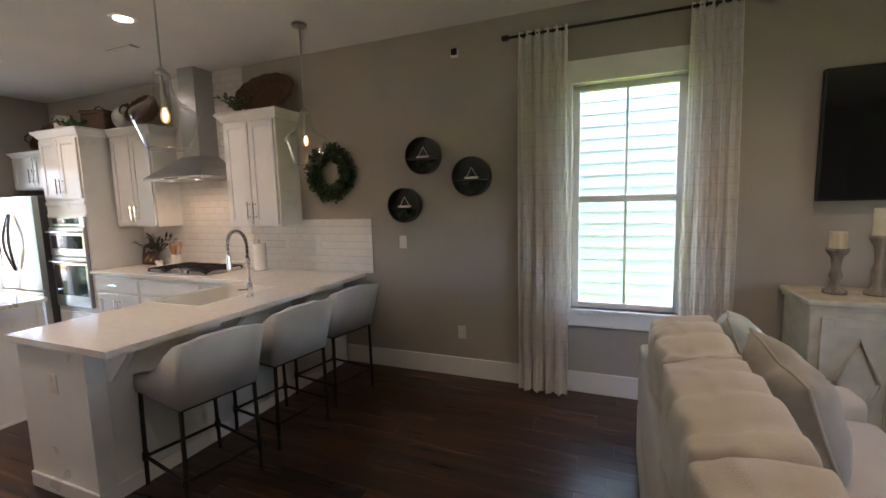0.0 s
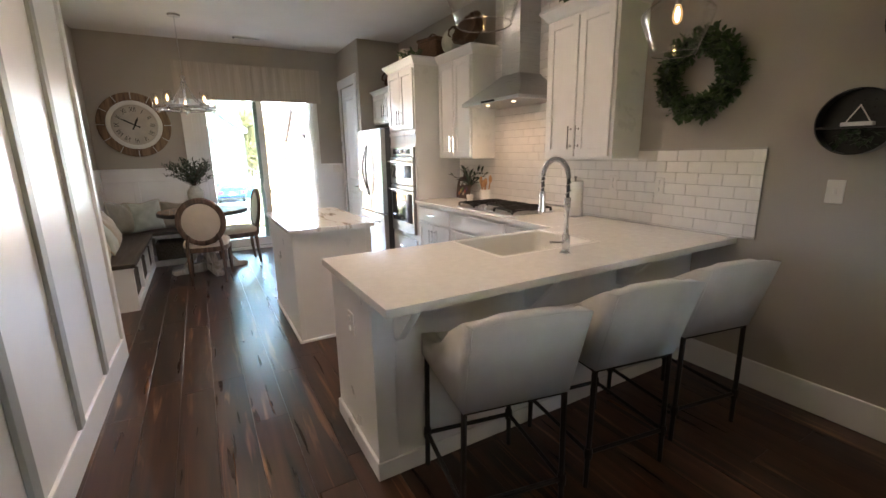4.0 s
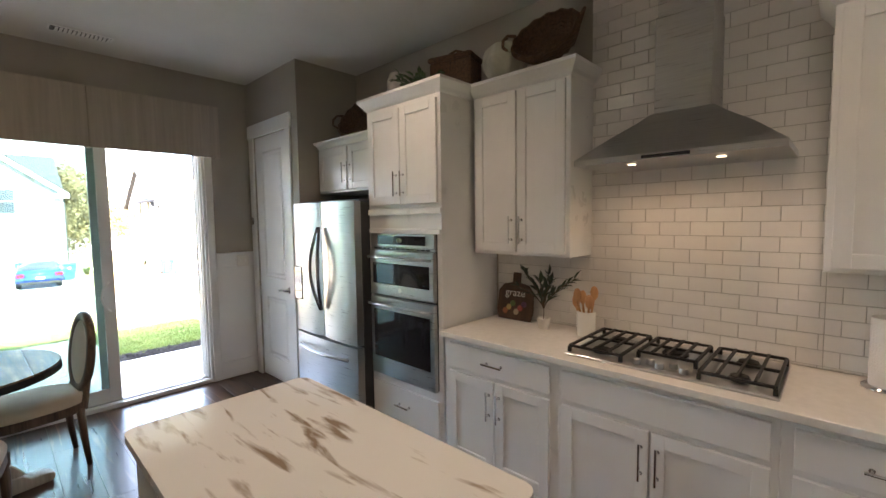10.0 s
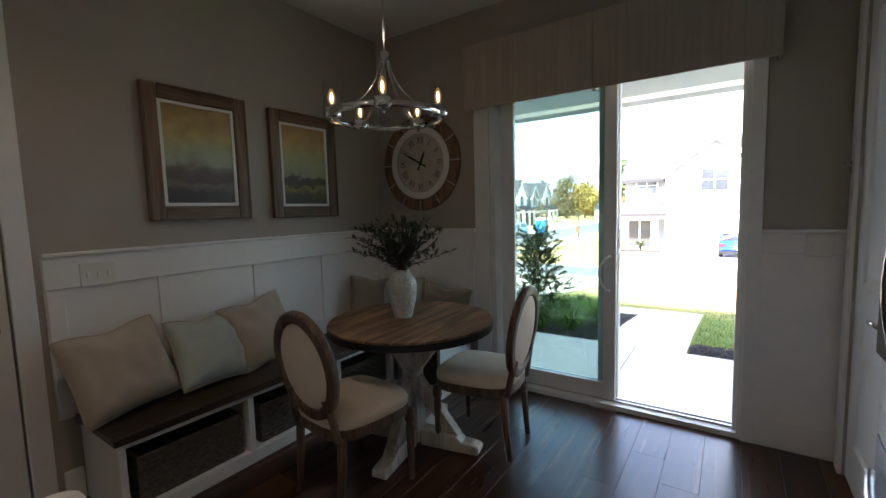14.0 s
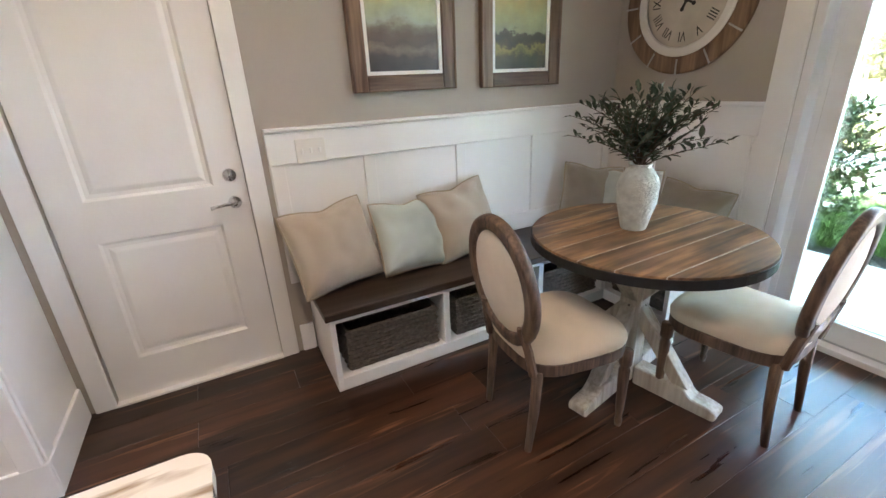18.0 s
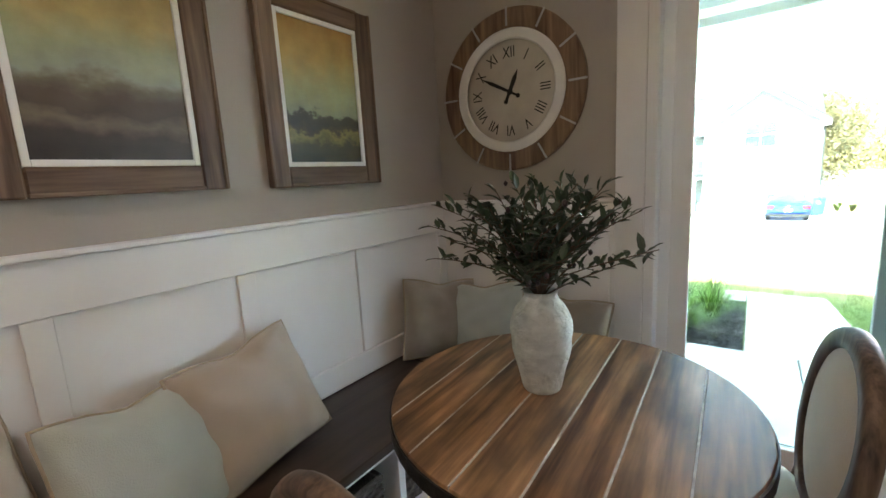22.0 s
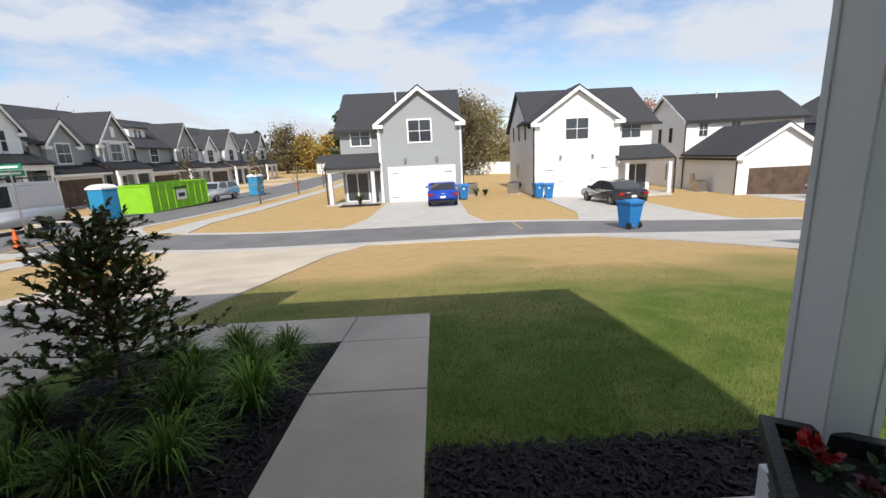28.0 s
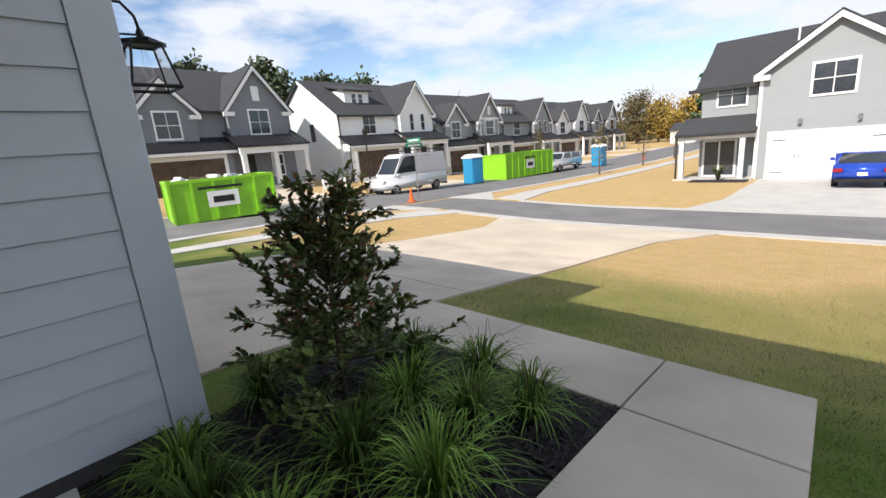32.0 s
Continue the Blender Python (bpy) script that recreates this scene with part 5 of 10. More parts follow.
# table
TC = (-2.775, 4.645)
tb = thing("dining_table", "round farmhouse table, brown plank top on whitewashed trestle", "table", pose(*TC, 0, 0, 0, 2))
R_ = 0.508
edges = [-R_, -0.37, -0.225, -0.08, 0.065, 0.21, 0.355, R_]
for a, b in zip(edges, edges[1:]):
    a2, b2 = a + 0.0026, b - 0.0026
    n = 9
    xs = [a2 + (b2 - a2) * i / n for i in range(n + 1)]
    top = [(x, math.sqrt(max(R_ * R_ - x * x, 0.0004))) for x in xs]
    bm = prism([(x, -y) for x, y in top] + top[::-1], 0.768, 0.80, 0.0016)
    part("plank", bm, M_TABLE, tb)
    if b < R_:
        yb = math.sqrt(R_ * R_ - b * b) - 0.006
        part("joint_fill", box(b - 0.0026, b + 0.0026, -yb, yb, 0.768, 0.7990), M_WHITEWASH, tb, "pale limewashed plank joint")
part("underboard", lathe([(R_ - 0.004, 0.752), (R_ - 0.004, 0.7675)], 40), M_WHITEWASH, tb)
part("rim", lathe([(R_ + 0.001, 0.750), (R_ + 0.006, 0.750), (R_ + 0.006, 0.790), (R_ + 0.001, 0.790)], 56, False), M_BLACK, tb, "dark metal rim band")
TB = Matrix.Rotation(radians(11 - 2), 4, "Z")
UPX = Matrix.Rotation(radians(90), 4, "X")
for k in range(2):
    turn = TB @ Matrix.Rotation(radians(90 * k), 4, "Z")
    half_foot = [(0.06, 0.0), (0.43, 0.0), (0.445, 0.015), (0.445, 0.05), (0.40, 0.062), (0.335, 0.066), (0.295, 0.10), (0.06, 0.105)]
    for s in (0, 180):
        bm = prism(half_foot, -0.045, 0.045, 0.006)
        moved(bm, turn @ Matrix.Rotation(radians(s), 4, "Z") @ UPX)
        part("foot", bm, M_WHITEWASH, tb)
    for s in (-1, 1):
        bm = prism([(s * 0.315, 0.10), (s * 0.235, 0.10), (s * -0.265, 0.735), (s * -0.175, 0.735)][::s], -0.034 + 0.003 * s, 0.034 + 0.003 * s, 0.004)
        moved(bm, turn @ UPX)
        part("leg", bm, M_WHITEWASH, tb)
    bm = box(-0.36, 0.36, -0.045, 0.045, 0.725 - 0.002 * k, 0.750, 0.004)
    moved(bm, turn)
    part("top_batten", bm, M_WHITEWASH, tb)
part("hub", moved(box(-0.052, 0.052, -0.052, 0.052, 0.01, 0.724, 0.006), TB), M_WHITEWASH, tb)
for a in (0, 90, 180, 270):
    part("bolt", moved(lathe([(0.009, 0), (0.009, 0.004), (0.004, 0.007)], 10), TB @ Matrix.Rotation(radians(a), 4, "Z") @ Matrix.Translation((0.052, 0, 0.43)) @ Matrix.Rotation(radians(90), 4, "Y")), M_BLACK, tb, "dark round bolt head")

# oval-back chair
ch = thing("dining_chair", "weathered wood oval-back dining chair with cream linen seat", "chair", pose(0, 0, 0), "chairs round the table")
seat = []
for k in range(28):
    q = 2 * math.pi * k / 28
    cx_, cy_ = math.cos(q), math.sin(q)
    y_ = 0.25 * math.copysign(abs(cy_) ** 0.55, cy_)
    seat.append(((0.243 + 0.10 * (y_ - 0.0) * 0.6) * math.copysign(abs(cx_) ** 0.55, cx_), 0.015 + y_))
seat = seat[::-1]
NS = len(seat)
part("seat_frame", prism(seat, 0.38, 0.44, 0.006), M_CHAIR, ch)
bm = bmesh.new()
rows = []
for f, z in ((1.0, 0.44), (1.015, 0.465), (0.97, 0.488), (0.80, 0.505), (0.4, 0.514)):
    rows.append([bm.verts.new((x * f, 0.02 + (y - 0.02) * f, z)) for x, y in seat])
for a, b in zip(rows, rows[1:]):
    for i in range(NS):
        bm.faces.new((a[(i + 1) % NS], a[i], b[i], b[(i + 1) % NS]))
bm.faces.new(rows[-1][::-1])
bmesh.ops.recalc_face_normals(bm, faces=bm.faces)
part("seat", bm, M_LINEN, ch, "cream linen cushion", True)
tilt = Matrix.Translation((0, -0.228, 0.492)) @ Matrix.Rotation(radians(7), 4, "X")
bm = bmesh.new()
section = [(-0.030, -0.010), (-0.024, -0.021), (-0.010, -0.024), (0.004, -0.019), (0.016, -0.023), (0.028, -0.019), (0.032, -0.006), (0.032, 0.010), (0.024, 0.020), (-0.022, 0.020), (-0.030, 0.010)]
rings = []
for k in range(40):
    q = 2 * math.pi * k / 40
    rings.append([bm.verts.new(((0.222 + o) * math.cos(q), d, 0.248 + (0.245 + o) * math.sin(q))) for o, d in section])
for r0, r1 in zip(rings, rings[1:] + rings[:1]):
    for i in range(len(section)):
        bm.faces.new((r0[i], r0[(i + 1) % len(section)], r1[(i + 1) % len(section)], r1[i]))
bmesh.ops.recalc_face_normals(bm, faces=bm.faces)
moved(bm, tilt)
part("back_frame", bm, M_CHAIR, ch, "", True)
bm = bmesh.new()
for s in (-1, 1):
    c = bm.verts.new((0, s * 0.026, 0.248))
    r1 = [bm.verts.new((0.13 * math.cos(2 * math.pi * k / 32), s * 0.024, 0.248 + 0.15 * math.sin(2 * math.pi * k / 32))) for k in range(32)]
    r2 = [bm.verts.new((0.203 * math.cos(2 * math.pi * k / 32), s * 0.010, 0.248 + 0.226 * math.sin(2 * math.pi * k / 32))) for k in range(32)]
    for k in range(32):
        k1 = (k + 1) % 32
        bm.faces.new((c, r1[k], r1[k1])), bm.faces.new((r1[k], r2[k], r2[k1], r1[k1]))
bmesh.ops.recalc_face_normals(bm, faces=bm.faces)
moved(bm, tilt)
part("backrest", bm, M_LINEN, ch, "cream linen oval panel", True)
for sx in (-1, 1):
    bm = tube([(sx * 0.18, -0.215, 0.39), (sx * 0.17, -0.235, 0.50), (sx * 0.145, -0.255, 0.60)], 0.019, 8)
    part("back_post", bm, M_CHAIR, ch)
    part("front_leg", moved(lathe([(0.014, 0), (0.018, 0.03), (0.013, 0.05), (0.019, 0.10), (0.024, 0.30), (0.018, 0.32), (0.028, 0.335), (0.028, 0.40)], 14), Matrix.Translation((sx * 0.220, 0.222, 0))), M_CHAIR, ch, "", True)
    part("rear_leg", tube([(sx * 0.175, -0.225, 0), (sx * 0.18, -0.205, 0.2), (sx * 0.18, -0.195, 0.40)], 0.022, 10, taper=[0.7, 0.95, 1.1]), M_CHAIR, ch, "", True)
ch.matrix_basis = pose(-2.790, 4.126, 0, 0, 0, -6)
copy_thing(ch, pose(-2.395, 4.895, 0, 0, 0, 96))

# vase with olive branches
vs_ = thing("vase", "ribbed chalky white vase with olive branches on the table", "vase", Matrix.Translation((-2.84, 4.65, 0.80)) @ Matrix.Diagonal((0.9, 0.9, 0.9, 1)))
prof = []
for k in range(46):
    z = 0.325 * k / 45
    r = float(np.interp(z, (0, 0.01, 0.05, 0.10, 0.15, 0.20, 0.235, 0.265, 0.29, 0.31, 0.325), (0.060, 0.066, 0.074, 0.086, 0.096, 0.101, 0.100, 0.093, 0.079, 0.062, 0.053)))
    if 0.10 < z < 0.265:
        r += 0.0034 * math.sin(z * 400)
    prof.append((r, z))
prof += [(0.055, 0.335), (0.058, 0.34), (0.048, 0.34), (0.044, 0.325), (0.06, 0.30)]
part("body", lathe(prof, 36), M_VASE, vs_, "", True)
st = stems_of(38, 0.40, 0.45, 21, z0=0.30, curl=0.7)
st = [[(x * 0.80, y * 0.80, 0.30 + (z - 0.30) * 1.12) for x, y, z in s_] for s_ in st]
st += [[(x * 1.25, y * 1.25, 0.30 + (z - 0.30) * 0.9) for x, y, z in s_] for s_ in stems_of(14, 0.30, 0.30, 27, z0=0.30, curl=1.0)]
for s_ in st:
    part("branch", stems_mesh([s_], 0.0035), M_STEM, vs_)
leaf_part("leaves", leafy(st, 0.056, 1.3, 22, 20, 0.38, 0.24), M_DARKLEAF, vs_)
M_OLIVE = mat("dark_olives", (0.035, 0.022, 0.028), 0.3)
rnd = random.Random(9)
for k in range(26):
    q = rnd.choice(st)[rnd.randrange(3, 7)]
    part("olive", moved(lathe([(0.002, -0.010), (0.007, -0.004), (0.008, 0.002), (0.002, 0.010)], 7), Matrix.Translation((q[0] + rnd.uniform(-0.02, 0.02), q[1] + rnd.uniform(-0.02, 0.02), q[2] - 0.012))), M_OLIVE, vs_, "", True)


# pictures
def painting(name, stops, rough_line, blot):
    """Hazy landscape: bands of paint up the canvas, their edges broken by soft trees. stops: (height, colour)."""
    m = bpy.data.materials.new(name)
    t_, p_ = nodes_of(m)
    L, N = t_.links.new, t_.nodes.new
    co, sp = N("ShaderNodeTexCoord"), N("ShaderNodeSeparateXYZ")
    L(co.outputs["Object"], sp.inputs[0])
    total = None
    for scale_, amount, flat in ((rough_line, 0.16, 1.0), (rough_line * 4.5, 0.05, 1.6), (3.0, 0.10, 0.8)):
        no, mp, ma = N("ShaderNodeTexNoise"), N("ShaderNodeMapping"), N("ShaderNodeMath")
        no.inputs["Scale"].default_value, no.inputs["Detail"].default_value = scale_, 4.0
        mp.inputs["Scale"].default_value = (1, 1, flat)
        ma.operation = "MULTIPLY_ADD"
        ma.inputs[1].default_value, ma.inputs[2].default_value = amount, -amount / 2
        L(co.outputs["Object"], mp.inputs[0]), L(mp.outputs[0], no.inputs["Vector"]), L(no.outputs[0], ma.inputs[0])
        if total is None:
            total = ma
        else:
            ad = N("ShaderNodeMath")
            L(total.outputs[0], ad.inputs[0]), L(ma.outputs[0], ad.inputs[1])
            total = ad
    ad, dv = N("ShaderNodeMath"), N("ShaderNodeMath")
    L(total.outputs[0], ad.inputs[0]), L(sp.outputs["Z"], ad.inputs[1])
    dv.operation = "DIVIDE"
    dv.inputs[1].default_value = 0.60
    L(ad.outputs[0], dv.inputs[0])
    rp = N("ShaderNodeValToRGB")
    e = rp.color_ramp.elements
    e[0].position, e[0].color = 0.0, (*stops[0][1], 1)
    e[1].position, e[1].color = 1.0, (*stops[-1][1], 1)
    for pos, c in stops[1:-1]:
        e.new(pos).color = (*c, 1)
    L(dv.outputs[0], rp.inputs[0])
    bl, mr, vs = N("ShaderNodeTexNoise"), N("ShaderNodeMapRange"), N("ShaderNodeVectorMath")
    bl.inputs["Scale"].default_value, bl.inputs["Detail"].default_value = 9.0, 8.0
    mr.inputs[1].default_value, mr.inputs[2].default_value = 0.3, 0.7
    mr.inputs[3].default_value, mr.inputs[4].default_value = 1 - blot, 1 + blot
    vs.operation = "SCALE"
    L(co.outputs["Object"], bl.inputs["Vector"]), L(bl.outputs[0], mr.inputs[0])
    L(rp.outputs[0], vs.inputs[0]), L(mr.outputs[0], vs.inputs["Scale"])
    L(vs.outputs[0], p_.inputs["Base Color"])
    bp = N("ShaderNodeBump")
    bp.inputs["Strength"].default_value, bp.inputs["Distance"].default_value = 0.3, 0.002
    L(bl.outputs[0], bp.inputs["Height"]), L(bp.outputs[0], p_.inputs["Normal"])
    p_.inputs["Roughness"].default_value = 0.42
    return m


M_PAINT = painting("misty_valley_painting", ((0.0, (0.035, 0.030, 0.026)), (0.10, (0.055, 0.045, 0.036)), (0.17, (0.16, 0.125, 0.085)), (0.22, (0.075, 0.06, 0.045)), (0.31, (0.10, 0.075, 0.055)), (0.37, (0.16, 0.14, 0.10)), (0.42, (0.30, 0.34, 0.27)), (0.55, (0.33, 0.36, 0.22)), (0.72, (0.42, 0.33, 0.13)), (1.0, (0.34, 0.21, 0.07))), 5.0, 0.22)
M_PAINT2 = painting("evening_meadow_painting", ((0.0, (0.030, 0.028, 0.014)), (0.12, (0.06, 0.055, 0.02)), (0.19, (0.24, 0.20, 0.055)), (0.22, (0.06, 0.05, 0.022)), (0.27, (0.035, 0.032, 0.020)), (0.34, (0.055, 0.05, 0.03)), (0.37, (0.26, 0.29, 0.18)), (0.52, (0.34, 0.35, 0.17)), (0.75, (0.42, 0.30, 0.10)), (1.0, (0.36, 0.20, 0.06))), 11.0, 0.18)
for y0, y1, z0, z1 in ((3.69, 4.32, 1.455, 2.255), (4.50, 5.112, 1.447, 2.245)):
    w, h = y1 - y0, z1 - z0
    pc = thing("framed_picture", "hazy landscape painting in a rustic wood frame", "picture", pose(FX, (y0 + y1) / 2, z0, 0, 0, 90), "pictures over the bench")
    f = 0.085
    for a in ((-w / 2, -w / 2 + f, 0, h), (w / 2 - f, w / 2, 0, h), (-w / 2 + f, w / 2 - f, 0, f), (-w / 2 + f, w / 2 - f, h - f, h)):
        fr_ = M_FRAMEWOOD if a[3] - a[2] > 0.3 else M_FRAMEWOOD_X
        part("frame_rail", box(a[0], a[1], -0.035, 0, a[2], a[3], 0.006), fr_, pc)
        lip = (a[0], a[1], a[2], a[2] + 0.014) if a[2] < 0.01 and fr_ == M_FRAMEWOOD_X else (a[0], a[1], a[3] - 0.014, a[3]) if fr_ == M_FRAMEWOOD_X else (a[0], a[0] + 0.014, a[2], a[3]) if a[0] < 0 else (a[1] - 0.014, a[1], a[2], a[3])
        part("outer_lip", box(lip[0], lip[1], -0.043, -0.034, lip[2], lip[3], 0.003), fr_, pc)
    g = f + 0.02
    for a in ((-w / 2 + f, -w / 2 + g, f, h - f), (w / 2 - g, w / 2 - f, f, h - f), (-w / 2 + g, w / 2 - g, f, g), (-w / 2 + g, w / 2 - g, h - g, h - f)):
        part("liner", box(a[0], a[1], -0.026, 0, a[2], a[3], 0.002), M_PLASTIC, pc, "white inner liner")
    c = part("canvas", moved(box(-w / 2 + g, w / 2 - g, -0.016, 0, 0, h - 2 * g), Matrix.Identity(4)), M_PAINT if y0 < 4 else M_PAINT2, pc, "gold and blue-green landscape canvas")
    c.location = (0, 0, g)

# clock
ck2 = thing("wall_clock", "large round wood-rimmed clock with Roman numerals", "clock", pose(-3.445, DY, 1.893, 0, 0, 0))
XR = Matrix.Rotation(radians(90), 4, "X")
part("rim", moved(lathe([(0.315, 0), (0.42, 0), (0.42, 0.025), (0.41, 0.03), (0.325, 0.03), (0.315, 0.025)], 60, False), XR), M_FRAMEWOOD, ck2, "brown wooden rim")
part("ring", moved(lathe([(0.262, 0), (0.318, 0), (0.318, 0.034), (0.305, 0.038), (0.27, 0.038), (0.262, 0.03)], 60, False), XR), M_PLASTIC, ck2, "white inner ring")
M_DIAL = mat("aged_cream_dial", (0.55, 0.50, 0.44), 0.6, vary=0.2, scale=5)
part("dial", moved(lathe([(0.265, 0.0), (0.265, 0.012)], 60), XR), M_DIAL, ck2)
M_INK = mat("black_print", (0.012, 0.011, 0.010), 0.6)
for k, s in enumerate(("XII", "I", "II", "III", "IIII", "V", "VI", "VII", "VIII", "IX", "X", "XI")):
    a = radians(90 - 30 * k)
    tm = text_mesh(s, 0.082, 0.0006)
    tm.transform(Matrix.Translation((0.205 * math.cos(a), -0.0135, 0.205 * math.sin(a))) @ Matrix.Rotation(a - math.pi / 2, 4, "Y").inverted() @ Matrix.Rotation(radians(90), 4, "X") @ Matrix.Diagonal((0.75, 1, 1, 1)) @ Matrix.Translation((0, -0.029, 0)))
    leaf_part("numeral", tm, M_INK, ck2)
    bm = box(0.332, 0.425, -0.033, -0.029, -0.005, 0.005)
    moved(bm, Matrix.Rotation(-(a + radians(0)), 4, "Y"))
    part("metal_strip", bm, M_STEEL, ck2)
for clock_deg, L_, w in ((25.0, 0.12, 0.014), (298.0, 0.20, 0.011)):
    bm = prism([(-w / 2, -0.06), (w / 2, -0.06), (w * 0.9, L_ * 0.6), (0, L_), (-w * 0.9, L_ * 0.6)], 0.015, 0.018)
    add(bm, moved(lathe([(0.012, 0.0145), (0.012, 0.018)], 14), Matrix.Translation((0, -0.055, 0))))
    moved(bm, Matrix.Rotation(radians(clock_deg), 4, "Y") @ XR)
    part("hand_pointer", bm, M_INK, ck2)
part("pin", moved(lathe([(0.016, 0.012), (0.014, 0.022)], 16), XR), M_INK, ck2)

# chandelier
CC = Vector((-2.80, 4.52, 0))
cd = thing("chandelier", "chrome ring chandelier with five glass-shaded bulbs", "chandelier", Matrix.Translation((CC.x, CC.y, 1.95)))
part("canopy", lathe([(0.065, 1.075), (0.065, 1.095), (0.02, 1.099)], 24), M_STEEL, cd)
part("rod", tube([(0, 0, 0.42), (0, 0, 1.09)], 0.006, 8), M_CHROME, cd)
part("hub", lathe([(0.018, 0.36), (0.026, 0.37), (0.026, 0.43), (0.012, 0.44)], 18), M_CHROME, cd, "", True)
part("ring", moved(lathe([(0.322, 0.05), (0.336, 0.05), (0.336, 0.085), (0.322, 0.085)], 48, False), Matrix.Identity(4)), M_CHROME, cd, "", True)
for k in range(5):
    a = radians(20 + 72 * k)
    c, s = math.cos(a), math.sin(a)
    for o in (-0.011, 0.011):
        ox, oy = -s * o, c * o
        arm = [(r * c + ox * min(1, r / 0.12), r * s + oy * min(1, r / 0.12), z) for r, z in ((0.020, 0.40), (0.034, 0.34), (0.060, 0.275), (0.105, 0.205), (0.165, 0.148), (0.24, 0.100), (0.325, 0.064))]
        part("arm", tube(arm, 0.0032, 6), M_CHROME, cd, "", True)
    sh = Matrix.Translation((0.31 * c, 0.31 * s, 0.0))
    part("cup", moved(lathe([(0.012, 0.044), (0.046, 0.050), (0.050, 0.056), (0.050, 0.100), (0.0475, 0.100), (0.0475, 0.060), (0.010, 0.056)], 24), sh), M_CHROME, cd, "", True)
    part("socket", moved(lathe([(0.015, 0.056), (0.015, 0.105), (0.012, 0.118)], 14), sh), M_STEEL, cd)
    shade = part("shade", moved(lathe([(0.0462, 0.062), (0.0462, 0.235)], 28, False), sh), M_SHADEGLASS, cd, "clear glass cylinder shade", True)
    part("rim", tube([(0.31 * c + 0.0462 * math.cos(q), 0.31 * s + 0.0462 * math.sin(q), 0.235) for q in np.linspace(0, 2 * math.pi, 25)[:-1]], 0.0014, 5, True), M_GLASS, shade, "", True)
    bulb = part("bulb", moved(lathe([(0.010, 0.112), (0.019, 0.136), (0.022, 0.155), (0.017, 0.182), (0.007, 0.203), (0.002, 0.207)], 14), sh), M_BULB, cd, "glowing amber glass bulb", True)
    part("filament", moved(lathe([(0.003, 0.125), (0.0085, 0.140), (0.0095, 0.158), (0.006, 0.178), (0.002, 0.186)], 8), sh), M_FILAMENT, bulb, "glowing filament", True)
    part("finial", moved(lathe([(0.004, 0.022), (0.010, 0.030), (0.010, 0.040), (0.005, 0.046)], 12), sh), M_CHROME, cd)

# valances
for x0, x1 in ((-2.925, -1.925), (-1.92, -0.92)):
    va = thing("valance", "oatmeal fabric box valance over the sliding door", "valance", Matrix.Translation(((x0 + x1) / 2, DY, 2.255)), "valances over the sliding door")
    w = x1 - x0
    n = 26
    front = [(-w / 2 + w * i / n, -0.10 - 0.003 * math.sin(i * 1.9)) for i in range(n + 1)]
    part("front", prism([(w / 2, -0.088), (-w / 2, -0.088)] + front, 0, 0.485), M_VALANCE, va)
    part("side", box(-w / 2, -w / 2 + 0.01, -0.088, 0, 0, 0.485), M_VALANCE, va)
    part("side", box(w / 2 - 0.01, w / 2, -0.088, 0, 0, 0.485), M_VALANCE, va)
    part("top", box(-w / 2, w / 2, -0.10, 0, 0.485, 0.495), M_VALANCE, va)

# sliding door
SY = DY + 0.06
sd = tagged(new("sliding_door"), "white-framed sliding glass patio door, slid open", "door", kind="structure")
for a in ((SX0, SX0 + 0.045, DY, DY + 0.25, 0, SZ), (SX1 - 0.022, SX1, DY, DY + 0.25, 0, SZ), (SX0 + 0.045, SX1 - 0.022, DY, DY + 0.25, SZ - 0.045, SZ), (SX0 + 0.045, SX1 - 0.022, DY, DY + 0.19, 0.0, 0.035)):
    part("jamb", box(*a, 0.002), M_TRIM, sd)
for y in (DY + 0.035, DY + 0.095, DY + 0.135, DY + 0.20):
    part("jamb_rib", box(SX1 - 0.042, SX1 - 0.022, y, y + 0.014, 0.035, SZ - 0.045, 0.002), M_TRIM, sd)
    # groove shade painted as a dark strip on the jamb face
    part("jamb_groove", box(SX1 - 0.0235, SX1 - 0.0215, y + 0.014, y + 0.034, 0.035, SZ - 0.045), M_DARKSTEEL, sd, "dark strip painted as the shade in a jamb groove")
for y in (SY + 0.005, SY + 0.055):
    part("track", box(SX0 + 0.045, SX1 - 0.022, y, y + 0.012, 0.035, 0.048), M_STEEL, sd)


def glass_panel(name, x0, x1, y, glass_m):
    s, b = 0.085, 0.12
    d = part(name, box(x0, x0 + s, y, y + 0.035, 0.045, SZ - 0.05, 0.003), M_TRIM, sd)
    part("stile", box(x1 - s, x1, y, y + 0.035, 0.045, SZ - 0.05, 0.003), M_TRIM, d)
    part("rail", box(x0 + s, x1 - s, y, y + 0.035, 0.045, 0.045 + b, 0.003), M_TRIM, d)
    part("rail", box(x0 + s, x1 - s, y, y + 0.035, SZ - 0.05 - s, SZ - 0.05, 0.003), M_TRIM, d)
    g = part("pane", box(x0 + s, x1 - s, y + 0.014, y + 0.020, 0.045 + b, SZ - 0.05 - s), glass_m, d, "green-tinted door glass")
    g.visible_shadow = False
    return d


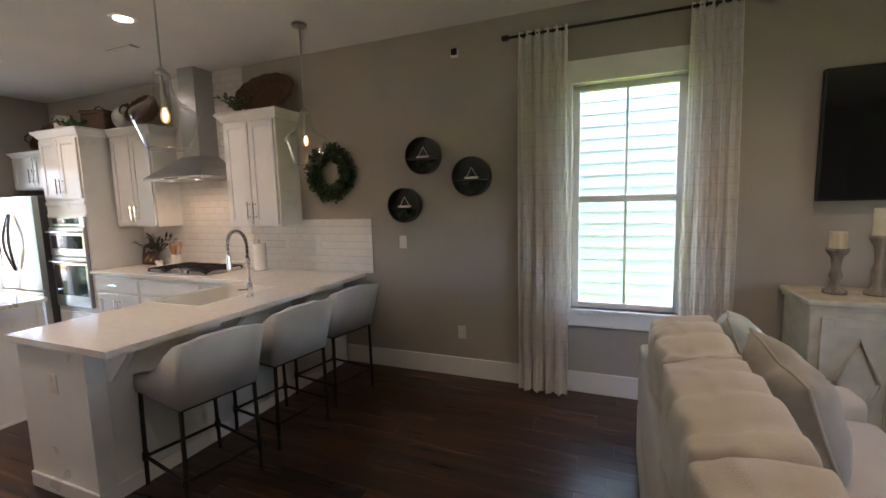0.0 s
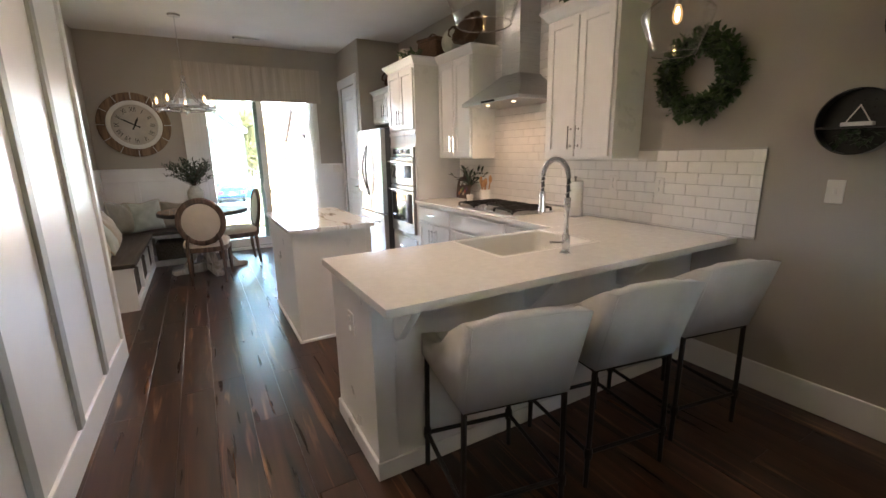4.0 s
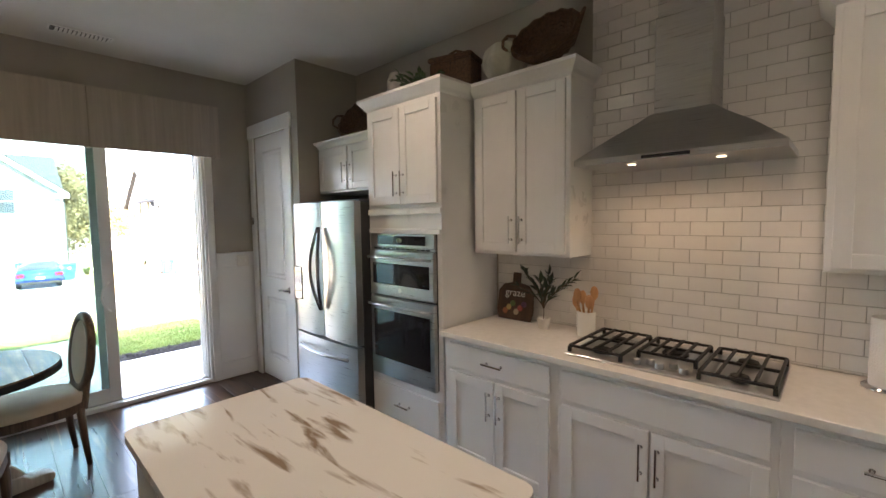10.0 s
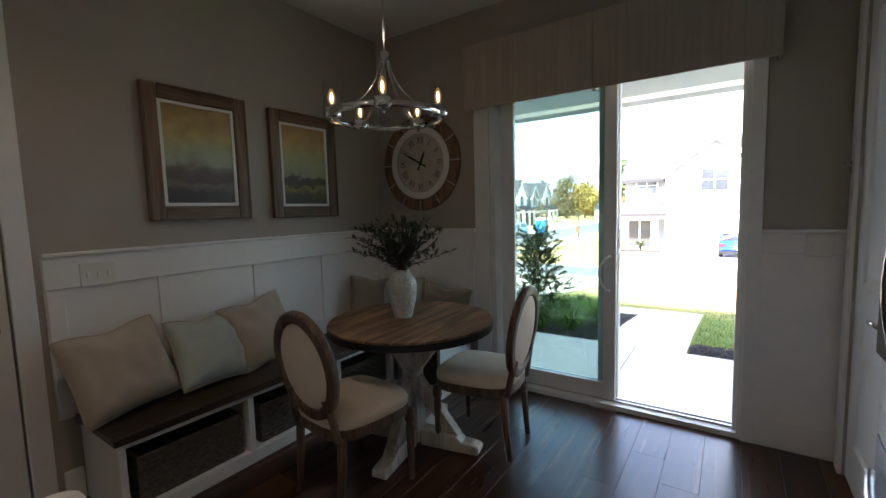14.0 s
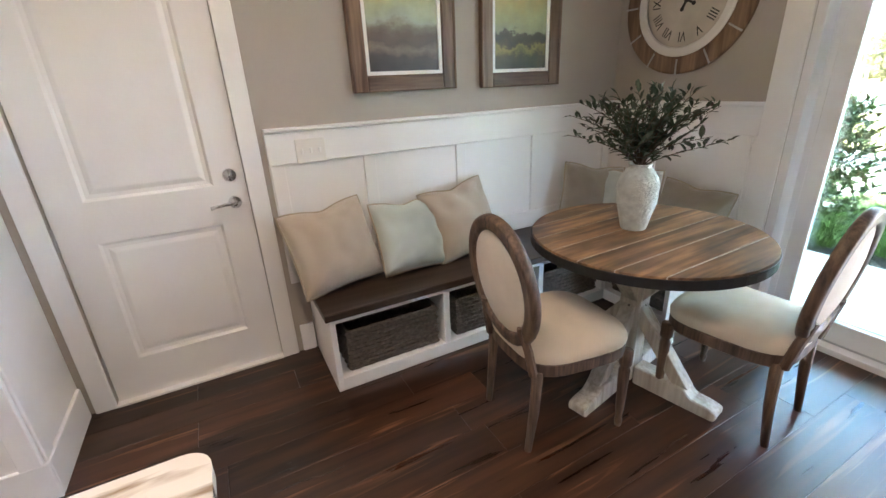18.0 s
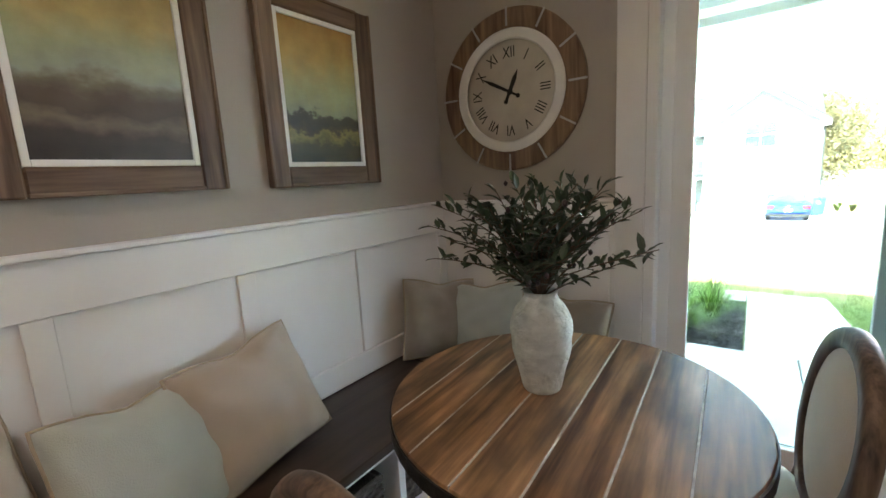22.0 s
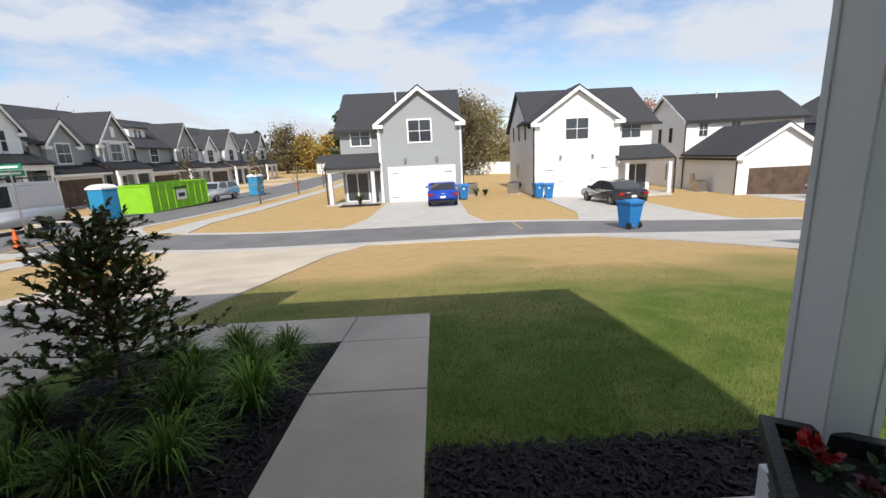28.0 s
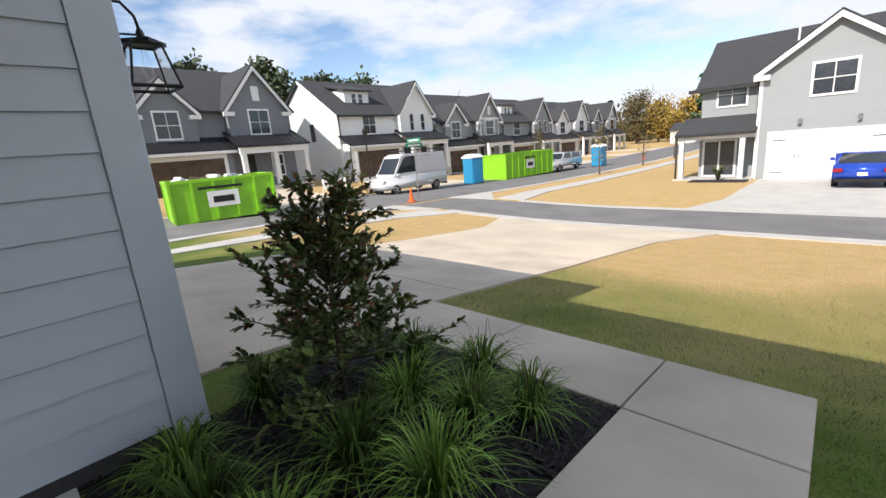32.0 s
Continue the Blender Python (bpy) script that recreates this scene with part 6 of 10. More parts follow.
glass_panel("fixed_panel", -2.715, -1.845, SY + 0.052, M_WINGLASS)
sp_ = glass_panel("sliding_panel", -2.66, -1.795, SY + 0.004, M_TINT)
hx = -1.838
part("door_handle", tube([(hx, SY + 0.004, 0.86), (hx - 0.02, SY - 0.04, 0.87), (hx - 0.05, SY - 0.045, 0.92), (hx - 0.062, SY - 0.045, 0.985), (hx - 0.05, SY - 0.045, 1.05), (hx - 0.02, SY - 0.04, 1.10), (hx, SY + 0.004, 1.11)], 0.009, 8), M_PLASTIC, sp_, "white D-shaped pull", True)
lk = part("lock_stile", box(-1.838, -1.79, SY + 0.062, SY + 0.128, 0.045, SZ - 0.05, 0.003), M_TRIM, sd, "white leading stile with mortise lock")
part("stile_groove", box(-1.7935, -1.7885, SY + 0.071, SY + 0.076, 0.05, SZ - 0.06), M_PLATE, lk)
slot = prism([(0.0125 * math.cos(q), 0.058 * (1 if math.sin(q) > 0 else -1) + 0.0125 * math.sin(q)) for q in [2 * math.pi * (k + 0.5) / 20 for k in range(20)]], 0, 0.003)
moved(slot, Matrix.Translation((-1.791, SY + 0.098, 1.225)) @ Matrix(((0, 0, 1, 0), (1, 0, 0, 0), (0, 1, 0, 0), (0, 0, 0, 1))))
part("latch", slot, M_BLACK, lk, "black recessed latch slot")
for k in range(7):
    part("label_line", box(-1.791, -1.7885, SY + 0.086, SY + 0.114 - 0.004 * (k % 3), 1.125 - 0.011 * k, 1.130 - 0.011 * k), M_GREYPRINT, lk)
part("label_block", box(-1.791, -1.7885, SY + 0.086, SY + 0.100, 1.045 - 0.03, 1.05), M_GREYPRINT, lk)
# thin dark strip laid on the panel's leading edge
part("edge_groove", box(-1.7955, -1.7935, SY + 0.016, SY + 0.022, 0.05, SZ - 0.06), M_DARKSTEEL, sp_)
strike = part("strike_plate", box(SX1 - 0.0445, SX1 - 0.0425, DY + 0.098, DY + 0.118, 1.13, 1.30, 0.001), M_CHROME, sd, "chrome strike plate on the jamb")
for z in (1.155, 1.275):
    part("screw", moved(lathe([(0.005, 0), (0.004, 0.002)], 10), Matrix.Translation((SX1 - 0.0445, DY + 0.108, z)) @ Matrix.Rotation(radians(-90), 4, "Y")), M_STEEL, strike)
for x0, x1 in ((SX0 - 0.13, SX0), (SX1, SX1 + 0.07)):
    setting("door_casing", box(x0, x1, DY - 0.02, DY, 0, SZ, 0.003), M_TRIM, "white casing of the sliding door", "trim")
setting("door_casing", box(SX0 - 0.13, SX1 + 0.07, DY - 0.022, DY, SZ, SZ + 0.12, 0.003), M_TRIM, "white head casing of the sliding door", "trim")

# ceiling fittings
for dx, dy in DOWNLIGHTS:
    dl = thing("downlight", "round white recessed ceiling light, lit", "ceiling light", Matrix.Translation((dx, dy, CZ)), "recessed ceiling lights")
    part("trim_ring", lathe([(0.062, -0.006), (0.09, -0.004), (0.092, 0.0), (0.062, 0.0)], 32, False), M_PLASTIC, dl)
    part("lens", lathe([(0.062, -0.003), (0.062, -0.001)], 32), M_DOWN, dl, "glowing lens")
for vx, vy, rz in ((-1.967, 5.297, 0), (-0.80, 1.66, 90)):
    vt = thing("ceiling_vent", "white slatted ceiling air vent", "vent", pose(vx, vy, CZ, 0, 0, rz))
    part("frame", box(-0.19, 0.19, -0.055, 0.055, -0.006, 0, 0.002), M_PLASTIC, vt)
    for k in range(14):
        part("slat", moved(box(-0.009, 0.009, -0.04, 0.04, -0.0105, -0.0062), Matrix.Translation((-0.164 + 0.0252 * k, 0, 0))), M_DARKSTEEL if k in (0,) else M_PLASTIC, vt)
    # shade between the slats painted as one black sheet
    part("slot", box(-0.175, 0.175, -0.042, 0.042, -0.0072, -0.0061), M_BLACK, vt, "black sheet painted as the shaded gap behind slats")
sm = thing("smoke_detector", "small white ceiling sprinkler cap", "detector", Matrix.Translation((-1.88, 3.14, CZ)))
part("disc", lathe([(0.02, -0.03), (0.04, -0.01), (0.045, 0)], 24), M_PLASTIC, sm)
# ---- living side ----
M_STOOLCLOTH = mat("light_grey_stool_cloth", (0.52, 0.50, 0.47), 0.9, vary=0.06, scale=9, bump=0.3, bump_scale=280, sheen=0.2)
M_IRON = mat("dark_bronze_iron", (0.035, 0.031, 0.028), 0.45, 0.6, vary=0.25, scale=14, bump=0.15)
M_CURTAIN = mat("cream_curtain_cloth", (0.90, 0.88, 0.85), 0.95, vary=0.07, scale=6, bump=0.3, bump_scale=220)
ct_, cp_ = nodes_of(M_CURTAIN)
c_tr, c_mx = ct_.nodes.new("ShaderNodeBsdfTranslucent"), ct_.nodes.new("ShaderNodeMixShader")
c_tr.inputs[0].default_value, c_mx.inputs[0].default_value = (0.94, 0.93, 0.91, 1), 0.5
ct_.links.new(cp_.outputs[0], c_mx.inputs[1]), ct_.links.new(c_tr.outputs[0], c_mx.inputs[2])
ct_.links.new(c_mx.outputs[0], ct_.nodes["Material Output"].inputs[0])
# faint woven lines across the cloth
c_co, c_sp, c_mu, c_fr, c_gt, c_ml = [ct_.nodes.new(n_) for n_ in ("ShaderNodeTexCoord", "ShaderNodeSeparateXYZ", "ShaderNodeMath", "ShaderNodeMath", "ShaderNodeMath", "ShaderNodeMixRGB")]
c_mu.operation, c_mu.inputs[1].default_value, c_fr.operation = "MULTIPLY", 9.0, "FRACT"
c_gt.operation, c_gt.inputs[1].default_value = "GREATER_THAN", 0.95
c_ml.inputs[1].default_value, c_ml.inputs[2].default_value = (0.90, 0.88, 0.85, 1), (0.68, 0.65, 0.61, 1)
ct_.links.new(c_co.outputs["Object"], c_sp.inputs[0]), ct_.links.new(c_sp.outputs["Z"], c_mu.inputs[0]), ct_.links.new(c_mu.outputs[0], c_fr.inputs[0])
c_mu2, c_fr2, c_gt2, c_mx2 = [ct_.nodes.new("ShaderNodeMath") for _ in range(4)]
c_mu2.operation, c_mu2.inputs[1].default_value, c_fr2.operation = "MULTIPLY", 11.0, "FRACT"
c_gt2.operation, c_gt2.inputs[1].default_value, c_mx2.operation = "GREATER_THAN", 0.95, "MAXIMUM"
ct_.links.new(c_sp.outputs["Y"], c_mu2.inputs[0]), ct_.links.new(c_mu2.outputs[0], c_fr2.inputs[0]), ct_.links.new(c_fr2.outputs[0], c_gt2.inputs[0])
ct_.links.new(c_gt.outputs[0], c_mx2.inputs[0]), ct_.links.new(c_gt2.outputs[0], c_mx2.inputs[1])
ct_.links.new(c_fr.outputs[0], c_gt.inputs[0]), ct_.links.new(c_mx2.outputs[0], c_ml.inputs[0]), ct_.links.new(c_ml.outputs[0], cp_.inputs["Base Color"])
M_SOFA = mat("cream_sofa_cloth", (0.52, 0.46, 0.39), 0.95, vary=0.07, scale=7, bump=0.4, bump_scale=240, sheen=0.2)
M_CANDLE = mat("ivory_wax", (0.62, 0.54, 0.40), 0.5, vary=0.06)
M_OLDWOOD = wood("grey_turned_wood", (0.11, 0.095, 0.08), (0.30, 0.26, 0.22), 0.7, "z", 1.2, 0.1, 0.3)
M_CREAMPAINT = mat("distressed_cream_paint", (0.56, 0.50, 0.38), 0.55, vary=0.22, scale=7, bump=0.15, bump_scale=50)
M_GALV = mat("galvanised_dark_metal", (0.055, 0.058, 0.055), 0.38, 0.8, vary=0.4, scale=6)

so = thing("bar_stool", "grey upholstered counter stool with dark iron legs", "stool", pose(0, 0, 0), "stools at the peninsula")
part("seat", box(-0.205, 0.205, -0.20, 0.31, 0.57, 0.66, 0.025, None, 3), M_STOOLCLOTH, so, "", True)
bm = bmesh.new()
half = [(-0.222, 0.30, -0.222, 0.30, 0.665), (-0.222, 0.16, -0.222, 0.16, 0.675), (-0.222, 0.04, -0.224, 0.02, 0.74), (-0.222, -0.06, -0.226, -0.10, 0.84), (-0.220, -0.14, -0.226, -0.22, 0.915), (-0.216, -0.20, -0.222, -0.305, 0.925), (-0.10, -0.20, -0.10, -0.312, 0.94)]
arc_ = half + [(-x0, y0, -x1, y1, z) for x0, y0, x1, y1, z in half[::-1]]
lo_o, hi_o, hi_i, lo_i = [], [], [], []
for k, (x0, y0, x1, y1, z) in enumerate(arc_):
    sx = -1 if k < 7 else 1
    rear = k in (5, 6, 7, 8)
    lo_o.append(bm.verts.new((x0, y0, 0.565))), hi_o.append(bm.verts.new((x1, y1, z)))
    hi_i.append(bm.verts.new((x1 if k in (6, 7) else x1 - sx * 0.066, y1 + (0.080 if rear else 0), z - 0.004)))
    lo_i.append(bm.verts.new((x0 if k in (6, 7) else x0 - sx * 0.066, y0 + (0.080 if rear else 0), 0.60)))
for i in range(len(arc_) - 1):
    for a, b in ((lo_o, hi_o), (hi_o, hi_i), (hi_i, lo_i), (lo_i, lo_o)):
        bm.faces.new((a[i], a[i + 1], b[i + 1], b[i]))
for i in (0, len(arc_) - 1):
    bm.faces.new((lo_o[i], hi_o[i], hi_i[i], lo_i[i]))
bmesh.ops.recalc_face_normals(bm, faces=bm.faces)
bmesh.ops.bevel(bm, geom=[e for e in bm.edges if e.calc_face_angle(0) > 0.45], offset=0.024, segments=4, clamp_overlap=True, affect="EDGES")
part("backrest", bm, M_STOOLCLOTH, so, "wrap-around upholstered back", True)
for sx in (-1, 1):
    for y, nm in ((-0.185, "rear_leg"), (0.275, "front_leg")):
        part(nm, tube([(sx * 0.215, y, 0), (sx * 0.205, y, 0.56)], 0.012, 8), M_IRON, so)
        part("joint", moved(lathe([(0.017, -0.025), (0.019, 0), (0.017, 0.025)], 10), Matrix.Translation((sx * 0.212, y, 0.17))), M_IRON, so)
    part("side_bar", tube([(sx * 0.212, -0.185, 0.17), (sx * 0.212, 0.275, 0.17)], 0.010, 8), M_IRON, so)
for y in (-0.185, 0.275):
    part("foot_bar", tube([(-0.212, y, 0.17), (0.212, y, 0.17)], 0.010, 8), M_IRON, so)
part("seat_rim", box(-0.212, 0.212, -0.192, 0.288, 0.552, 0.567, 0.003), M_IRON, so)
so.matrix_basis = pose(-1.833, -0.333, 0, 0, 0, -11)
copy_thing(so, pose(-1.213, -0.354, 0, 0, 0, -9))
copy_thing(so, pose(-0.598, -0.360, 0, 0, 0, -10))

# pendants
for px, py in ((-1.75, -0.13), (-0.55, -0.13)):
    pe = thing("pendant_light", "clear glass bell pendant on a slim rod", "pendant light", Matrix.Translation((px, py, 1.93)), "pendants over the peninsula")
    part("canopy", lathe([(0.06, 1.09), (0.06, 1.11), (0.03, 1.12)], 24), M_STEEL, pe)
    part("rod", tube([(0, 0, 0.44), (0, 0, 1.1)], 0.005, 8), M_STEEL, pe)
    part("cap", lathe([(0.032, 0.41), (0.034, 0.425), (0.012, 0.45)], 20), M_STEEL, pe)
    pr = [(0.104, 0.004), (0.106, 0.0), (0.112, 0.012), (0.130, 0.065), (0.150, 0.12), (0.166, 0.165), (0.171, 0.185), (0.168, 0.203), (0.152, 0.220), (0.112, 0.247), (0.080, 0.272), (0.060, 0.302), (0.048, 0.345), (0.043, 0.39), (0.041, 0.428)]
    shade = part("shade", lathe(pr, 40, False), M_SHADEGLASS, pe, "clear blown glass bell", True)
    part("rim", tube([(0.106 * math.cos(q), 0.106 * math.sin(q), 0.002) for q in np.linspace(0, 2 * math.pi, 41)[:-1]], 0.0022, 5, True), M_GLASS, shade, "", True)
    part("socket", lathe([(0.014, 0.235), (0.016, 0.24), (0.016, 0.30), (0.006, 0.42)], 14), M_STEEL, pe)
    bulb = part("bulb", lathe([(0.010, 0.240), (0.020, 0.215), (0.026, 0.190), (0.022, 0.162), (0.012, 0.148), (0.003, 0.144)], 16), M_BULB, pe, "glowing amber glass bulb", True)
    part("filament", lathe([(0.003, 0.228), (0.010, 0.212), (0.013, 0.190), (0.009, 0.166), (0.003, 0.156)], 8), M_FILAMENT, bulb, "glowing filament", True)

# window
wd = tagged(new("window_1"), "tall white double-hung window with four panes", "window", kind="structure")
wx = WX + 0.06
part("sill", box(WX - 0.03, WX + T, WY0 - 0.02, WY1 + 0.02, WZ0 - 0.03, WZ0, 0.003), M_TRIM, wd)
for z0, z1, x in ((WZ0, (WZ0 + WZ1) / 2 + 0.02, wx), ((WZ0 + WZ1) / 2 - 0.02, WZ1, wx + 0.035)):
    s = part("sash", box(x, x + 0.03, WY0, WY0 + 0.05, z0, z1, 0.002), M_TRIM, wd)
    part("stile", box(x, x + 0.03, WY1 - 0.05, WY1, z0, z1, 0.002), M_TRIM, s)
    part("rail", box(x, x + 0.03, WY0 + 0.05, WY1 - 0.05, z0, z0 + 0.045, 0.002), M_TRIM, s)
    part("rail", box(x, x + 0.03, WY0 + 0.05, WY1 - 0.05, z1 - 0.045, z1, 0.002), M_TRIM, s)
    ym = (WY0 + WY1) / 2
    part("glazing_bar", box(x + 0.004, x + 0.026, ym - 0.009, ym + 0.009, z0 + 0.045, z1 - 0.045, 0.001), M_TRIM, s)
    for ya, yb in ((WY0 + 0.05, ym - 0.009), (ym + 0.009, WY1 - 0.05)):
        g = part("pane", box(x + 0.012, x + 0.017, ya, yb, z0 + 0.045, z1 - 0.045), M_WINGLASS, s, "clear window pane")
        g.visible_shadow = False
for a in ((WY0 - 0.09, WY0, WZ0, WZ1), (WY1, WY1 + 0.09, WZ0, WZ1), (WY0 - 0.10, WY1 + 0.10, WZ1, WZ1 + 0.17)):
    part("casing", box(WX - 0.018, WX, a[0], a[1], a[2], a[3], 0.003), M_TRIM, wd)
part("apron", box(WX - 0.016, WX, WY0 - 0.09, WY1 + 0.09, WZ0 - 0.14, WZ0 - 0.03, 0.003), M_TRIM, wd)

# curtains
RX = WX - 0.10
rod = thing("curtain_rod", "dark bronze curtain rod with finials", "curtain rod", Matrix.Translation((RX, -2.5, 2.845)))
part("rod", tube([(0, -0.92, 0), (0, 0.78, 0)], 0.011, 10), M_IRON, rod)
for y in (-0.95, 0.80):
    part("finial", moved(lathe([(0.011, -0.03), (0.022, -0.02), (0.022, 0.02), (0.011, 0.03)], 12), Matrix.Translation((0, y, 0)) @ Matrix.Rotation(radians(90), 4, "X")), M_IRON, rod)
for y in (-0.62, 0.66):
    part("bracket", tube([(0, y, -0.012), (0.05, y, -0.02), (0.10, y, -0.02)], 0.008, 8), M_IRON, rod)


def curtain(yc, w, seed):
    c = thing("curtain", "cream curtain panel with faint woven lines", "curtain", Matrix.Translation((RX, yc, 0)), "curtains at the window")
    bm = bmesh.new()
    n, rows_ = 60, 14
    rnd_ = random.Random(seed)
    ph = rnd_.random() * 6
    g = []
    for r in range(rows_ + 1):
        f = r / rows_
        z = 2.87 - 2.86 * f
        spread = 1 + 0.12 * math.sin(f * 2.2)
        row = []
        for s in (0, 1):
            for i in range(n + 1):
                u = i / n - 0.5
                d = 0.024 * math.sin(u * 30 + ph + 0.6 * math.sin(f * 3 + u * 4)) * (0.75 + 0.35 * f) + 0.012 * math.sin(u * 71 + f * 4)
                row.append(bm.verts.new((d + (0.004 if s else 0) - 0.03 * (f > 0.97), u * w * spread, z)))
        g.append(row)
    m_ = n + 1
    for a, b in zip(g, g[1:]):
        for i in range(n):
            bm.faces.new((a[i], a[i + 1], b[i + 1], b[i]))
            bm.faces.new((a[m_ + i + 1], a[m_ + i], b[m_ + i], b[m_ + i + 1]))
        bm.faces.new((a[0], b[0], b[m_], a[m_])), bm.faces.new((a[n], a[m_ + n], b[m_ + n], b[n]))
    part("cloth", bm, M_CURTAIN, c, "", True)
    for k in range(5):
        part("ring", tube([(0.017 * math.cos(a_), -w / 2 + w * (k + 0.5) / 5, 2.845 + 0.017 * math.sin(a_)) for a_ in [2 * math.pi * j / 12 for j in range(12)]], 0.003, 5, True), M_IRON, c)


curtain(-1.99, 0.36, 4)
curtain(-3.12, 0.30, 7)

# wreath and tin wall discs
wr = thing("wreath", "round green boxwood wreath on the kitchen wall", "wreath", pose(WX - 0.05, 0.05, 1.89))
rnd = random.Random(17)
st = []
for k in range(420):
    a, b = 2 * math.pi * k / 420, rnd.uniform(0, 2 * math.pi)
    e = Vector((-math.sin(b), math.cos(b) * math.cos(a), math.cos(b) * math.sin(a)))
    q = Vector((-0.01, 0.198 * math.cos(a), 0.198 * math.sin(a))) + e * 0.03
    d = (e + Vector((0, -math.sin(a), math.cos(a))) * rnd.uniform(-0.9, 0.9)).normalized() * rnd.uniform(0.035, 0.065)
    if (q + d).x > 0.045:
        d.x = -abs(d.x) * 0.3
    st.append([q, q + d * 0.5, q + d])
part("ring", tube([(-0.01, 0.198 * math.cos(2 * math.pi * k / 40), 0.198 * math.sin(2 * math.pi * k / 40)) for k in range(40)], 0.04, 7, True), M_DARKLEAF, wr)
leaf_part("leaves", leafy(st, 0.034, 1.1, 18, 9, 0.62, 0.0), M_LEAF, wr)
for y, z, r in ((-0.94, 1.995, 0.16), (-1.385, 1.795, 0.165), (-0.74, 1.565, 0.155)):
    dd = thing("wall_planter", "round dark metal wall shelf with small greenery", "wall decoration", pose(WX, y, z, 0, 0, -90), "round metal wall shelves")
    XR2 = Matrix.Rotation(radians(90), 4, "X")
    part("back_plate", moved(lathe([(r, 0), (r, 0.006)], 40), XR2), M_GALV, dd)
    part("rim", moved(lathe([(r - 0.005, 0.004), (r, 0.004), (r, 0.085), (r - 0.005, 0.085)], 40, False), XR2), M_GALV, dd)
    part("shelf", box(-r * 0.96, r * 0.96, -0.08, -0.006, -0.03, -0.02), M_GALV, dd)
    tri_ = [(-0.055, 0, 0.0), (0.055, 0, 0.0), (0, 0, 0.095)]
    part("ornament", moved(tube([(x, -0.045, z_ - 0.018) for x, _, z_ in tri_], 0.006, 6, True), Matrix.Identity(4)), M_PORCELAIN, dd, "white wire house ornament")
    part("ornament_base", box(-0.06, 0.06, -0.065, -0.025, -0.02, 0.0, 0.003), M_PORCELAIN, dd)
    for gx, gz_ in ((gx_, gz0) for gx_ in (-0.11, -0.075, -0.04, 0.0, 0.04, 0.075, 0.11) for gz0 in (0.03, 0.065, 0.10, -0.065, -0.1)):
        if gx * gx + gz_ * gz_ < (r - 0.03) ** 2:
            part("punched_hole", moved(lathe([(0.0045, 0), (0.0045, 0.0012)], 8), Matrix.Translation((gx, -0.0058, gz_)) @ Matrix.Rotation(radians(90), 4, "X")), M_BLACK, dd)
    sg = [[(rnd.uniform(-0.07, 0.07), -0.045, -0.02), (rnd.uniform(-0.09, 0.09), -0.06, -0.06), (rnd.uniform(-0.10, 0.10), -0.07, -0.11)] for _ in range(9)]
    leaf_part("trailing_leaves", leafy(sg, 0.035, 1.0, int(y * -100), 9, 0.5, 0.0), M_DARKLEAF, dd)
mc_ = thing("wall_camera", "small black and white wall camera", "camera", pose(WX, -1.245, 2.825, 0, 0, -90))
part("housing", box(-0.035, 0.035, -0.04, 0, -0.035, 0.035, 0.012, None, 2), M_PLASTIC, mc_)
part("lens_face", box(-0.024, 0.030, -0.048, -0.039, -0.022, 0.030, 0.006, None, 2), M_BLACKGLASS, mc_)

# television
tv = thing("television", "large black flat television on the wall", "television", pose(WX - 0.06, -4.42, 1.53, 0, 0, -90))
part("frame", box(-0.70, 0.70, -0.02, 0.02, 0, 0.82, 0.004), M_BLACK, tv)
part("screen", box(-0.69, 0.69, -0.022, -0.019, 0.012, 0.808), M_BLACKGLASS, tv)
part("mount", box(-0.2, 0.2, 0.02, 0.06, 0.25, 0.55), M_BLACK, tv)
# media cabinet
mcab = thing("media_cabinet", "distressed cream cabinet with diamond-panel doors", "cabinet", pose(-0.40, -4.40, 0, 0, 0, -90))
part("body", box(-0.80, 0.80, 0.0, 0.42, 0.06, 0.93, 0.004), M_CREAMPAINT, mcab)
part("top", box(-0.83, 0.83, -0.03, 0.44, 0.93, 0.967, 0.008), M_CREAMPAINT, mcab)
part("cornice", box(-0.815, 0.815, -0.015, 0.43, 0.905, 0.93, 0.004), M_CREAMPAINT, mcab)
part("plinth", box(-0.82, 0.82, -0.02, 0.43, 0.0, 0.09, 0.004), M_CREAMPAINT, mcab)
for x in (-0.57, -0.19, 0.19, 0.57):
    d = shaker("door", 0.36, 0.74, M_CREAMPAINT, mcab, 0.05)
    d.location = (x, 0, 0.12)
    part("diamond", tube([(0, -0.016, 0.12), (0.10, -0.016, 0.37), (0, -0.016, 0.62), (-0.10, -0.016, 0.37)], 0.012, 4, True), M_CREAMPAINT, d, "raised diamond moulding")
    part("knob", moved(lathe([(0.006, 0), (0.012, 0.02), (0.004, 0.028)], 12), Matrix.Translation((0.15 if x < 0 and x > -0.3 or x > 0.3 else -0.15, -0.02, 0.38)) @ Matrix.Rotation(radians(90), 4, "X")), M_IRON, d)
for y, h, cl in ((-3.78, 0.28, 0.10), (-3.98, 0.36, 0.16)):
    cs = thing("candle_holder", "turned grey wood candlestick with ivory pillar candle", "candle", Matrix.Translation((-0.20, y, 0.967)), "candlesticks on the cabinet")
    part("stick", lathe([(0.06, 0), (0.06, 0.02), (0.03, 0.04), (0.022, 0.08), (0.035, h * 0.4), (0.022, h * 0.55), (0.03, h * 0.8), (0.055, h - 0.02), (0.058, h)], 24), M_OLDWOOD, cs, "", True)
    part("candle", lathe([(0.042, h), (0.042, h + cl), (0.03, h + cl - 0.003)], 24), M_CANDLE, cs)
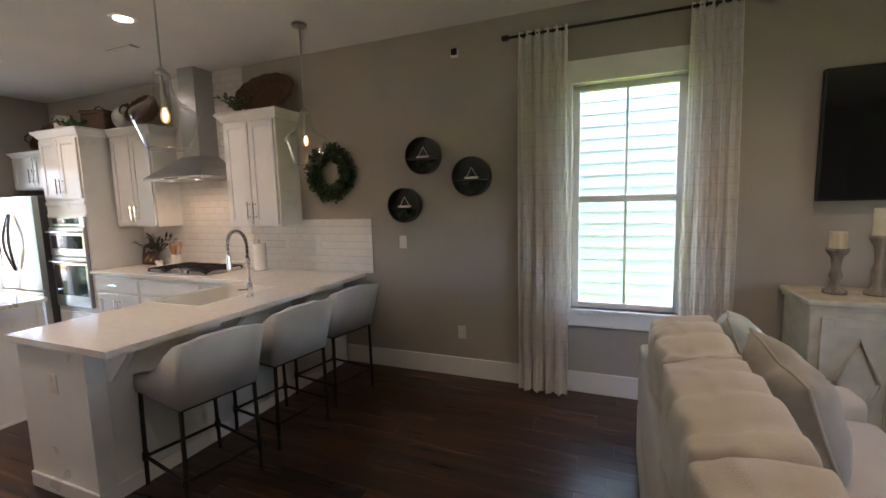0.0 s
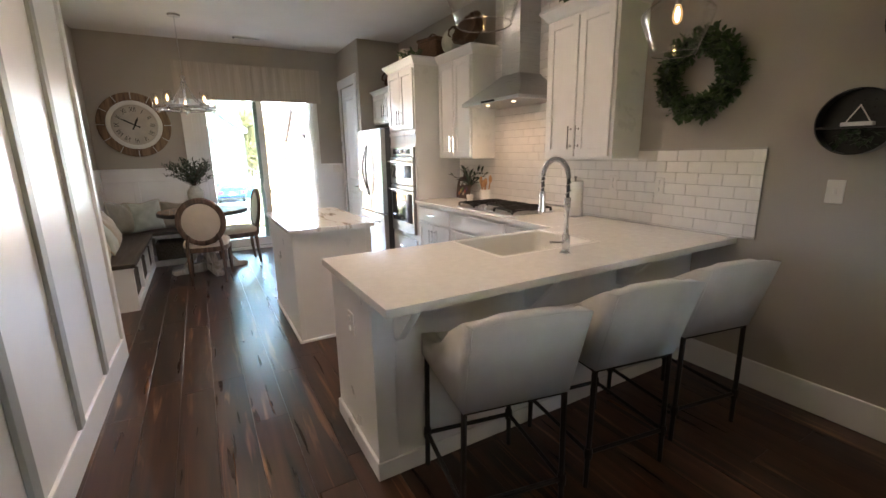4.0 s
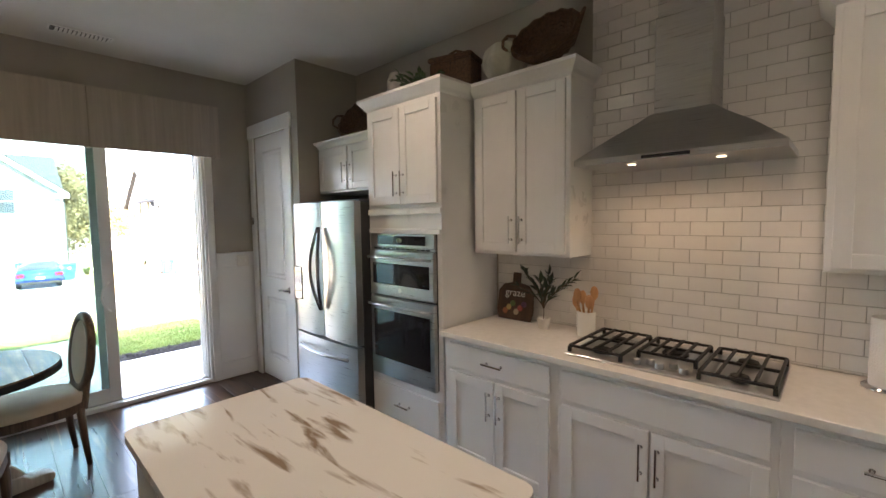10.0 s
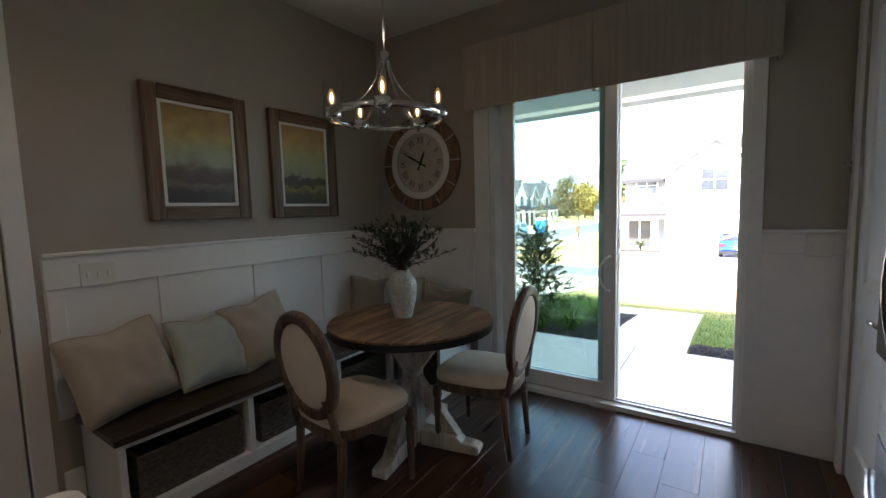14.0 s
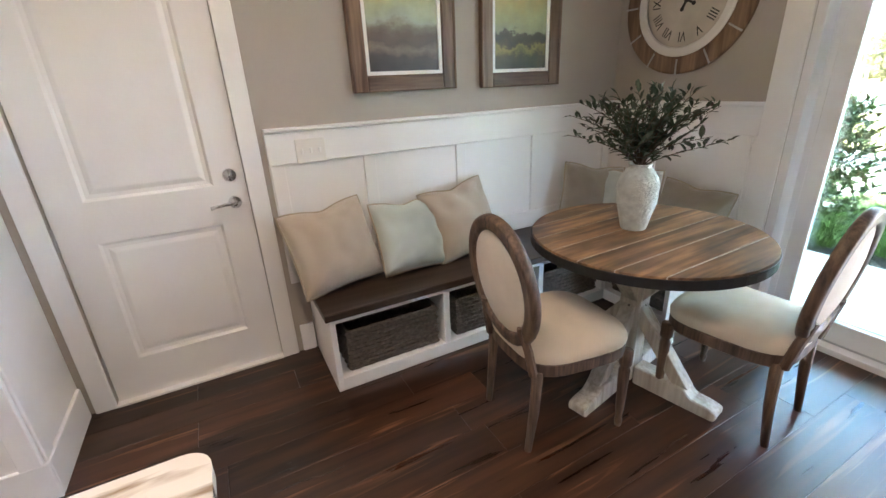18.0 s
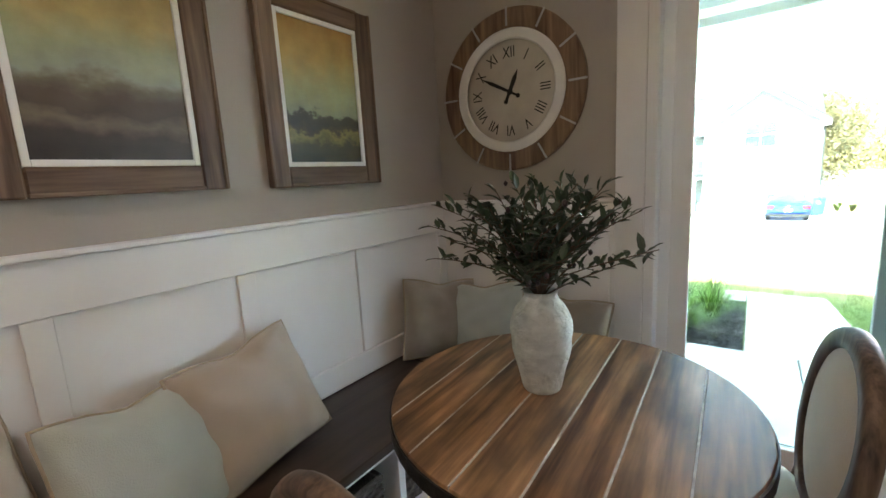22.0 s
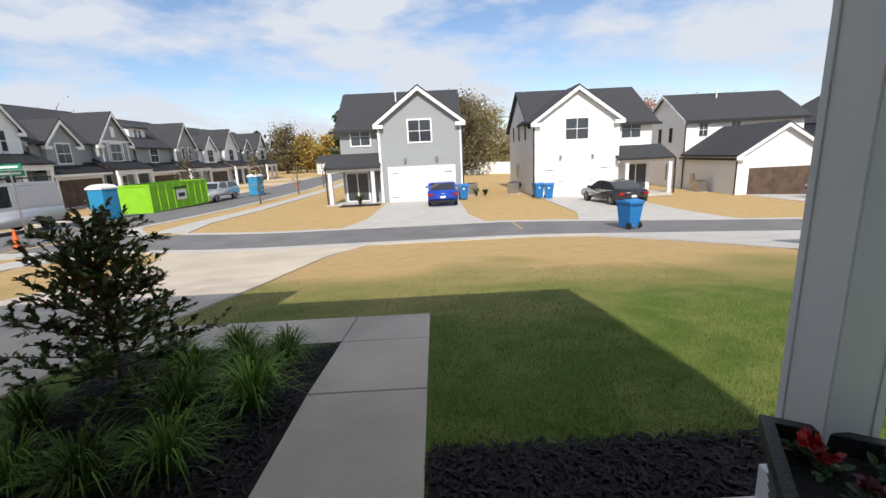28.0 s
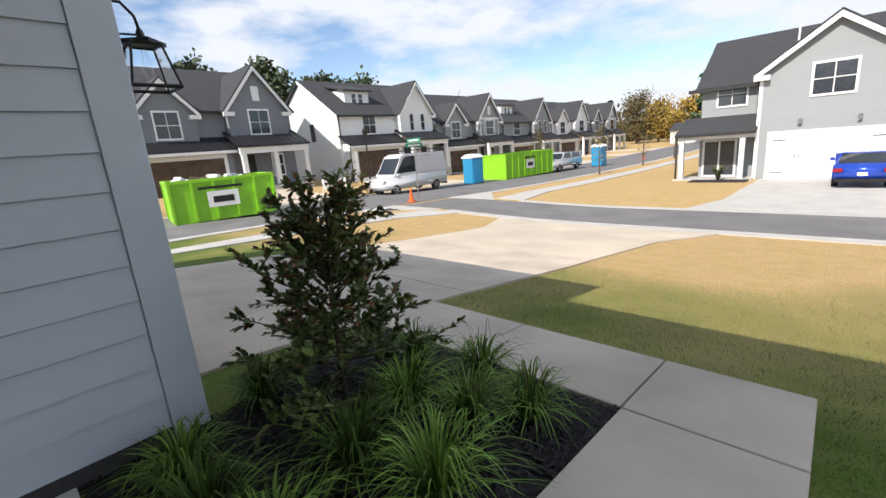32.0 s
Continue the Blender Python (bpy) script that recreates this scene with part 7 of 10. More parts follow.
greenery(pose(-0.2, -4.28, 0.967), 10, 0.14, 0.14, 31, 0.05, "small green plant on the cabinet")

# sofa
sf = thing("sofa", "cream upholstered sofa with soft loose back cushions", "sofa", Matrix.Translation((0, 0, 0)))
S0, S1, SB = -3.05, -0.86, -2.66


def puff(x0, x1, y0, y1, z0, z1, r=0.05, seg=3):
    return box(x0, x1, y0, y1, z0, z1, r, None, seg)


def tucked(w, h, t_, seed):
    """Boxy loose cushion with sewn tucks across its thickness, base at z = 0."""
    rnd_ = random.Random(seed)
    bm = box(-w / 2, w / 2, -t_ / 2, t_ / 2, 0, h)
    bmesh.ops.subdivide_edges(bm, edges=bm.edges[:], cuts=27, use_grid_fill=True)
    ph = rnd_.random() * 3
    for v in bm.verts:
        u, d, f = 2 * v.co.x / w, 2 * v.co.y / t_, 2 * v.co.z / h - 1
        crown_ = (1 - u * u) * 0.5 + 0.5
        fold_ = abs(math.sin(1.6 * math.pi * (u + 1) + ph + 0.25 * math.sin(d * 2))) ** 0.45
        top = smooth_top(f)
        v.co.z += 0.055 * top * (crown_ * (1 - 0.35 * d * d)) - 0.040 * top * (1 - fold_)
        v.co.y += 0.05 * d * (1 - f * f) * (1 - u ** 4) - 0.020 * d * (1 - fold_) * (0.3 + top)
        v.co.x -= 0.02 * u * (f * f) * abs(d)
        v.co += Vector((0.004, 0.016, 0.016)) * noise.noise(Vector((u * 4 + seed, d * 2.0, f * 3.0)))
    bmesh.ops.smooth_vert(bm, verts=bm.verts, factor=0.5, use_axis_x=True, use_axis_y=True, use_axis_z=True)
    return bm


def smooth_top(f):
    return max(0.0, f) ** 1.5


part("base", puff(S0, S1, -3.60, SB, 0.08, 0.40, 0.02, 2), M_SOFA, sf, "", True)
part("back", puff(S0, S1, SB - 0.16, SB, 0.40, 0.76, 0.035), M_SOFA, sf, "", True)
part("arm", puff(S1 - 0.20, S1, -3.62, SB - 0.16, 0.40, 0.64, 0.05), M_SOFA, sf, "", True)
for k in range(3):
    x0 = S0 + 0.05 + k * 0.645
    part("seat_cushion", puff(x0, x0 + 0.64, -3.64, SB - 0.34, 0.40, 0.56, 0.05), M_SOFA, sf, "", True)
    bc = tucked(0.64, 0.44, 0.27, 40 + k)
    moved(bc, pose(x0 + 0.32, SB - 0.24, 0.53, -9, 0, 0))
    part("back_cushion", bc, M_SOFA, sf, "", True)
for x in (S0 + 0.1, S1 - 0.1):
    for y in (-3.55, SB - 0.06):
        part("leg", lathe([(0.02, 0), (0.03, 0.08)], 12), M_DARKWOOD, sf).location = (x, y, 0)
pillow(pose(-1.06, -3.20, 0.56, -20, 8, -12), 0.46, 0.46, 0.22, M_PIL_BLUE, "pale blue throw pillow on the sofa", M_PIPING)
pillow(pose(-1.45, -3.26, 0.56, -22, -10, 8), 0.46, 0.46, 0.22, M_PIL_GREY, "taupe throw pillow with piping on the sofa", M_PIPING)

# lever latch on the hall wall
hl = thing("wall_latch", "chrome lever latch with strike plate on the hall wall", "latch", pose(hall_x(-0.17), -0.17, 0.95, 0, 0, 90))
part("rosette", moved(lathe([(0.032, 0), (0.032, 0.006), (0.014, 0.010), (0.012, 0.045)], 20), XR), M_CHROME, hl, "", True)
part("lever", tube([(0, -0.045, 0), (0.05, -0.05, 0.002), (0.115, -0.046, -0.008)], 0.009, 8), M_CHROME, hl, "", True)
part("strike_plate", box(-0.015, 0.015, -0.004, 0, 0.08, 0.16, 0.002), M_CHROME, hl)
# ---- outside: ground and paving ----
PROF_Y = (5.0, 7.7, 8.85, 9.97, 10.9, 12.0, 14.2, 17.2, 20.3, 25.5, 32.0, 37.5, 60.0, 120.0, 420.0)
PROF_Z = (-0.17, -0.17, -0.225, -0.345, -0.45, -0.60, -0.90, -1.22, -1.54, -1.72, -1.82, -1.95, -2.2, -2.0, -1.0)
SIDE_Y = (0.0, 5.0, 15.0, 28.0, 35.0, 45.0, 60.0, 120.0, 420.0)
SIDE_Z = (-0.55, -0.75, -1.05, -1.62, -1.85, -2.05, -2.2, -2.0, -1.0)


def smooth01(v):
    v = min(1.0, max(0.0, v))
    return v * v * (3 - 2 * v)


def gz(x, y):
    """Height of the ground."""
    a = float(np.interp(y, PROF_Y, PROF_Z))
    b = float(np.interp(y, SIDE_Y, SIDE_Z))
    if x < -26:
        b += 0.055 * min(-26 - x, 14) * smooth01((47 - y) / 20)
    f = smooth01((-x - 8) / 8)
    z = a * (1 - f) + b * f
    if x > 2:
        z -= 0.042 * min(x - 2, 45) * smooth01((y - 10) / 14) * (1 if y < 60 else max(0, 1 - (y - 60) / 80))
    return z


def grass_mat():
    m = bpy.data.materials.new("patchy_lawn")
    t_, p_ = nodes_of(m)
    L, N = t_.links.new, t_.nodes.new
    co, sp = N("ShaderNodeTexCoord"), N("ShaderNodeSeparateXYZ")
    L(co.outputs["Object"], sp.inputs[0])
    n1, n2, n3 = N("ShaderNodeTexNoise"), N("ShaderNodeTexNoise"), N("ShaderNodeTexNoise")
    for n_, s, d in ((n1, 0.35, 5), (n2, 2.6, 6), (n3, 60, 4)):
        n_.inputs["Scale"].default_value, n_.inputs["Detail"].default_value = s, d
        L(co.outputs["Object"], n_.inputs["Vector"])
    ma = N("ShaderNodeMath")
    ma.operation = "MULTIPLY_ADD"
    ma.inputs[1].default_value = 9.0
    L(n1.outputs[0], ma.inputs[0]), L(sp.outputs["Y"], ma.inputs[2])
    mr = N("ShaderNodeMapRange")
    mr.inputs[1].default_value, mr.inputs[2].default_value = 15.2, 19.5
    L(ma.outputs[0], mr.inputs[0])
    g = N("ShaderNodeMixRGB")
    g.inputs[1].default_value, g.inputs[2].default_value = (0.095, 0.150, 0.022, 1), (0.175, 0.205, 0.050, 1)
    rg = N("ShaderNodeMapRange")
    rg.inputs[1].default_value, rg.inputs[2].default_value = 0.42, 0.68
    L(n2.outputs[0], rg.inputs[0]), L(rg.outputs[0], g.inputs[0])
    d_ = N("ShaderNodeMixRGB")
    d_.inputs[1].default_value, d_.inputs[2].default_value = (0.53, 0.36, 0.17, 1), (0.46, 0.33, 0.13, 1)
    L(rg.outputs[0], d_.inputs[0])
    mx = N("ShaderNodeMixRGB")
    L(mr.outputs[0], mx.inputs[0]), L(g.outputs[0], mx.inputs[1]), L(d_.outputs[0], mx.inputs[2])
    ml = N("ShaderNodeMixRGB")
    ml.blend_type = "MULTIPLY"
    ml.inputs[0].default_value = 0.55
    L(mx.outputs[0], ml.inputs[1]), L(n3.outputs[0], ml.inputs[2])
    br = N("ShaderNodeVectorMath")
    br.operation = "SCALE"
    br.inputs["Scale"].default_value = 1.35
    L(ml.outputs[0], br.inputs[0]), L(br.outputs[0], p_.inputs["Base Color"])
    p_.inputs["Roughness"].default_value = 0.95
    bp = N("ShaderNodeBump")
    bp.inputs["Strength"].default_value, bp.inputs["Distance"].default_value = 0.8, 0.03
    L(n3.outputs[0], bp.inputs["Height"]), L(bp.outputs[0], p_.inputs["Normal"])
    return m


M_GRASS = grass_mat()
M_MULCH = mat("black_mulch", (0.020, 0.016, 0.014), 0.9, vary=0.5, scale=40, bump=1.0, bump_scale=60, island=0.5)
xs = sorted({*np.round(np.concatenate([np.arange(-16, 16.1, 1.0), np.arange(-60, -16, 4.0), np.arange(20, 64, 4.0), [-400, -250, -160, -110, -80, 80, 110, 160, 250, 400]]), 3).tolist()})
ys = sorted({*PROF_Y, *np.round(np.concatenate([np.arange(6, 30, 1.0), np.arange(30, 62, 3.0), [70, 85, 100, 140, 180, 240, 320]]), 3).tolist(), 5.86, -4.0, -12.0, -40.0, -120.0, -400.0})
ys = [y for y in ys if y not in (5.0,)]
gv, gf = [], []
for y in ys:
    for x in xs:
        gv.append((x, y, gz(x, max(y, 5.0)) - (0.25 if y < 5.9 and -7.5 < x < 1 else 0)))
nx = len(xs)
for j in range(len(ys) - 1):
    for i in range(nx - 1):
        gf.append((j * nx + i, j * nx + i + 1, (j + 1) * nx + i + 1, (j + 1) * nx + i))
me = bpy.data.meshes.new("ground")
me.from_pydata(gv, [], gf)
me.materials.append(M_GRASS)
ground = tagged(new("ground", me), "patchy lawn, green near the house and straw-brown beyond", "lawn", kind="structure")


def strip(name, rows, material, label, category, lift=0.03, step=1.0, parent=None, kind="structure"):
    """Paving that follows the ground: rows of (y, x0, x1)."""
    bm = bmesh.new()
    full = []
    for (ya, a0, a1), (yb, b0, b1) in zip(rows, rows[1:]):
        n = max(1, int(abs(yb - ya) / step))
        for i in range(n):
            f = i / n
            full.append((ya + (yb - ya) * f, a0 + (b0 - a0) * f, a1 + (b1 - a1) * f))
    full.append(rows[-1])
    grid = []
    for y, x0, x1 in full:
        m_ = 1 if abs(x1 - x0) < 2.5 else max(2, int(abs(x1 - x0) / 2.0))
        m_ = min(m_, 60)
        grid.append((y, x0, x1))
    cols = max(1, min(60, int(max(abs(r[2] - r[1]) for r in full) / 2.0)))
    V = []
    for y, x0, x1 in grid:
        V.append([(x0 + (x1 - x0) * i / cols, y) for i in range(cols + 1)])
    top = [[bm.verts.new((x, y, gz(x, y) + lift)) for x, y in row] for row in V]
    for a, b in zip(top, top[1:]):
        for i in range(cols):
            bm.faces.new((a[i], a[i + 1], b[i + 1], b[i]))
    ext = bmesh.ops.extrude_face_region(bm, geom=bm.faces[:])
    bmesh.ops.translate(bm, verts=[v for v in ext["geom"] if isinstance(v, bmesh.types.BMVert)], vec=(0, 0, -0.12))
    bmesh.ops.recalc_face_normals(bm, faces=bm.faces)
    ob = part(name, bm, material, parent)
    if parent is None:
        tagged(ob, label, category, kind=kind)
    return ob


M_CONC2 = mat("pale_concrete_drive", (0.56, 0.48, 0.37), 0.85, vary=0.16, scale=0.7, bump=0.2, bump_scale=50)
M_GUTTER = mat("pale_gutter_concrete", (0.48, 0.46, 0.42), 0.85, vary=0.12, scale=1.5)
# main road and side street with gutters
strip("road", [(20.95, -16.6, 90), (24.75, -16.6, 90)], M_ASPH, "grey asphalt neighbourhood street", "road", 0.015)
strip("kerb", [(20.45, -13.4, 90), (20.95, -13.4, 90)], M_GUTTER, "pale concrete gutter along the street", "kerb", 0.03)
strip("kerb", [(24.75, -12.6, 90), (25.25, -12.6, 90)], M_GUTTER, "pale concrete gutter along the street", "kerb", 0.03)
strip("road", [(-40, -24.5, -17.0), (20.9, -24.5, -17.0), (140, -24.5, -17.0)], M_ASPH, "grey asphalt side street", "road", 0.012, 3)
strip("kerb", [(-40, -17.0, -16.5), (18.5, -17.0, -16.5), (20.9, -17.0, -14)], M_GUTTER, "pale gutter along the side street", "kerb", 0.03, 3)
strip("kerb", [(24.8, -17.0, -14), (28, -17.0, -16.5), (140, -17.0, -16.5)], M_GUTTER, "pale gutter along the side street", "kerb", 0.03, 3)
strip("kerb", [(-40, -25.0, -24.5), (140, -25.0, -24.5)], M_GUTTER, "pale gutter along the side street", "kerb", 0.03, 3)
strip("pavement", [(-40, -14.7, -13.4), (18.0, -14.7, -13.4), (20.4, -14.2, -12.6)], M_GUTTER, "pale concrete sidewalk", "pavement", 0.035, 2)
strip("pavement", [(25.3, -14.2, -12.6), (29, -14.7, -13.4), (140, -14.7, -13.4)], M_GUTTER, "pale concrete sidewalk", "pavement", 0.035, 3)
# driveways
dv = strip("driveway", [(8.2, -9.4, -4.78), (11.5, -9.4, -4.78)], M_CONC, "pale concrete driveway slab", "driveway", 0.03, 0.8)
strip("driveway", [(11.515, -9.4, -4.78), (14.9, -9.3, -4.7)], M_CONC, "pale concrete driveway slab", "driveway", 0.03, 0.8)
strip("driveway", [(14.915, -9.3, -4.7), (18.0, -9.5, -4.5), (20.44, -10.6, -3.7)], M_CONC2, "pale concrete driveway apron", "driveway", 0.03, 0.8)
strip("driveway", [(25.26, -5.6, 0.9), (28, -4.9, 0.35), (37.4, -4.8, 0.4)], M_GUTTER, "pale concrete driveway of the grey house", "driveway", 0.03, 1.5)
strip("driveway", [(25.26, 5.2, 12.6), (28, 6.0, 12.0), (38.2, 6.4, 12.2)], M_GUTTER, "pale concrete driveway of the white house", "driveway", 0.03, 1.5)
strip("driveway", [(25.26, 20.0, 30), (28, 22.0, 29.5), (38.8, 22.6, 28.6)], M_GUTTER, "pale concrete driveway of the far house", "driveway", 0.03, 2)
strip("driveway", [(7.0, 6.9, 12.6), (15.5, 6.8, 12.8), (18.5, 5.7, 13.4), (20.44, 4.2, 14.0)], M_GUTTER, "pale concrete driveway next door", "driveway", 0.03, 1)
for hy0 in (18.5, 32.0, 45.5, 59.5, 72.5, 85.5):
    bm = bmesh.new()
    q = [bm.verts.new((x, y, gz(x, y) + 0.04)) for x, y in ((-36, hy0 + 0.3), (-36, hy0 + 5.3), (-30, hy0 + 5.3), (-25, hy0 + 5.6), (-25, hy0), (-30, hy0 + 0.3))]
    bm.faces.new(q[::-1])
    ext = bmesh.ops.extrude_face_region(bm, geom=bm.faces[:])
    bmesh.ops.translate(bm, verts=[v for v in ext["geom"] if isinstance(v, bmesh.types.BMVert)], vec=(0, 0, -0.15))
    bmesh.ops.recalc_face_normals(bm, faces=bm.faces)
    setting("driveway", bm, M_CONC2, "pale concrete driveway of a row house", "driveway")

# front walk in poured slabs
fw = tagged(new("front_walk"), "tan concrete front walk poured in slabs", "walkway", kind="structure")


def slab(x0, x1, y0, y1):
    bm = box(x0 + 0.006, x1 - 0.006, y0 + 0.006, y1 - 0.006, -0.12, 0.0, 0.006)
    for v in bm.verts:
        v.co.z += gz(v.co.x, v.co.y) + 0.035
    part("slab", bm, M_CONC, fw)


for y0, y1 in ((7.705, 8.85), (8.85, 9.97), (9.97, 10.88)):
    slab(-2.35, -1.485, y0, y1)
for x0, x1 in ((-3.57, -2.35), (-4.78, -3.57)):
    slab(x0, x1, 9.97, 10.88)
po = tagged(new("porch"), "grey concrete porch slab with a joint", "porch", kind="structure")
part("slab", box(-4.0, -1.995, DY + T, 7.70, -0.40, -0.13, 0.006), M_PORCH, po)
part("slab", box(-1.985, 0.42, DY + T, 7.70, -0.40, -0.13, 0.006), M_PORCH, po)

# ---- this house seen from the porch ----
HXW = -4.0
wing = tagged(new("wall_garage"), "pale grey lap-sided garage wall beside the porch", "wall", kind="structure")
part("sheathing", box(HXW - 0.2, HXW - 0.02, DY + T, 8.26, -0.3, 3.1), M_SIDING, wing)
for k in range(18):
    z0 = -0.054 + 0.1775 * k
    bm = prism([(0.0, 0.0), (0.022, 0.0), (0.008, 0.172), (0.0, 0.172)], DY + T, 8.114)
    moved(bm, Matrix.Translation((HXW - 0.02, 0, z0)) @ Matrix(((1, 0, 0, 0), (0, 0, 1, 0), (0, 1, 0, 0), (0, 0, 0, 1))))
    bmesh.ops.recalc_face_normals(bm, faces=bm.faces)
    part("siding_board", bm, M_SIDING, wing)
part("corner_board", box(HXW - 0.14, HXW + 0.010, 8.117, 8.292, -0.12, 3.1, 0.003), M_SIDING, wing)
part("foundation", box(HXW - 0.2, HXW - 0.012, DY + T, 8.26, -0.55, -0.056), M_FOUND, wing)
gf_ = tagged(new("wall_garage_front"), "pale grey garage front with lap siding", "wall", kind="structure")
part("sheathing", box(-10.4, HXW - 0.14, 8.1, 8.26, -0.6, 3.1), M_SIDING, gf_)
part("west_wall", box(-10.4, -10.2, DY + T, 8.1, -0.6, 3.1), M_SIDING, gf_)
setting("wall_outside", box(FX - T, WX + T, DY + T, DY + T + 0.02, -0.13, 0.0), M_SIDING, "pale grey sill board below the patio door", "wall")
for a in ((HXW - 0.02, SX0, -0.13, 2.75), (SX1, 0.21, -0.13, 2.75), (SX0, SX1, SZ, 2.75)):
    bm = bmesh.new()
    z = a[2]
    while z < a[3] - 0.02:
        box(a[0], a[1], DY + T, DY + T + 0.014, z, min(z + 0.168, a[3]), 0.003, bm)
        z += 0.17
    setting("wall_porch", bm, M_SIDING, "pale grey lap siding under the porch", "wall")
# porch post with trim, soffit and roof
ps = thing("porch_post", "square white panelled porch post with plinth", "post", Matrix.Translation((0.040, 7.48, -0.13)))
part("shaft", box(-0.098, 0.098, -0.098, 0.098, 0.0, 2.70, 0.004), M_TRIM, ps)
for sx in (-1, 1):
    for ax in (0, 1):
        for o in (-0.085, 0.085):
            b = box(o - 0.016, o + 0.016, sx * 0.098 - 0.006, sx * 0.098 + 0.006, 0.26, 2.68, 0.002)
            if ax:
                moved(b, Matrix.Rotation(radians(90), 4, "Z"))
            part("trim_strip", b, M_TRIM, ps)
part("plinth", box(-0.125, 0.125, -0.125, 0.125, 0.0, 0.25, 0.006), M_TRIM, ps)
so_ = tagged(new("porch_roof"), "white porch soffit, beam and shingled roof with unseen sun-blocking rear extension", "roof", kind="structure")
M_SHINGLE = mat("charcoal_shingles", (0.045, 0.046, 0.050), 0.9, vary=0.25, scale=3, bump=0.5, bump_scale=30, stretch=(1, 1, 5), island=0.05)
part("soffit", box(HXW, 0.45, DY + T + 0.02, 7.66, 2.72, 2.75), M_TRIM, so_)
part("beam", box(HXW, 0.30, 7.40, 7.62, 2.57, 2.72, 0.004), M_TRIM, so_)


def roof_slab(points, thick=0.12):
    """Sloping slab from four top corners in order."""
    bm = bmesh.new()
    hi = [bm.verts.new(p_) for p_ in points]
    lo = [bm.verts.new((p_[0], p_[1], p_[2] - thick)) for p_ in points]
    n = len(points)
    bm.faces.new(hi), bm.faces.new(lo[::-1])
    for i in range(n):
        bm.faces.new((hi[i], lo[i], lo[(i + 1) % n], hi[(i + 1) % n]))
    bmesh.ops.recalc_face_normals(bm, faces=bm.faces)
    return bm


part("roof", roof_slab([(HXW, 8.05, 2.88), (0.52, 8.05, 2.88), (0.52, 4.5, 4.95), (HXW, 4.5, 4.95)]), M_SHINGLE, so_)
part("roof", roof_slab([(-10.8, 8.6, 3.16), (HXW + 0.25, 8.6, 3.16), (HXW + 0.25, 3.5, 6.0), (-10.8, 3.5, 6.0)]), M_SHINGLE, so_)
part("fascia", box(HXW + 0.25, 0.52, 8.0, 8.04, 2.60, 2.80, 0.002), M_TRIM, so_)
# unseen; run out past the back wall to keep sun off the added window
part("roof", roof_slab([(-10.8, 4.5, 4.95), (0.52, 4.5, 4.95), (0.52, -10.6, 4.95), (-10.8, -10.6, 4.95)]), M_SHINGLE, so_)
pl_ = thing("porch_downlight", "round white recessed porch ceiling light", "ceiling light", Matrix.Translation((-1.9, 6.7, 2.72)))
part("trim_ring", lathe([(0.06, -0.005), (0.09, -0.003), (0.09, 0.0), (0.06, 0)], 24, False), M_PLASTIC, pl_)
part("lens", lathe([(0.06, -0.002), (0.06, -0.0005)], 24), M_DOWN, pl_)

# wall lantern
la = thing("wall_lantern", "black metal lantern with clear glass on the garage corner", "lantern", pose(-4.345, 8.47, 1.70))
c4 = lambda r, z: [(-r, -r, z), (r, -r, z), (r, r, z), (-r, r, z)]
part("lower_frame", tube(c4(0.115, 0.0), 0.010, 4, True), M_BLACK, la)
part("upper_frame", tube(c4(0.068, 0.22), 0.010, 4, True), M_BLACK, la)
for a, b in zip(c4(0.115, 0.0), c4(0.068, 0.22)):
    part("upright", tube([a, b], 0.007, 6), M_BLACK, la)
for k in range(4):
    p0, p1 = c4(0.112, 0.0)[k], c4(0.112, 0.0)[(k + 1) % 4]
    q0, q1 = c4(0.066, 0.22)[k], c4(0.066, 0.22)[(k + 1) % 4]
    bm = bmesh.new()
    bm.faces.new([bm.verts.new(v) for v in (p0, p1, q1, q0)])
    part("pane", bm, M_GLASS, la, "clear lantern glass")
part("cap", lathe([(0.115, 0.22), (0.115, 0.24), (0.02, 0.255), (0.02, 0.28), (0.012, 0.30)], 4), M_BLACK, la)
part("bulb", lathe([(0.012, 0.20), (0.014, 0.14), (0.026, 0.10), (0.022, 0.07), (0.005, 0.055)], 14), M_GLASS, la, "clear bulb", True)
part("bracket", tube([(0, 0, 0.29), (0, -0.01, 0.36), (0, -0.06, 0.42), (0, -0.13, 0.42), (0, -0.18, 0.36), (0, -0.195, 0.22)], 0.008, 7), M_BLACK, la, "", True)
part("stay", tube([(0, -0.21, 0.26), (0, 0.0, 0.27)], 0.006, 6), M_BLACK, la)
part("back_plate", box(-0.05, 0.05, -0.21, -0.195, 0.05, 0.35, 0.005), M_BLACK, la)

# planter
M_WICKERBLK = mat("black_resin_wicker", (0.018, 0.018, 0.020), 0.5, vary=0.3, scale=30, bump=0.7, bump_scale=70)
pn = thing("planter_box", "black tapered wicker planter with red flowers", "planter", pose(-0.10, 7.18, -0.13, 0, 0, -30))
bm = bmesh.new()
rows = []
for hx_, hy_, z in ((0.155, 0.155, 0.0), (0.21, 0.21, 0.50), (0.24, 0.24, 0.50), (0.24, 0.24, 0.55), (0.20, 0.20, 0.55), (0.195, 0.195, 0.48)):
    rows.append([bm.verts.new(v) for v in ((-hx_, -hy_, z), (hx_, -hy_, z), (hx_, hy_, z), (-hx_, hy_, z))])
for a, b in zip(rows, rows[1:]):
    for i in range(4):
        bm.faces.new((a[i], a[(i + 1) % 4], b[(i + 1) % 4], b[i]))
bm.faces.new(rows[0][::-1])
part("body", bm, M_WICKERBLK, pn)
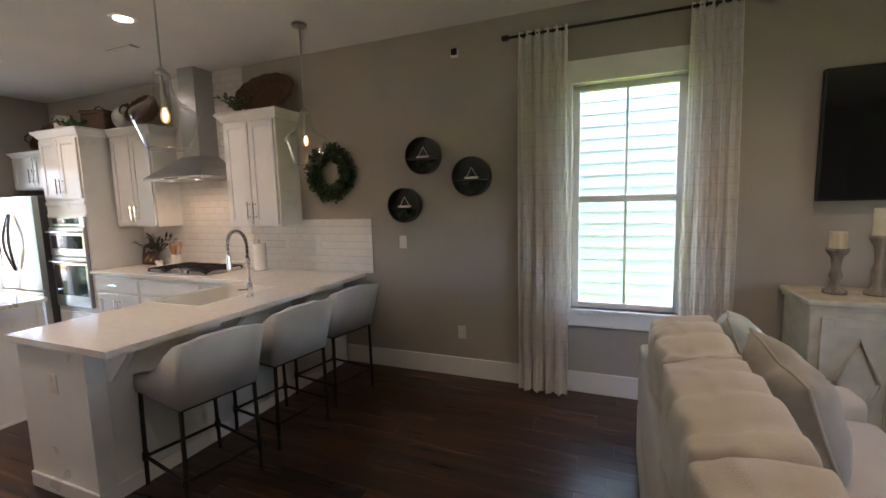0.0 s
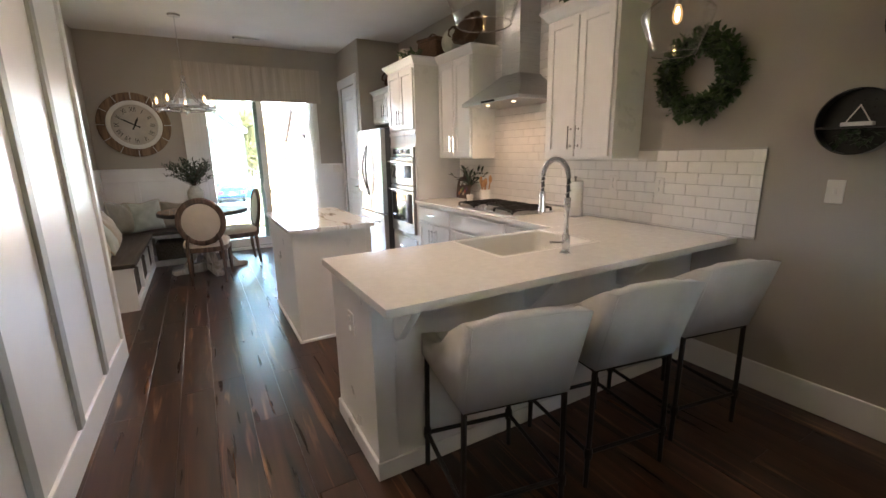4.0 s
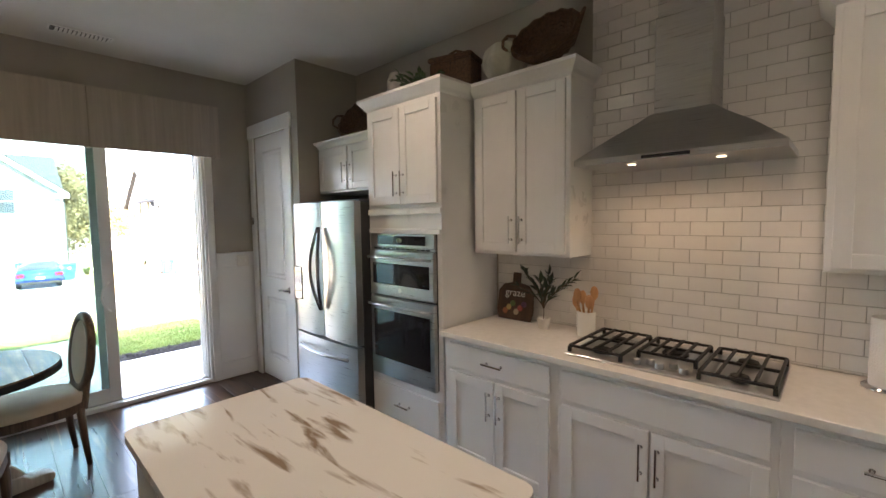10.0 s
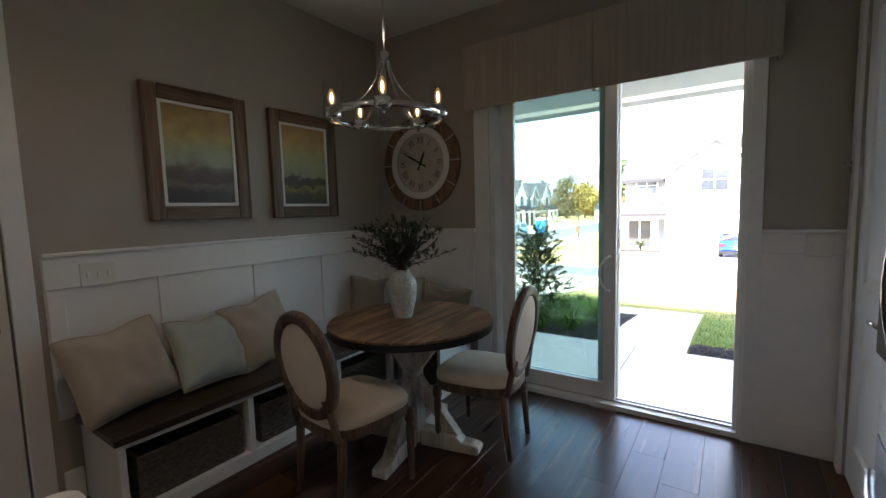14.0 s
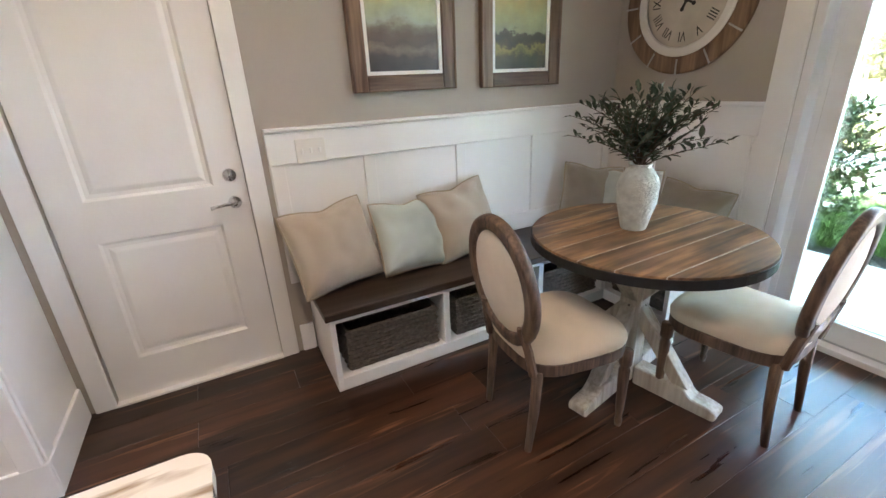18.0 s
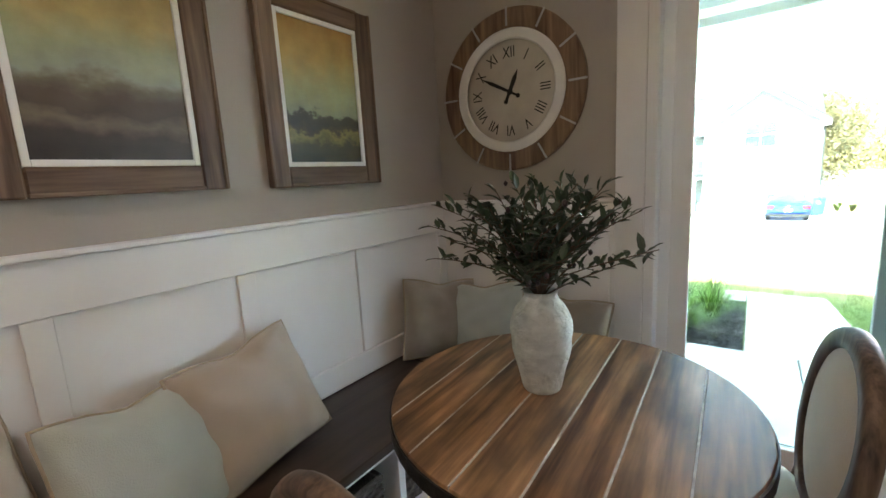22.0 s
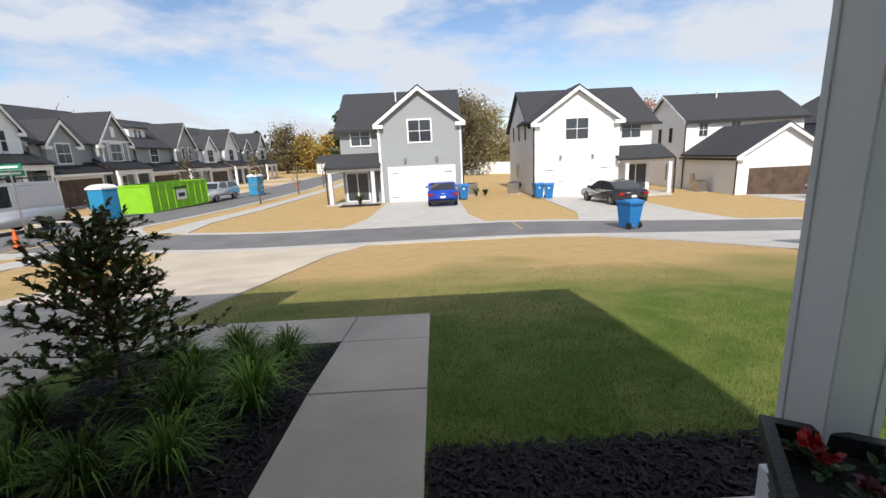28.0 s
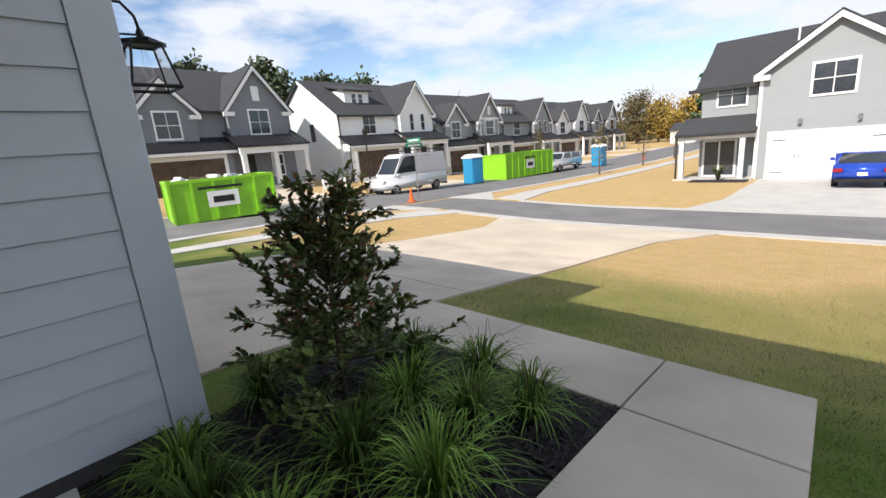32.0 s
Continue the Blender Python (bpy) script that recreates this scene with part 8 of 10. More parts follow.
for k in range(12):
    z = 0.03 + 0.038 * k
    h_ = 0.157 + 0.11 * z
    part("weave_band", tube([(-h_, -h_, z), (h_, -h_, z), (h_, h_, z), (-h_, h_, z)], 0.012, 4, True), M_WICKERBLK, pn)
part("soil", box(-0.19, 0.19, -0.19, 0.19, 0.40, 0.49, 0.01), M_MULCH, pn, "dark potting soil")
M_RED = mat("red_petals", (0.42, 0.012, 0.010), 0.5, vary=0.2, island=0.3)
M_DKRED = mat("wine_red_petals", (0.10, 0.010, 0.014), 0.5, vary=0.2, island=0.3)
for k, (fx, fy, mm_) in enumerate(((-0.12, 0.12, M_RED), (-0.09, 0.06, M_RED), (0.10, 0.10, M_DKRED), (0.0, -0.06, M_DKRED), (0.12, -0.10, M_DKRED))):
    fs = stems_of(5, 0.09, 0.05, 50 + k, (fx, fy, 0.48))
    leaf_part("flower", leafy(fs, 0.03, 1.2, 60 + k, 9, 0.8, 0.6), mm_, pn, "red blossom cluster")
    leaf_part("flower_leaves", leafy(stems_of(6, 0.05, 0.07, 70 + k, (fx, fy, 0.48)), 0.045, 1.0, 80 + k, 5, 0.6, 0.2), M_LEAF, pn)

# ---- planting bed ----
M_HOLLY = mat("holly_leaves", (0.19, 0.25, 0.068), 0.5, vary=0.3, scale=9, island=0.45)
M_HOLLYTIP = mat("bronze_holly_tips", (0.24, 0.095, 0.050), 0.5, vary=0.3, island=0.4)
M_LIRI = mat("liriope_blades", (0.140, 0.230, 0.040), 0.7, vary=0.3, scale=8, island=0.55)
M_LIRIDRY = mat("dry_blade_tips", (0.22, 0.15, 0.07), 0.7, vary=0.3, island=0.4)
beds = (("bed", [(7.72, -3.98, -2.36), (9.95, -4.4, -2.36)]), ("bed", [(7.72, -1.47, 0.5), (8.14, -1.47, 0.5)]))
for n_, rows in beds:
    strip("mulch_bed", rows, M_MULCH, "black shredded mulch bed", "mulch", 0.012, 0.3)
rnd = random.Random(77)
V, Fc = [], []
for k in range(7200):
    if k % 4:
        y = rnd.uniform(7.72, 9.95)
        x = rnd.uniform(-4.0 - 0.4 * (y - 7.7) / 2.2, -2.37)
    else:
        y, x = rnd.uniform(7.72, 8.16 + 0.05 * rnd.random()), rnd.uniform(-1.47, 0.55)
    z = gz(x, y) + 0.016 + rnd.random() * 0.02
    a, l, w = rnd.uniform(0, math.pi), rnd.uniform(0.015, 0.05), rnd.uniform(0.004, 0.010)
    dx, dy, tz = math.cos(a), math.sin(a), rnd.uniform(-0.012, 0.012)
    b = len(V)
    V += [(x - dx * l - dy * w, y - dy * l + dx * w, z - tz), (x - dx * l + dy * w, y - dy * l - dx * w, z - tz), (x + dx * l + dy * w, y + dy * l - dx * w, z + tz), (x + dx * l - dy * w, y + dy * l + dx * w, z + tz + 0.006)]
    Fc += [(b, b + 1, b + 2), (b, b + 2, b + 3)]
me = bpy.data.meshes.new("mulch_chips")
me.from_pydata(V, [], Fc)
me.materials.append(M_MULCH)
tagged(new("mulch_chips", me), "loose black shredded mulch chips", "mulch", kind="stuff")


def blades(n, seed, spread, height, width=0.010):
    """A clump of arching grass-like blades, five quads each."""
    rnd_ = random.Random(seed)
    V_, F_ = [], []
    for k in range(n):
        a = rnd_.uniform(0, 2 * math.pi)
        r = spread * rnd_.uniform(0.35, 1.0)
        h = height * rnd_.uniform(0.6, 1.05)
        b0 = rnd_.uniform(0, 0.06)
        s = 6
        ca, sa = math.cos(a), math.sin(a)
        tw = rnd_.uniform(-0.5, 0.5)
        droop = rnd_.uniform(0.50, 0.86)
        i0 = len(V_)
        for i in range(s + 1):
            f = i / s
            x = b0 + r * f ** 1.25
            z = h * math.sin(math.pi * f * droop) / math.sin(math.pi * min(droop, 0.5)) * (1 - 0.12 * f)
            w = width * (1 - f ** 2.2) * rnd_.uniform(0.9, 1.1) / 2 + 0.0006
            ox = tw * r * f * f * 0.4
            V_ += [(x * ca - (ox - w) * sa, x * sa + (ox - w) * ca, z + w * 0.5), (x * ca - (ox + w) * sa, x * sa + (ox + w) * ca, z + w * 0.5)]
        for i in range(s):
            F_.append((i0 + 2 * i, i0 + 2 * i + 1, i0 + 2 * i + 3, i0 + 2 * i + 2))
    me_ = bpy.data.meshes.new("blades")
    me_.from_pydata(V_, [], F_)
    return me_


CLUMPS = ((-3.24, 8.02, 1.0), (-2.86, 8.12, 1.0), (-3.08, 8.62, 1.1), (-2.66, 8.74, 1.15), (-2.70, 9.54, 0.95), (-3.20, 9.74, 0.95), (-3.64, 8.06, 0.85), (-4.05, 8.62, 0.85), (-3.30, 9.16, 1.0), (-2.92, 9.28, 1.0), (-3.72, 9.62, 0.9))
for k, (x, y, s) in enumerate(CLUMPS):
    cl = thing("grass_clump", "green arching liriope clump in the mulch bed", "plant", pose(x, y, gz(x, y) + 0.01, 0, 0, 47 * k), "liriope clumps in the bed")
    leaf_part("outer_blades", blades(90, 100 + k, 0.44 * s, 0.24 * s, 0.009), M_LIRI, cl)
    leaf_part("inner_blades", blades(95, 120 + k, 0.30 * s, 0.34 * s, 0.009), M_LIRI, cl)
    if k in (4, 5, 9):
        leaf_part("flower_spikes", blades(14, 140 + k, 0.20 * s, 0.46 * s, 0.004), M_LIRIDRY, cl, "dry brown flower spikes")

# holly shrub
sh_ = thing("holly_shrub", "tall green holly shrub with bronze tips and red berries", "shrub", Matrix.Translation((-3.72, 8.98, gz(-3.72, 8.98))) @ Matrix.Diagonal((0.93, 0.93, 0.83, 1)))
rnd = random.Random(31)
limbs, twigs = [], []
part("trunk", tube([(0, 0, 0), (0.02, 0.01, 0.5), (0.0, 0.03, 1.0), (0.03, 0.0, 1.42)], 0.022, 8, taper=[1.2, 0.9, 0.6, 0.25]), M_STEM, sh_)
for k in range(46):
    f = k / 46
    z0 = 0.08 + 1.15 * f ** 0.9
    a = k * 2.399 + rnd.uniform(-0.4, 0.4)
    ln = (0.62 * (1 - f) ** 0.75 + 0.14) * rnd.uniform(0.7, 1.12)
    rise = 0.16 + 0.30 * f
    pts = [(ln * g * math.cos(a + 0.2 * g), ln * g * math.sin(a + 0.2 * g), z0 + rise * g ** 1.2) for g in (0, 0.33, 0.66, 1.0)]
    limbs.append(pts)
    for j in range(9):
        g = rnd.uniform(0.2, 1.0)
        q = Vector(pts[0]).lerp(Vector(pts[3]), g)
        d = Vector((rnd.uniform(-1, 1) + 0.5 * math.cos(a), rnd.uniform(-1, 1) + 0.5 * math.sin(a), rnd.uniform(-0.1, 1.1))).normalized() * rnd.uniform(0.10, 0.22)
        twigs.append([tuple(q), tuple(q + d * 0.5), tuple(q + d)])
for k in range(9):
    a = rnd.uniform(0, 6.28)
    twigs.append([(0.02, 0.0, 1.15), (0.02 + 0.10 * math.cos(a), 0.10 * math.sin(a), 1.35), (0.02 + 0.16 * math.cos(a), 0.16 * math.sin(a), 1.52 + 0.08 * rnd.random())])
part("branchwork", stems_mesh(limbs, 0.009), M_STEM, sh_)
leaf_part("leaves", leafy(twigs + limbs, 0.060, 0.9, 33, 17, 0.50, 0.05), M_HOLLY, sh_)
tips = [t_ for t_ in twigs if t_[2][2] > 0.75]
leaf_part("bronze_growth", leafy(tips, 0.05, 0.8, 34, 5, 0.45, 0.6), M_HOLLYTIP, sh_, "bronze new leaves")
berry = bpy.data.meshes.new("berry")
bq = lathe([(0.002, -0.0062), (0.0062, -0.002), (0.0062, 0.002), (0.002, 0.0062)], 6)
bq.to_mesh(berry), bq.free()
berry.materials.append(M_RED)
high = [q_[1] for q_ in twigs if q_[1][2] > 0.55]
for k in range(170):
    q = rnd.choice(high)
    ob = new("berry", berry)
    ob.parent, ob.location = sh_, (q[0] + rnd.uniform(-0.03, 0.03), q[1] + rnd.uniform(-0.03, 0.03), q[2] + rnd.uniform(-0.03, 0.02))

for m_ in (M_LIRI, M_GRASS, M_HOLLY):
    m_.node_tree.nodes["Principled BSDF"].inputs["Specular IOR Level"].default_value = 0.2

# lawn blades near the walk
rnd = random.Random(5)
V, Fc = [], []
for k in range(42000):
    y = 8.16 + 6.3 * rnd.random() ** 1.5
    x = rnd.uniform(-1.46, 3.2) if y < 10.9 or rnd.random() < 0.6 else rnd.uniform(-4.7, -1.4)
    if y > 10.9 and x < -1.3 and y < 10.95:
        continue
    z = gz(x, y)
    a, h, w = rnd.uniform(0, 6.28), rnd.uniform(0.018, 0.045), rnd.uniform(0.0015, 0.003)
    lx, ly = rnd.uniform(-0.02, 0.02), rnd.uniform(-0.02, 0.02)
    b = len(V)
    V += [(x - w * math.cos(a), y - w * math.sin(a), z), (x + w * math.cos(a), y + w * math.sin(a), z), (x + lx, y + ly, z + h)]
    Fc.append((b, b + 1, b + 2))
me = bpy.data.meshes.new("lawn_blades")
me.from_pydata(V, [], Fc)
me.materials.append(mat("lawn_blade_green", (0.21, 0.255, 0.052), 0.8, vary=0.3, scale=1.5, island=0.3))
tagged(new("lawn_blades", me), "short green and straw lawn grass", "grass", kind="stuff")
# ---- houses across and along the street ----
M_H_GREY = mat("grey_house_siding", (0.29, 0.31, 0.315), 0.7, vary=0.05, scale=1.0, bump=0.25, bump_scale=6, stretch=(0.05, 0.05, 1.0))
M_H_DARK = mat("slate_house_siding", (0.20, 0.21, 0.235), 0.7, vary=0.05, scale=1.0, bump=0.25, bump_scale=6, stretch=(0.05, 0.05, 1.0))
M_H_WHITE = mat("white_house_siding", (0.82, 0.825, 0.82), 0.7, vary=0.04, scale=1.0, bump=0.25, bump_scale=6, stretch=(0.05, 0.05, 1.0))
M_H_CREAM = mat("pale_green_house_siding", (0.66, 0.68, 0.65), 0.7, vary=0.04, scale=1.0, bump=0.25, bump_scale=6, stretch=(0.05, 0.05, 1.0))
M_METALROOF = mat("black_metal_roof", (0.035, 0.036, 0.040), 0.45, 0.5, vary=0.1)
M_WINDARK = mat("dark_window_glass", (0.045, 0.052, 0.060), 0.08, vary=0.2, coat=0.3)
# dark brown: garage shade painted on flat sheets, and dumpster rubbish
M_DARKIN = mat("garage_shade_and_rubbish", (0.10, 0.065, 0.045), 0.9, vary=0.4, scale=2)
M_GUTTERBLK = mat("black_gutter", (0.02, 0.02, 0.021), 0.5)


def facade_window(parent, x, z, w, h, y=0.0, cols=2, rows=2, frame=M_TRIM, fr=0.09):
    """Window in a wall whose face is at y, facing -y."""
    wn = part("window", box(x - w / 2 - fr, x + w / 2 + fr, y - 0.05, y, z - fr, z + h + fr, 0.0), frame, parent)
    pw_, ph_ = w / cols, h / rows
    for i in range(cols):
        for j in range(rows):
            part("pane", box(x - w / 2 + pw_ * i + 0.025, x - w / 2 + pw_ * (i + 1) - 0.025, y - 0.062, y - 0.045, z + ph_ * j + 0.025, z + ph_ * (j + 1) - 0.025), M_WINDARK, wn)
    return wn


def gable_wall(x0, x1, y0, y1, z0, ze, zp):
    """Wall block with a gabled top along x, ridge running in y."""
    xm = (x0 + x1) / 2
    bm = prism([(x0, z0), (x1, z0), (x1, ze), (xm, zp), (x0, ze)], y0, y1)
    moved(bm, Matrix(((1, 0, 0, 0), (0, 0, 1, 0), (0, 1, 0, 0), (0, 0, 0, 1))))
    bmesh.ops.recalc_face_normals(bm, faces=bm.faces)
    return bm


def gable_roof(parent, x0, x1, y0, y1, ze, zp, over=0.35, trim_m=M_TRIM, roof_m=None, thick=0.14):
    """Two slopes over a ridge along y, with raking fascia boards on the front."""
    xm = (x0 + x1) / 2
    k = (zp - ze) / (xm - x0)
    roof_m = roof_m or M_SHINGLE
    for s, xe in ((-1, x0 - over), (1, x1 + over)):
        zl = ze - k * over
        part("roof_slope", roof_slab([(xm, y0 - over, zp + 0.15), (xe, y0 - over, zl + 0.15), (xe, y1, zl + 0.15), (xm, y1, zp + 0.15)], thick), roof_m, parent)
        r = bmesh.new()
        a = [(xm, zp + 0.02), (xe, zl + 0.02), (xe, zl - 0.24), (xm, zp - 0.26)]
        vs0 = [r.verts.new((x, y0 - over - 0.03, z)) for x, z in a]
        vs1 = [r.verts.new((x, y0 - over + 0.04, z)) for x, z in a]
        r.faces.new(vs0), r.faces.new(vs1[::-1])
        for i in range(4):
            r.faces.new((vs0[i], vs1[i], vs1[(i + 1) % 4], vs0[(i + 1) % 4]))
        bmesh.ops.recalc_face_normals(r, faces=r.faces)
        part("rake_board", r, trim_m, parent)
        part("eave_return", box(min(xe, xe - s * 0.75), max(xe, xe - s * 0.75), y0 - over - 0.02, y0, zl - 0.25, zl + 0.0), trim_m, parent)


def street_house(m, flip, wall_m, label, open_garage=False):
    """Two-storey house: front-gabled garage bay and a porch beside it. Local front faces -y, garage bay centred on x = 0."""
    h = thing("house", label, "house", m, "houses across the street")
    s = -1 if flip else 1
    X = lambda a, b: (min(s * a, s * b), max(s * a, s * b))
    a0, a1 = X(-3.1, 3.1)
    part("garage_bay", gable_wall(a0, a1, 0, 2.2, -0.3, 5.75, 7.95), wall_m, h)
    b0, b1 = X(-6.4, 3.08)
    mb = bmesh.new()
    prof_ = [(1.6, -0.3), (10.5, -0.3), (10.5, 5.55), (6.05, 8.35), (1.6, 5.55)]
    lo_ = [mb.verts.new((b0, y, z)) for y, z in prof_]
    hi_ = [mb.verts.new((b1, y, z)) for y, z in prof_]
    mb.faces.new(lo_), mb.faces.new(hi_[::-1])
    for i in range(5):
        mb.faces.new((lo_[i], hi_[i], hi_[(i + 1) % 5], lo_[(i + 1) % 5]))
    bmesh.ops.recalc_face_normals(mb, faces=mb.faces)
    part("main_wall", mb, wall_m, h)
    gable_roof(h, a0, a1, 0, 5.2, 5.75, 7.95)
    for ya, za, yb, zb in ((1.15, 5.35, 6.05, 8.5), (10.95, 5.35, 6.05, 8.5)):
        part("roof_slope", roof_slab([(b0 - 0.3, ya, za), (b1 + 0.3, ya, za), (b1 + 0.3, yb, zb), (b0 - 0.3, yb, zb)], 0.16), M_SHINGLE, h)
    g0, g1 = X(-6.9, -3.2)
    part("fascia", box(g0 - 0.2, g1, 1.08, 1.16, 5.10, 5.30), M_GUTTERBLK, h)
    for xx in (s * 3.1, s * -3.1):
        part("corner_board", box(xx - 0.09, xx + 0.09, -0.03, 0.0, -0.2, 5.6), M_TRIM, h)
    # garage door with frame
    part("door_frame", box(-2.6, 2.6, -0.05, 0.0, -0.05, 2.55), M_TRIM, h)
    if open_garage:
        # flat dark sheet on the wall paints the shade of an open garage
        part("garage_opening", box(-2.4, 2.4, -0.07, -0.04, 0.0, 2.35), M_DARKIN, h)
    else:
        gd = part("garage_door", box(-2.42, 2.42, -0.075, -0.045, 0.0, 2.38), M_TRIM, h, "white panelled garage door")
        for k in range(1, 4):
            part("panel_joint", box(-2.42, 2.42, -0.082, -0.074, 0.59 * k - 0.012, 0.59 * k + 0.012), M_PLASTIC, gd)
        for sx in (-1, 1):
            for z in (0.35, 2.05):
                part("strap_hinge", box(sx * 2.36 - (0.62 if sx > 0 else 0), sx * 2.36 + (0.62 if sx < 0 else 0), -0.09, -0.076, z, z + 0.045), M_BLACK, gd)
            part("pull", box(sx * 1.2 - 0.10, sx * 1.2 - 0.06, -0.09, -0.076, 1.1, 1.32), M_BLACK, gd)
            part("pull", box(sx * 1.2 + 0.06, sx * 1.2 + 0.10, -0.09, -0.076, 1.1, 1.32), M_BLACK, gd)
    for x in (-1.2, 1.2):
        part("sconce", box(x - 0.09, x + 0.09, -0.18, 0, 2.85, 3.15, 0.02), M_STEEL, h)
    facade_window(h, 0.0, 4.25, 1.7, 1.5)
    facade_window(h, s * -4.75, 4.2, 1.5, 1.3, 1.6)
    # porch
    p0, p1 = X(-7.2, -3.1)
    part("porch_roof", roof_slab([(p0 - 0.15, -0.5, 2.72), (p1, -0.5, 2.72), (p1, 1.65, 3.65), (p0 - 0.15, 1.65, 3.65)], 0.12), M_SHINGLE, h)
    part("porch_beam", box(p0, p1, -0.3, -0.1, 2.35, 2.62), M_TRIM, h)
    part("porch_gutter", box(p0 - 0.15, p1, -0.58, -0.50, 2.55, 2.68), M_GUTTERBLK, h)
    part("porch_floor", box(p0, p1, -0.4, 1.6, -0.2, 0.02), M_GUTTER, h)
    for xx in (-7.0, -3.75):
        part("porch_post", box(s * xx - 0.13, s * xx + 0.13, -0.32, -0.06, 0.02, 2.35), M_TRIM, h)
    sd_ = part("patio_door", box(*X(-6.2, -4.3), 1.53, 1.6, 0.02, 2.25), M_TRIM, h)
    for xa, xb in ((-6.08, -5.3), (-5.2, -4.42)):
        part("pane", box(*X(xa, xb), 1.515, 1.535, 0.12, 2.15), M_WINDARK, sd_)
    part("downspout", box(*X(-7.28, -7.18), -0.55, -0.45, 0, 2.6), M_GUTTERBLK, h)
    part("downspout", box(*X(3.14, 3.24), -0.08, 0.02, 0, 5.4), M_GUTTERBLK, h)
    part("vent_pipe", tube([(s * -2.0, 4.6, 7.2), (s * -2.0, 4.6, 8.5)], 0.06, 8), M_PLASTIC, h)
    # side windows and meter box
    for y, z, w_ in ((3.2, 4.4, 0.5), (5.8, 4.4, 0.6), (8.2, 4.4, 0.5), (6.5, 1.2, 0.9)):
        for sx, bx0 in ((-1, b0), (1, b1)):
            part("side_window", box(bx0 - 0.05 if sx < 0 else bx0, bx0 if sx < 0 else bx0 + 0.05, y - w_ / 2 - 0.06, y + w_ / 2 + 0.06, z - 0.06, z + 1.3), M_TRIM, h)
            part("side_pane", box(bx0 - 0.06 if sx < 0 else bx0 + 0.045, bx0 - 0.045 if sx < 0 else bx0 + 0.06, y - w_ / 2, y + w_ / 2, z, z + 1.24), M_WINDARK, h)
    return h


street_house(pose(-2.2, 37.5, -1.95, 0, 0, 0) @ Matrix.Diagonal((0.945, 1, 1.0, 1)), False, M_H_GREY, "light grey two-storey house with gabled garage")
street_house(pose(9.35, 38.3, -2.28), True, M_H_WHITE, "white two-storey house with gabled garage")
# far house with low garage wing
h3 = thing("house", "white two-storey house with low open garage wing", "house", pose(22.0, 46.0, -2.9), "houses across the street")
mb = bmesh.new()
pf = [(0, -0.8), (7.6, -0.8), (7.6, 6.35), (3.8, 8.65), (0, 6.35)]
lo_ = [mb.verts.new((0, y, z)) for y, z in pf]
hi_ = [mb.verts.new((11.0, y, z)) for y, z in pf]
mb.faces.new(lo_), mb.faces.new(hi_[::-1])
for i in range(5):
    mb.faces.new((lo_[i], hi_[i], hi_[(i + 1) % 5], lo_[(i + 1) % 5]))
bmesh.ops.recalc_face_normals(mb, faces=mb.faces)
part("main_wall", mb, M_H_WHITE, h3)
for ya, za in ((-0.4, 6.2), (8.0, 6.2)):
    part("roof_slope", roof_slab([(-0.35, ya, za), (11.3, ya, za), (11.3, 3.8, 8.85), (-0.35, 3.8, 8.85)], 0.16), M_SHINGLE, h3)
for ya, za in ((-0.4, 6.15), (8.0, 6.15)):
    part("rake_board", roof_slab([(-0.40, ya, za), (-0.34, ya, za), (-0.34, 3.8, 8.80), (-0.40, 3.8, 8.80)], 0.28), M_TRIM, h3)
part("fascia", box(0.0, 11.2, -0.46, -0.38, 5.9, 6.12), M_GUTTERBLK, h3)
part("garage_wing", gable_wall(0.0, 6.9, -7.2, 0, -0.8, 3.2, 5.35), M_H_WHITE, h3)
gable_roof(h3, 0.0, 6.9, -7.2, 0, 3.2, 5.35)
part("wing_gutter", box(-0.45, -0.36, -7.5, 0, 2.72, 2.92), M_GUTTERBLK, h3)
part("door_frame", box(0.7, 6.2, -7.25, -7.2, -0.6, 2.3), M_TRIM, h3)
# no room behind: the garage's inner shade is a dark sheet
part("garage_opening", box(0.9, 6.0, -7.27, -7.24, -0.55, 2.1), M_DARKIN, h3, "dark sheet painted as the shaded open garage")
facade_window(h3, 1.6, 4.7, 0.8, 1.2)
facade_window(h3, 4.6, 4.7, 0.8, 1.2)
for y, z, h_ in ((2.4, 4.2, 1.5), (4.4, 4.2, 1.5), (2.6, 0.6, 1.7)):
    part("side_window", box(-0.06, 0.0, y - 0.35, y + 0.35, z, z + h_), M_TRIM, h3)
    part("side_pane", box(-0.075, -0.055, y - 0.28, y + 0.28, z + 0.07, z + h_ - 0.07), M_WINDARK, h3)
part("downspout", tube([(-0.1, -0.12, -0.3), (-0.1, -0.12, 6)], 0.06, 6), M_GUTTERBLK, h3)
part("downspout", tube([(-0.1, -7.25, -0.3), (-0.1, -7.25, 2.8)], 0.06, 6), M_GUTTERBLK, h3)
part("meter_box", box(-0.16, 0.0, -1.9, -1.4, 0.5, 1.5, 0.02), M_STEEL, h3, "grey utility meter box")
part("vent_pipe", tube([(4.5, 3.0, 8.2), (4.5, 3.0, 9.1)], 0.07, 8), M_PLASTIC, h3)
h4 = thing("house", "grey two-storey house beyond the driveway next door", "house", pose(40.0, 42.0, -3.3), "houses across the street")
part("main_wall", gable_wall(-5, 6, 0, 11, -0.6, 5.9, 8.8), M_H_GREY, h4)
gable_roof(h4, -5, 6, 0, 11, 5.9, 8.8)
for x in (-2.4, 1.2, 4.0):
    facade_window(h4, x, 4.0, 0.9, 1.5)
facade_window(h4, -0.8, 0.8, 2.4, 1.5, 0.0, 3)
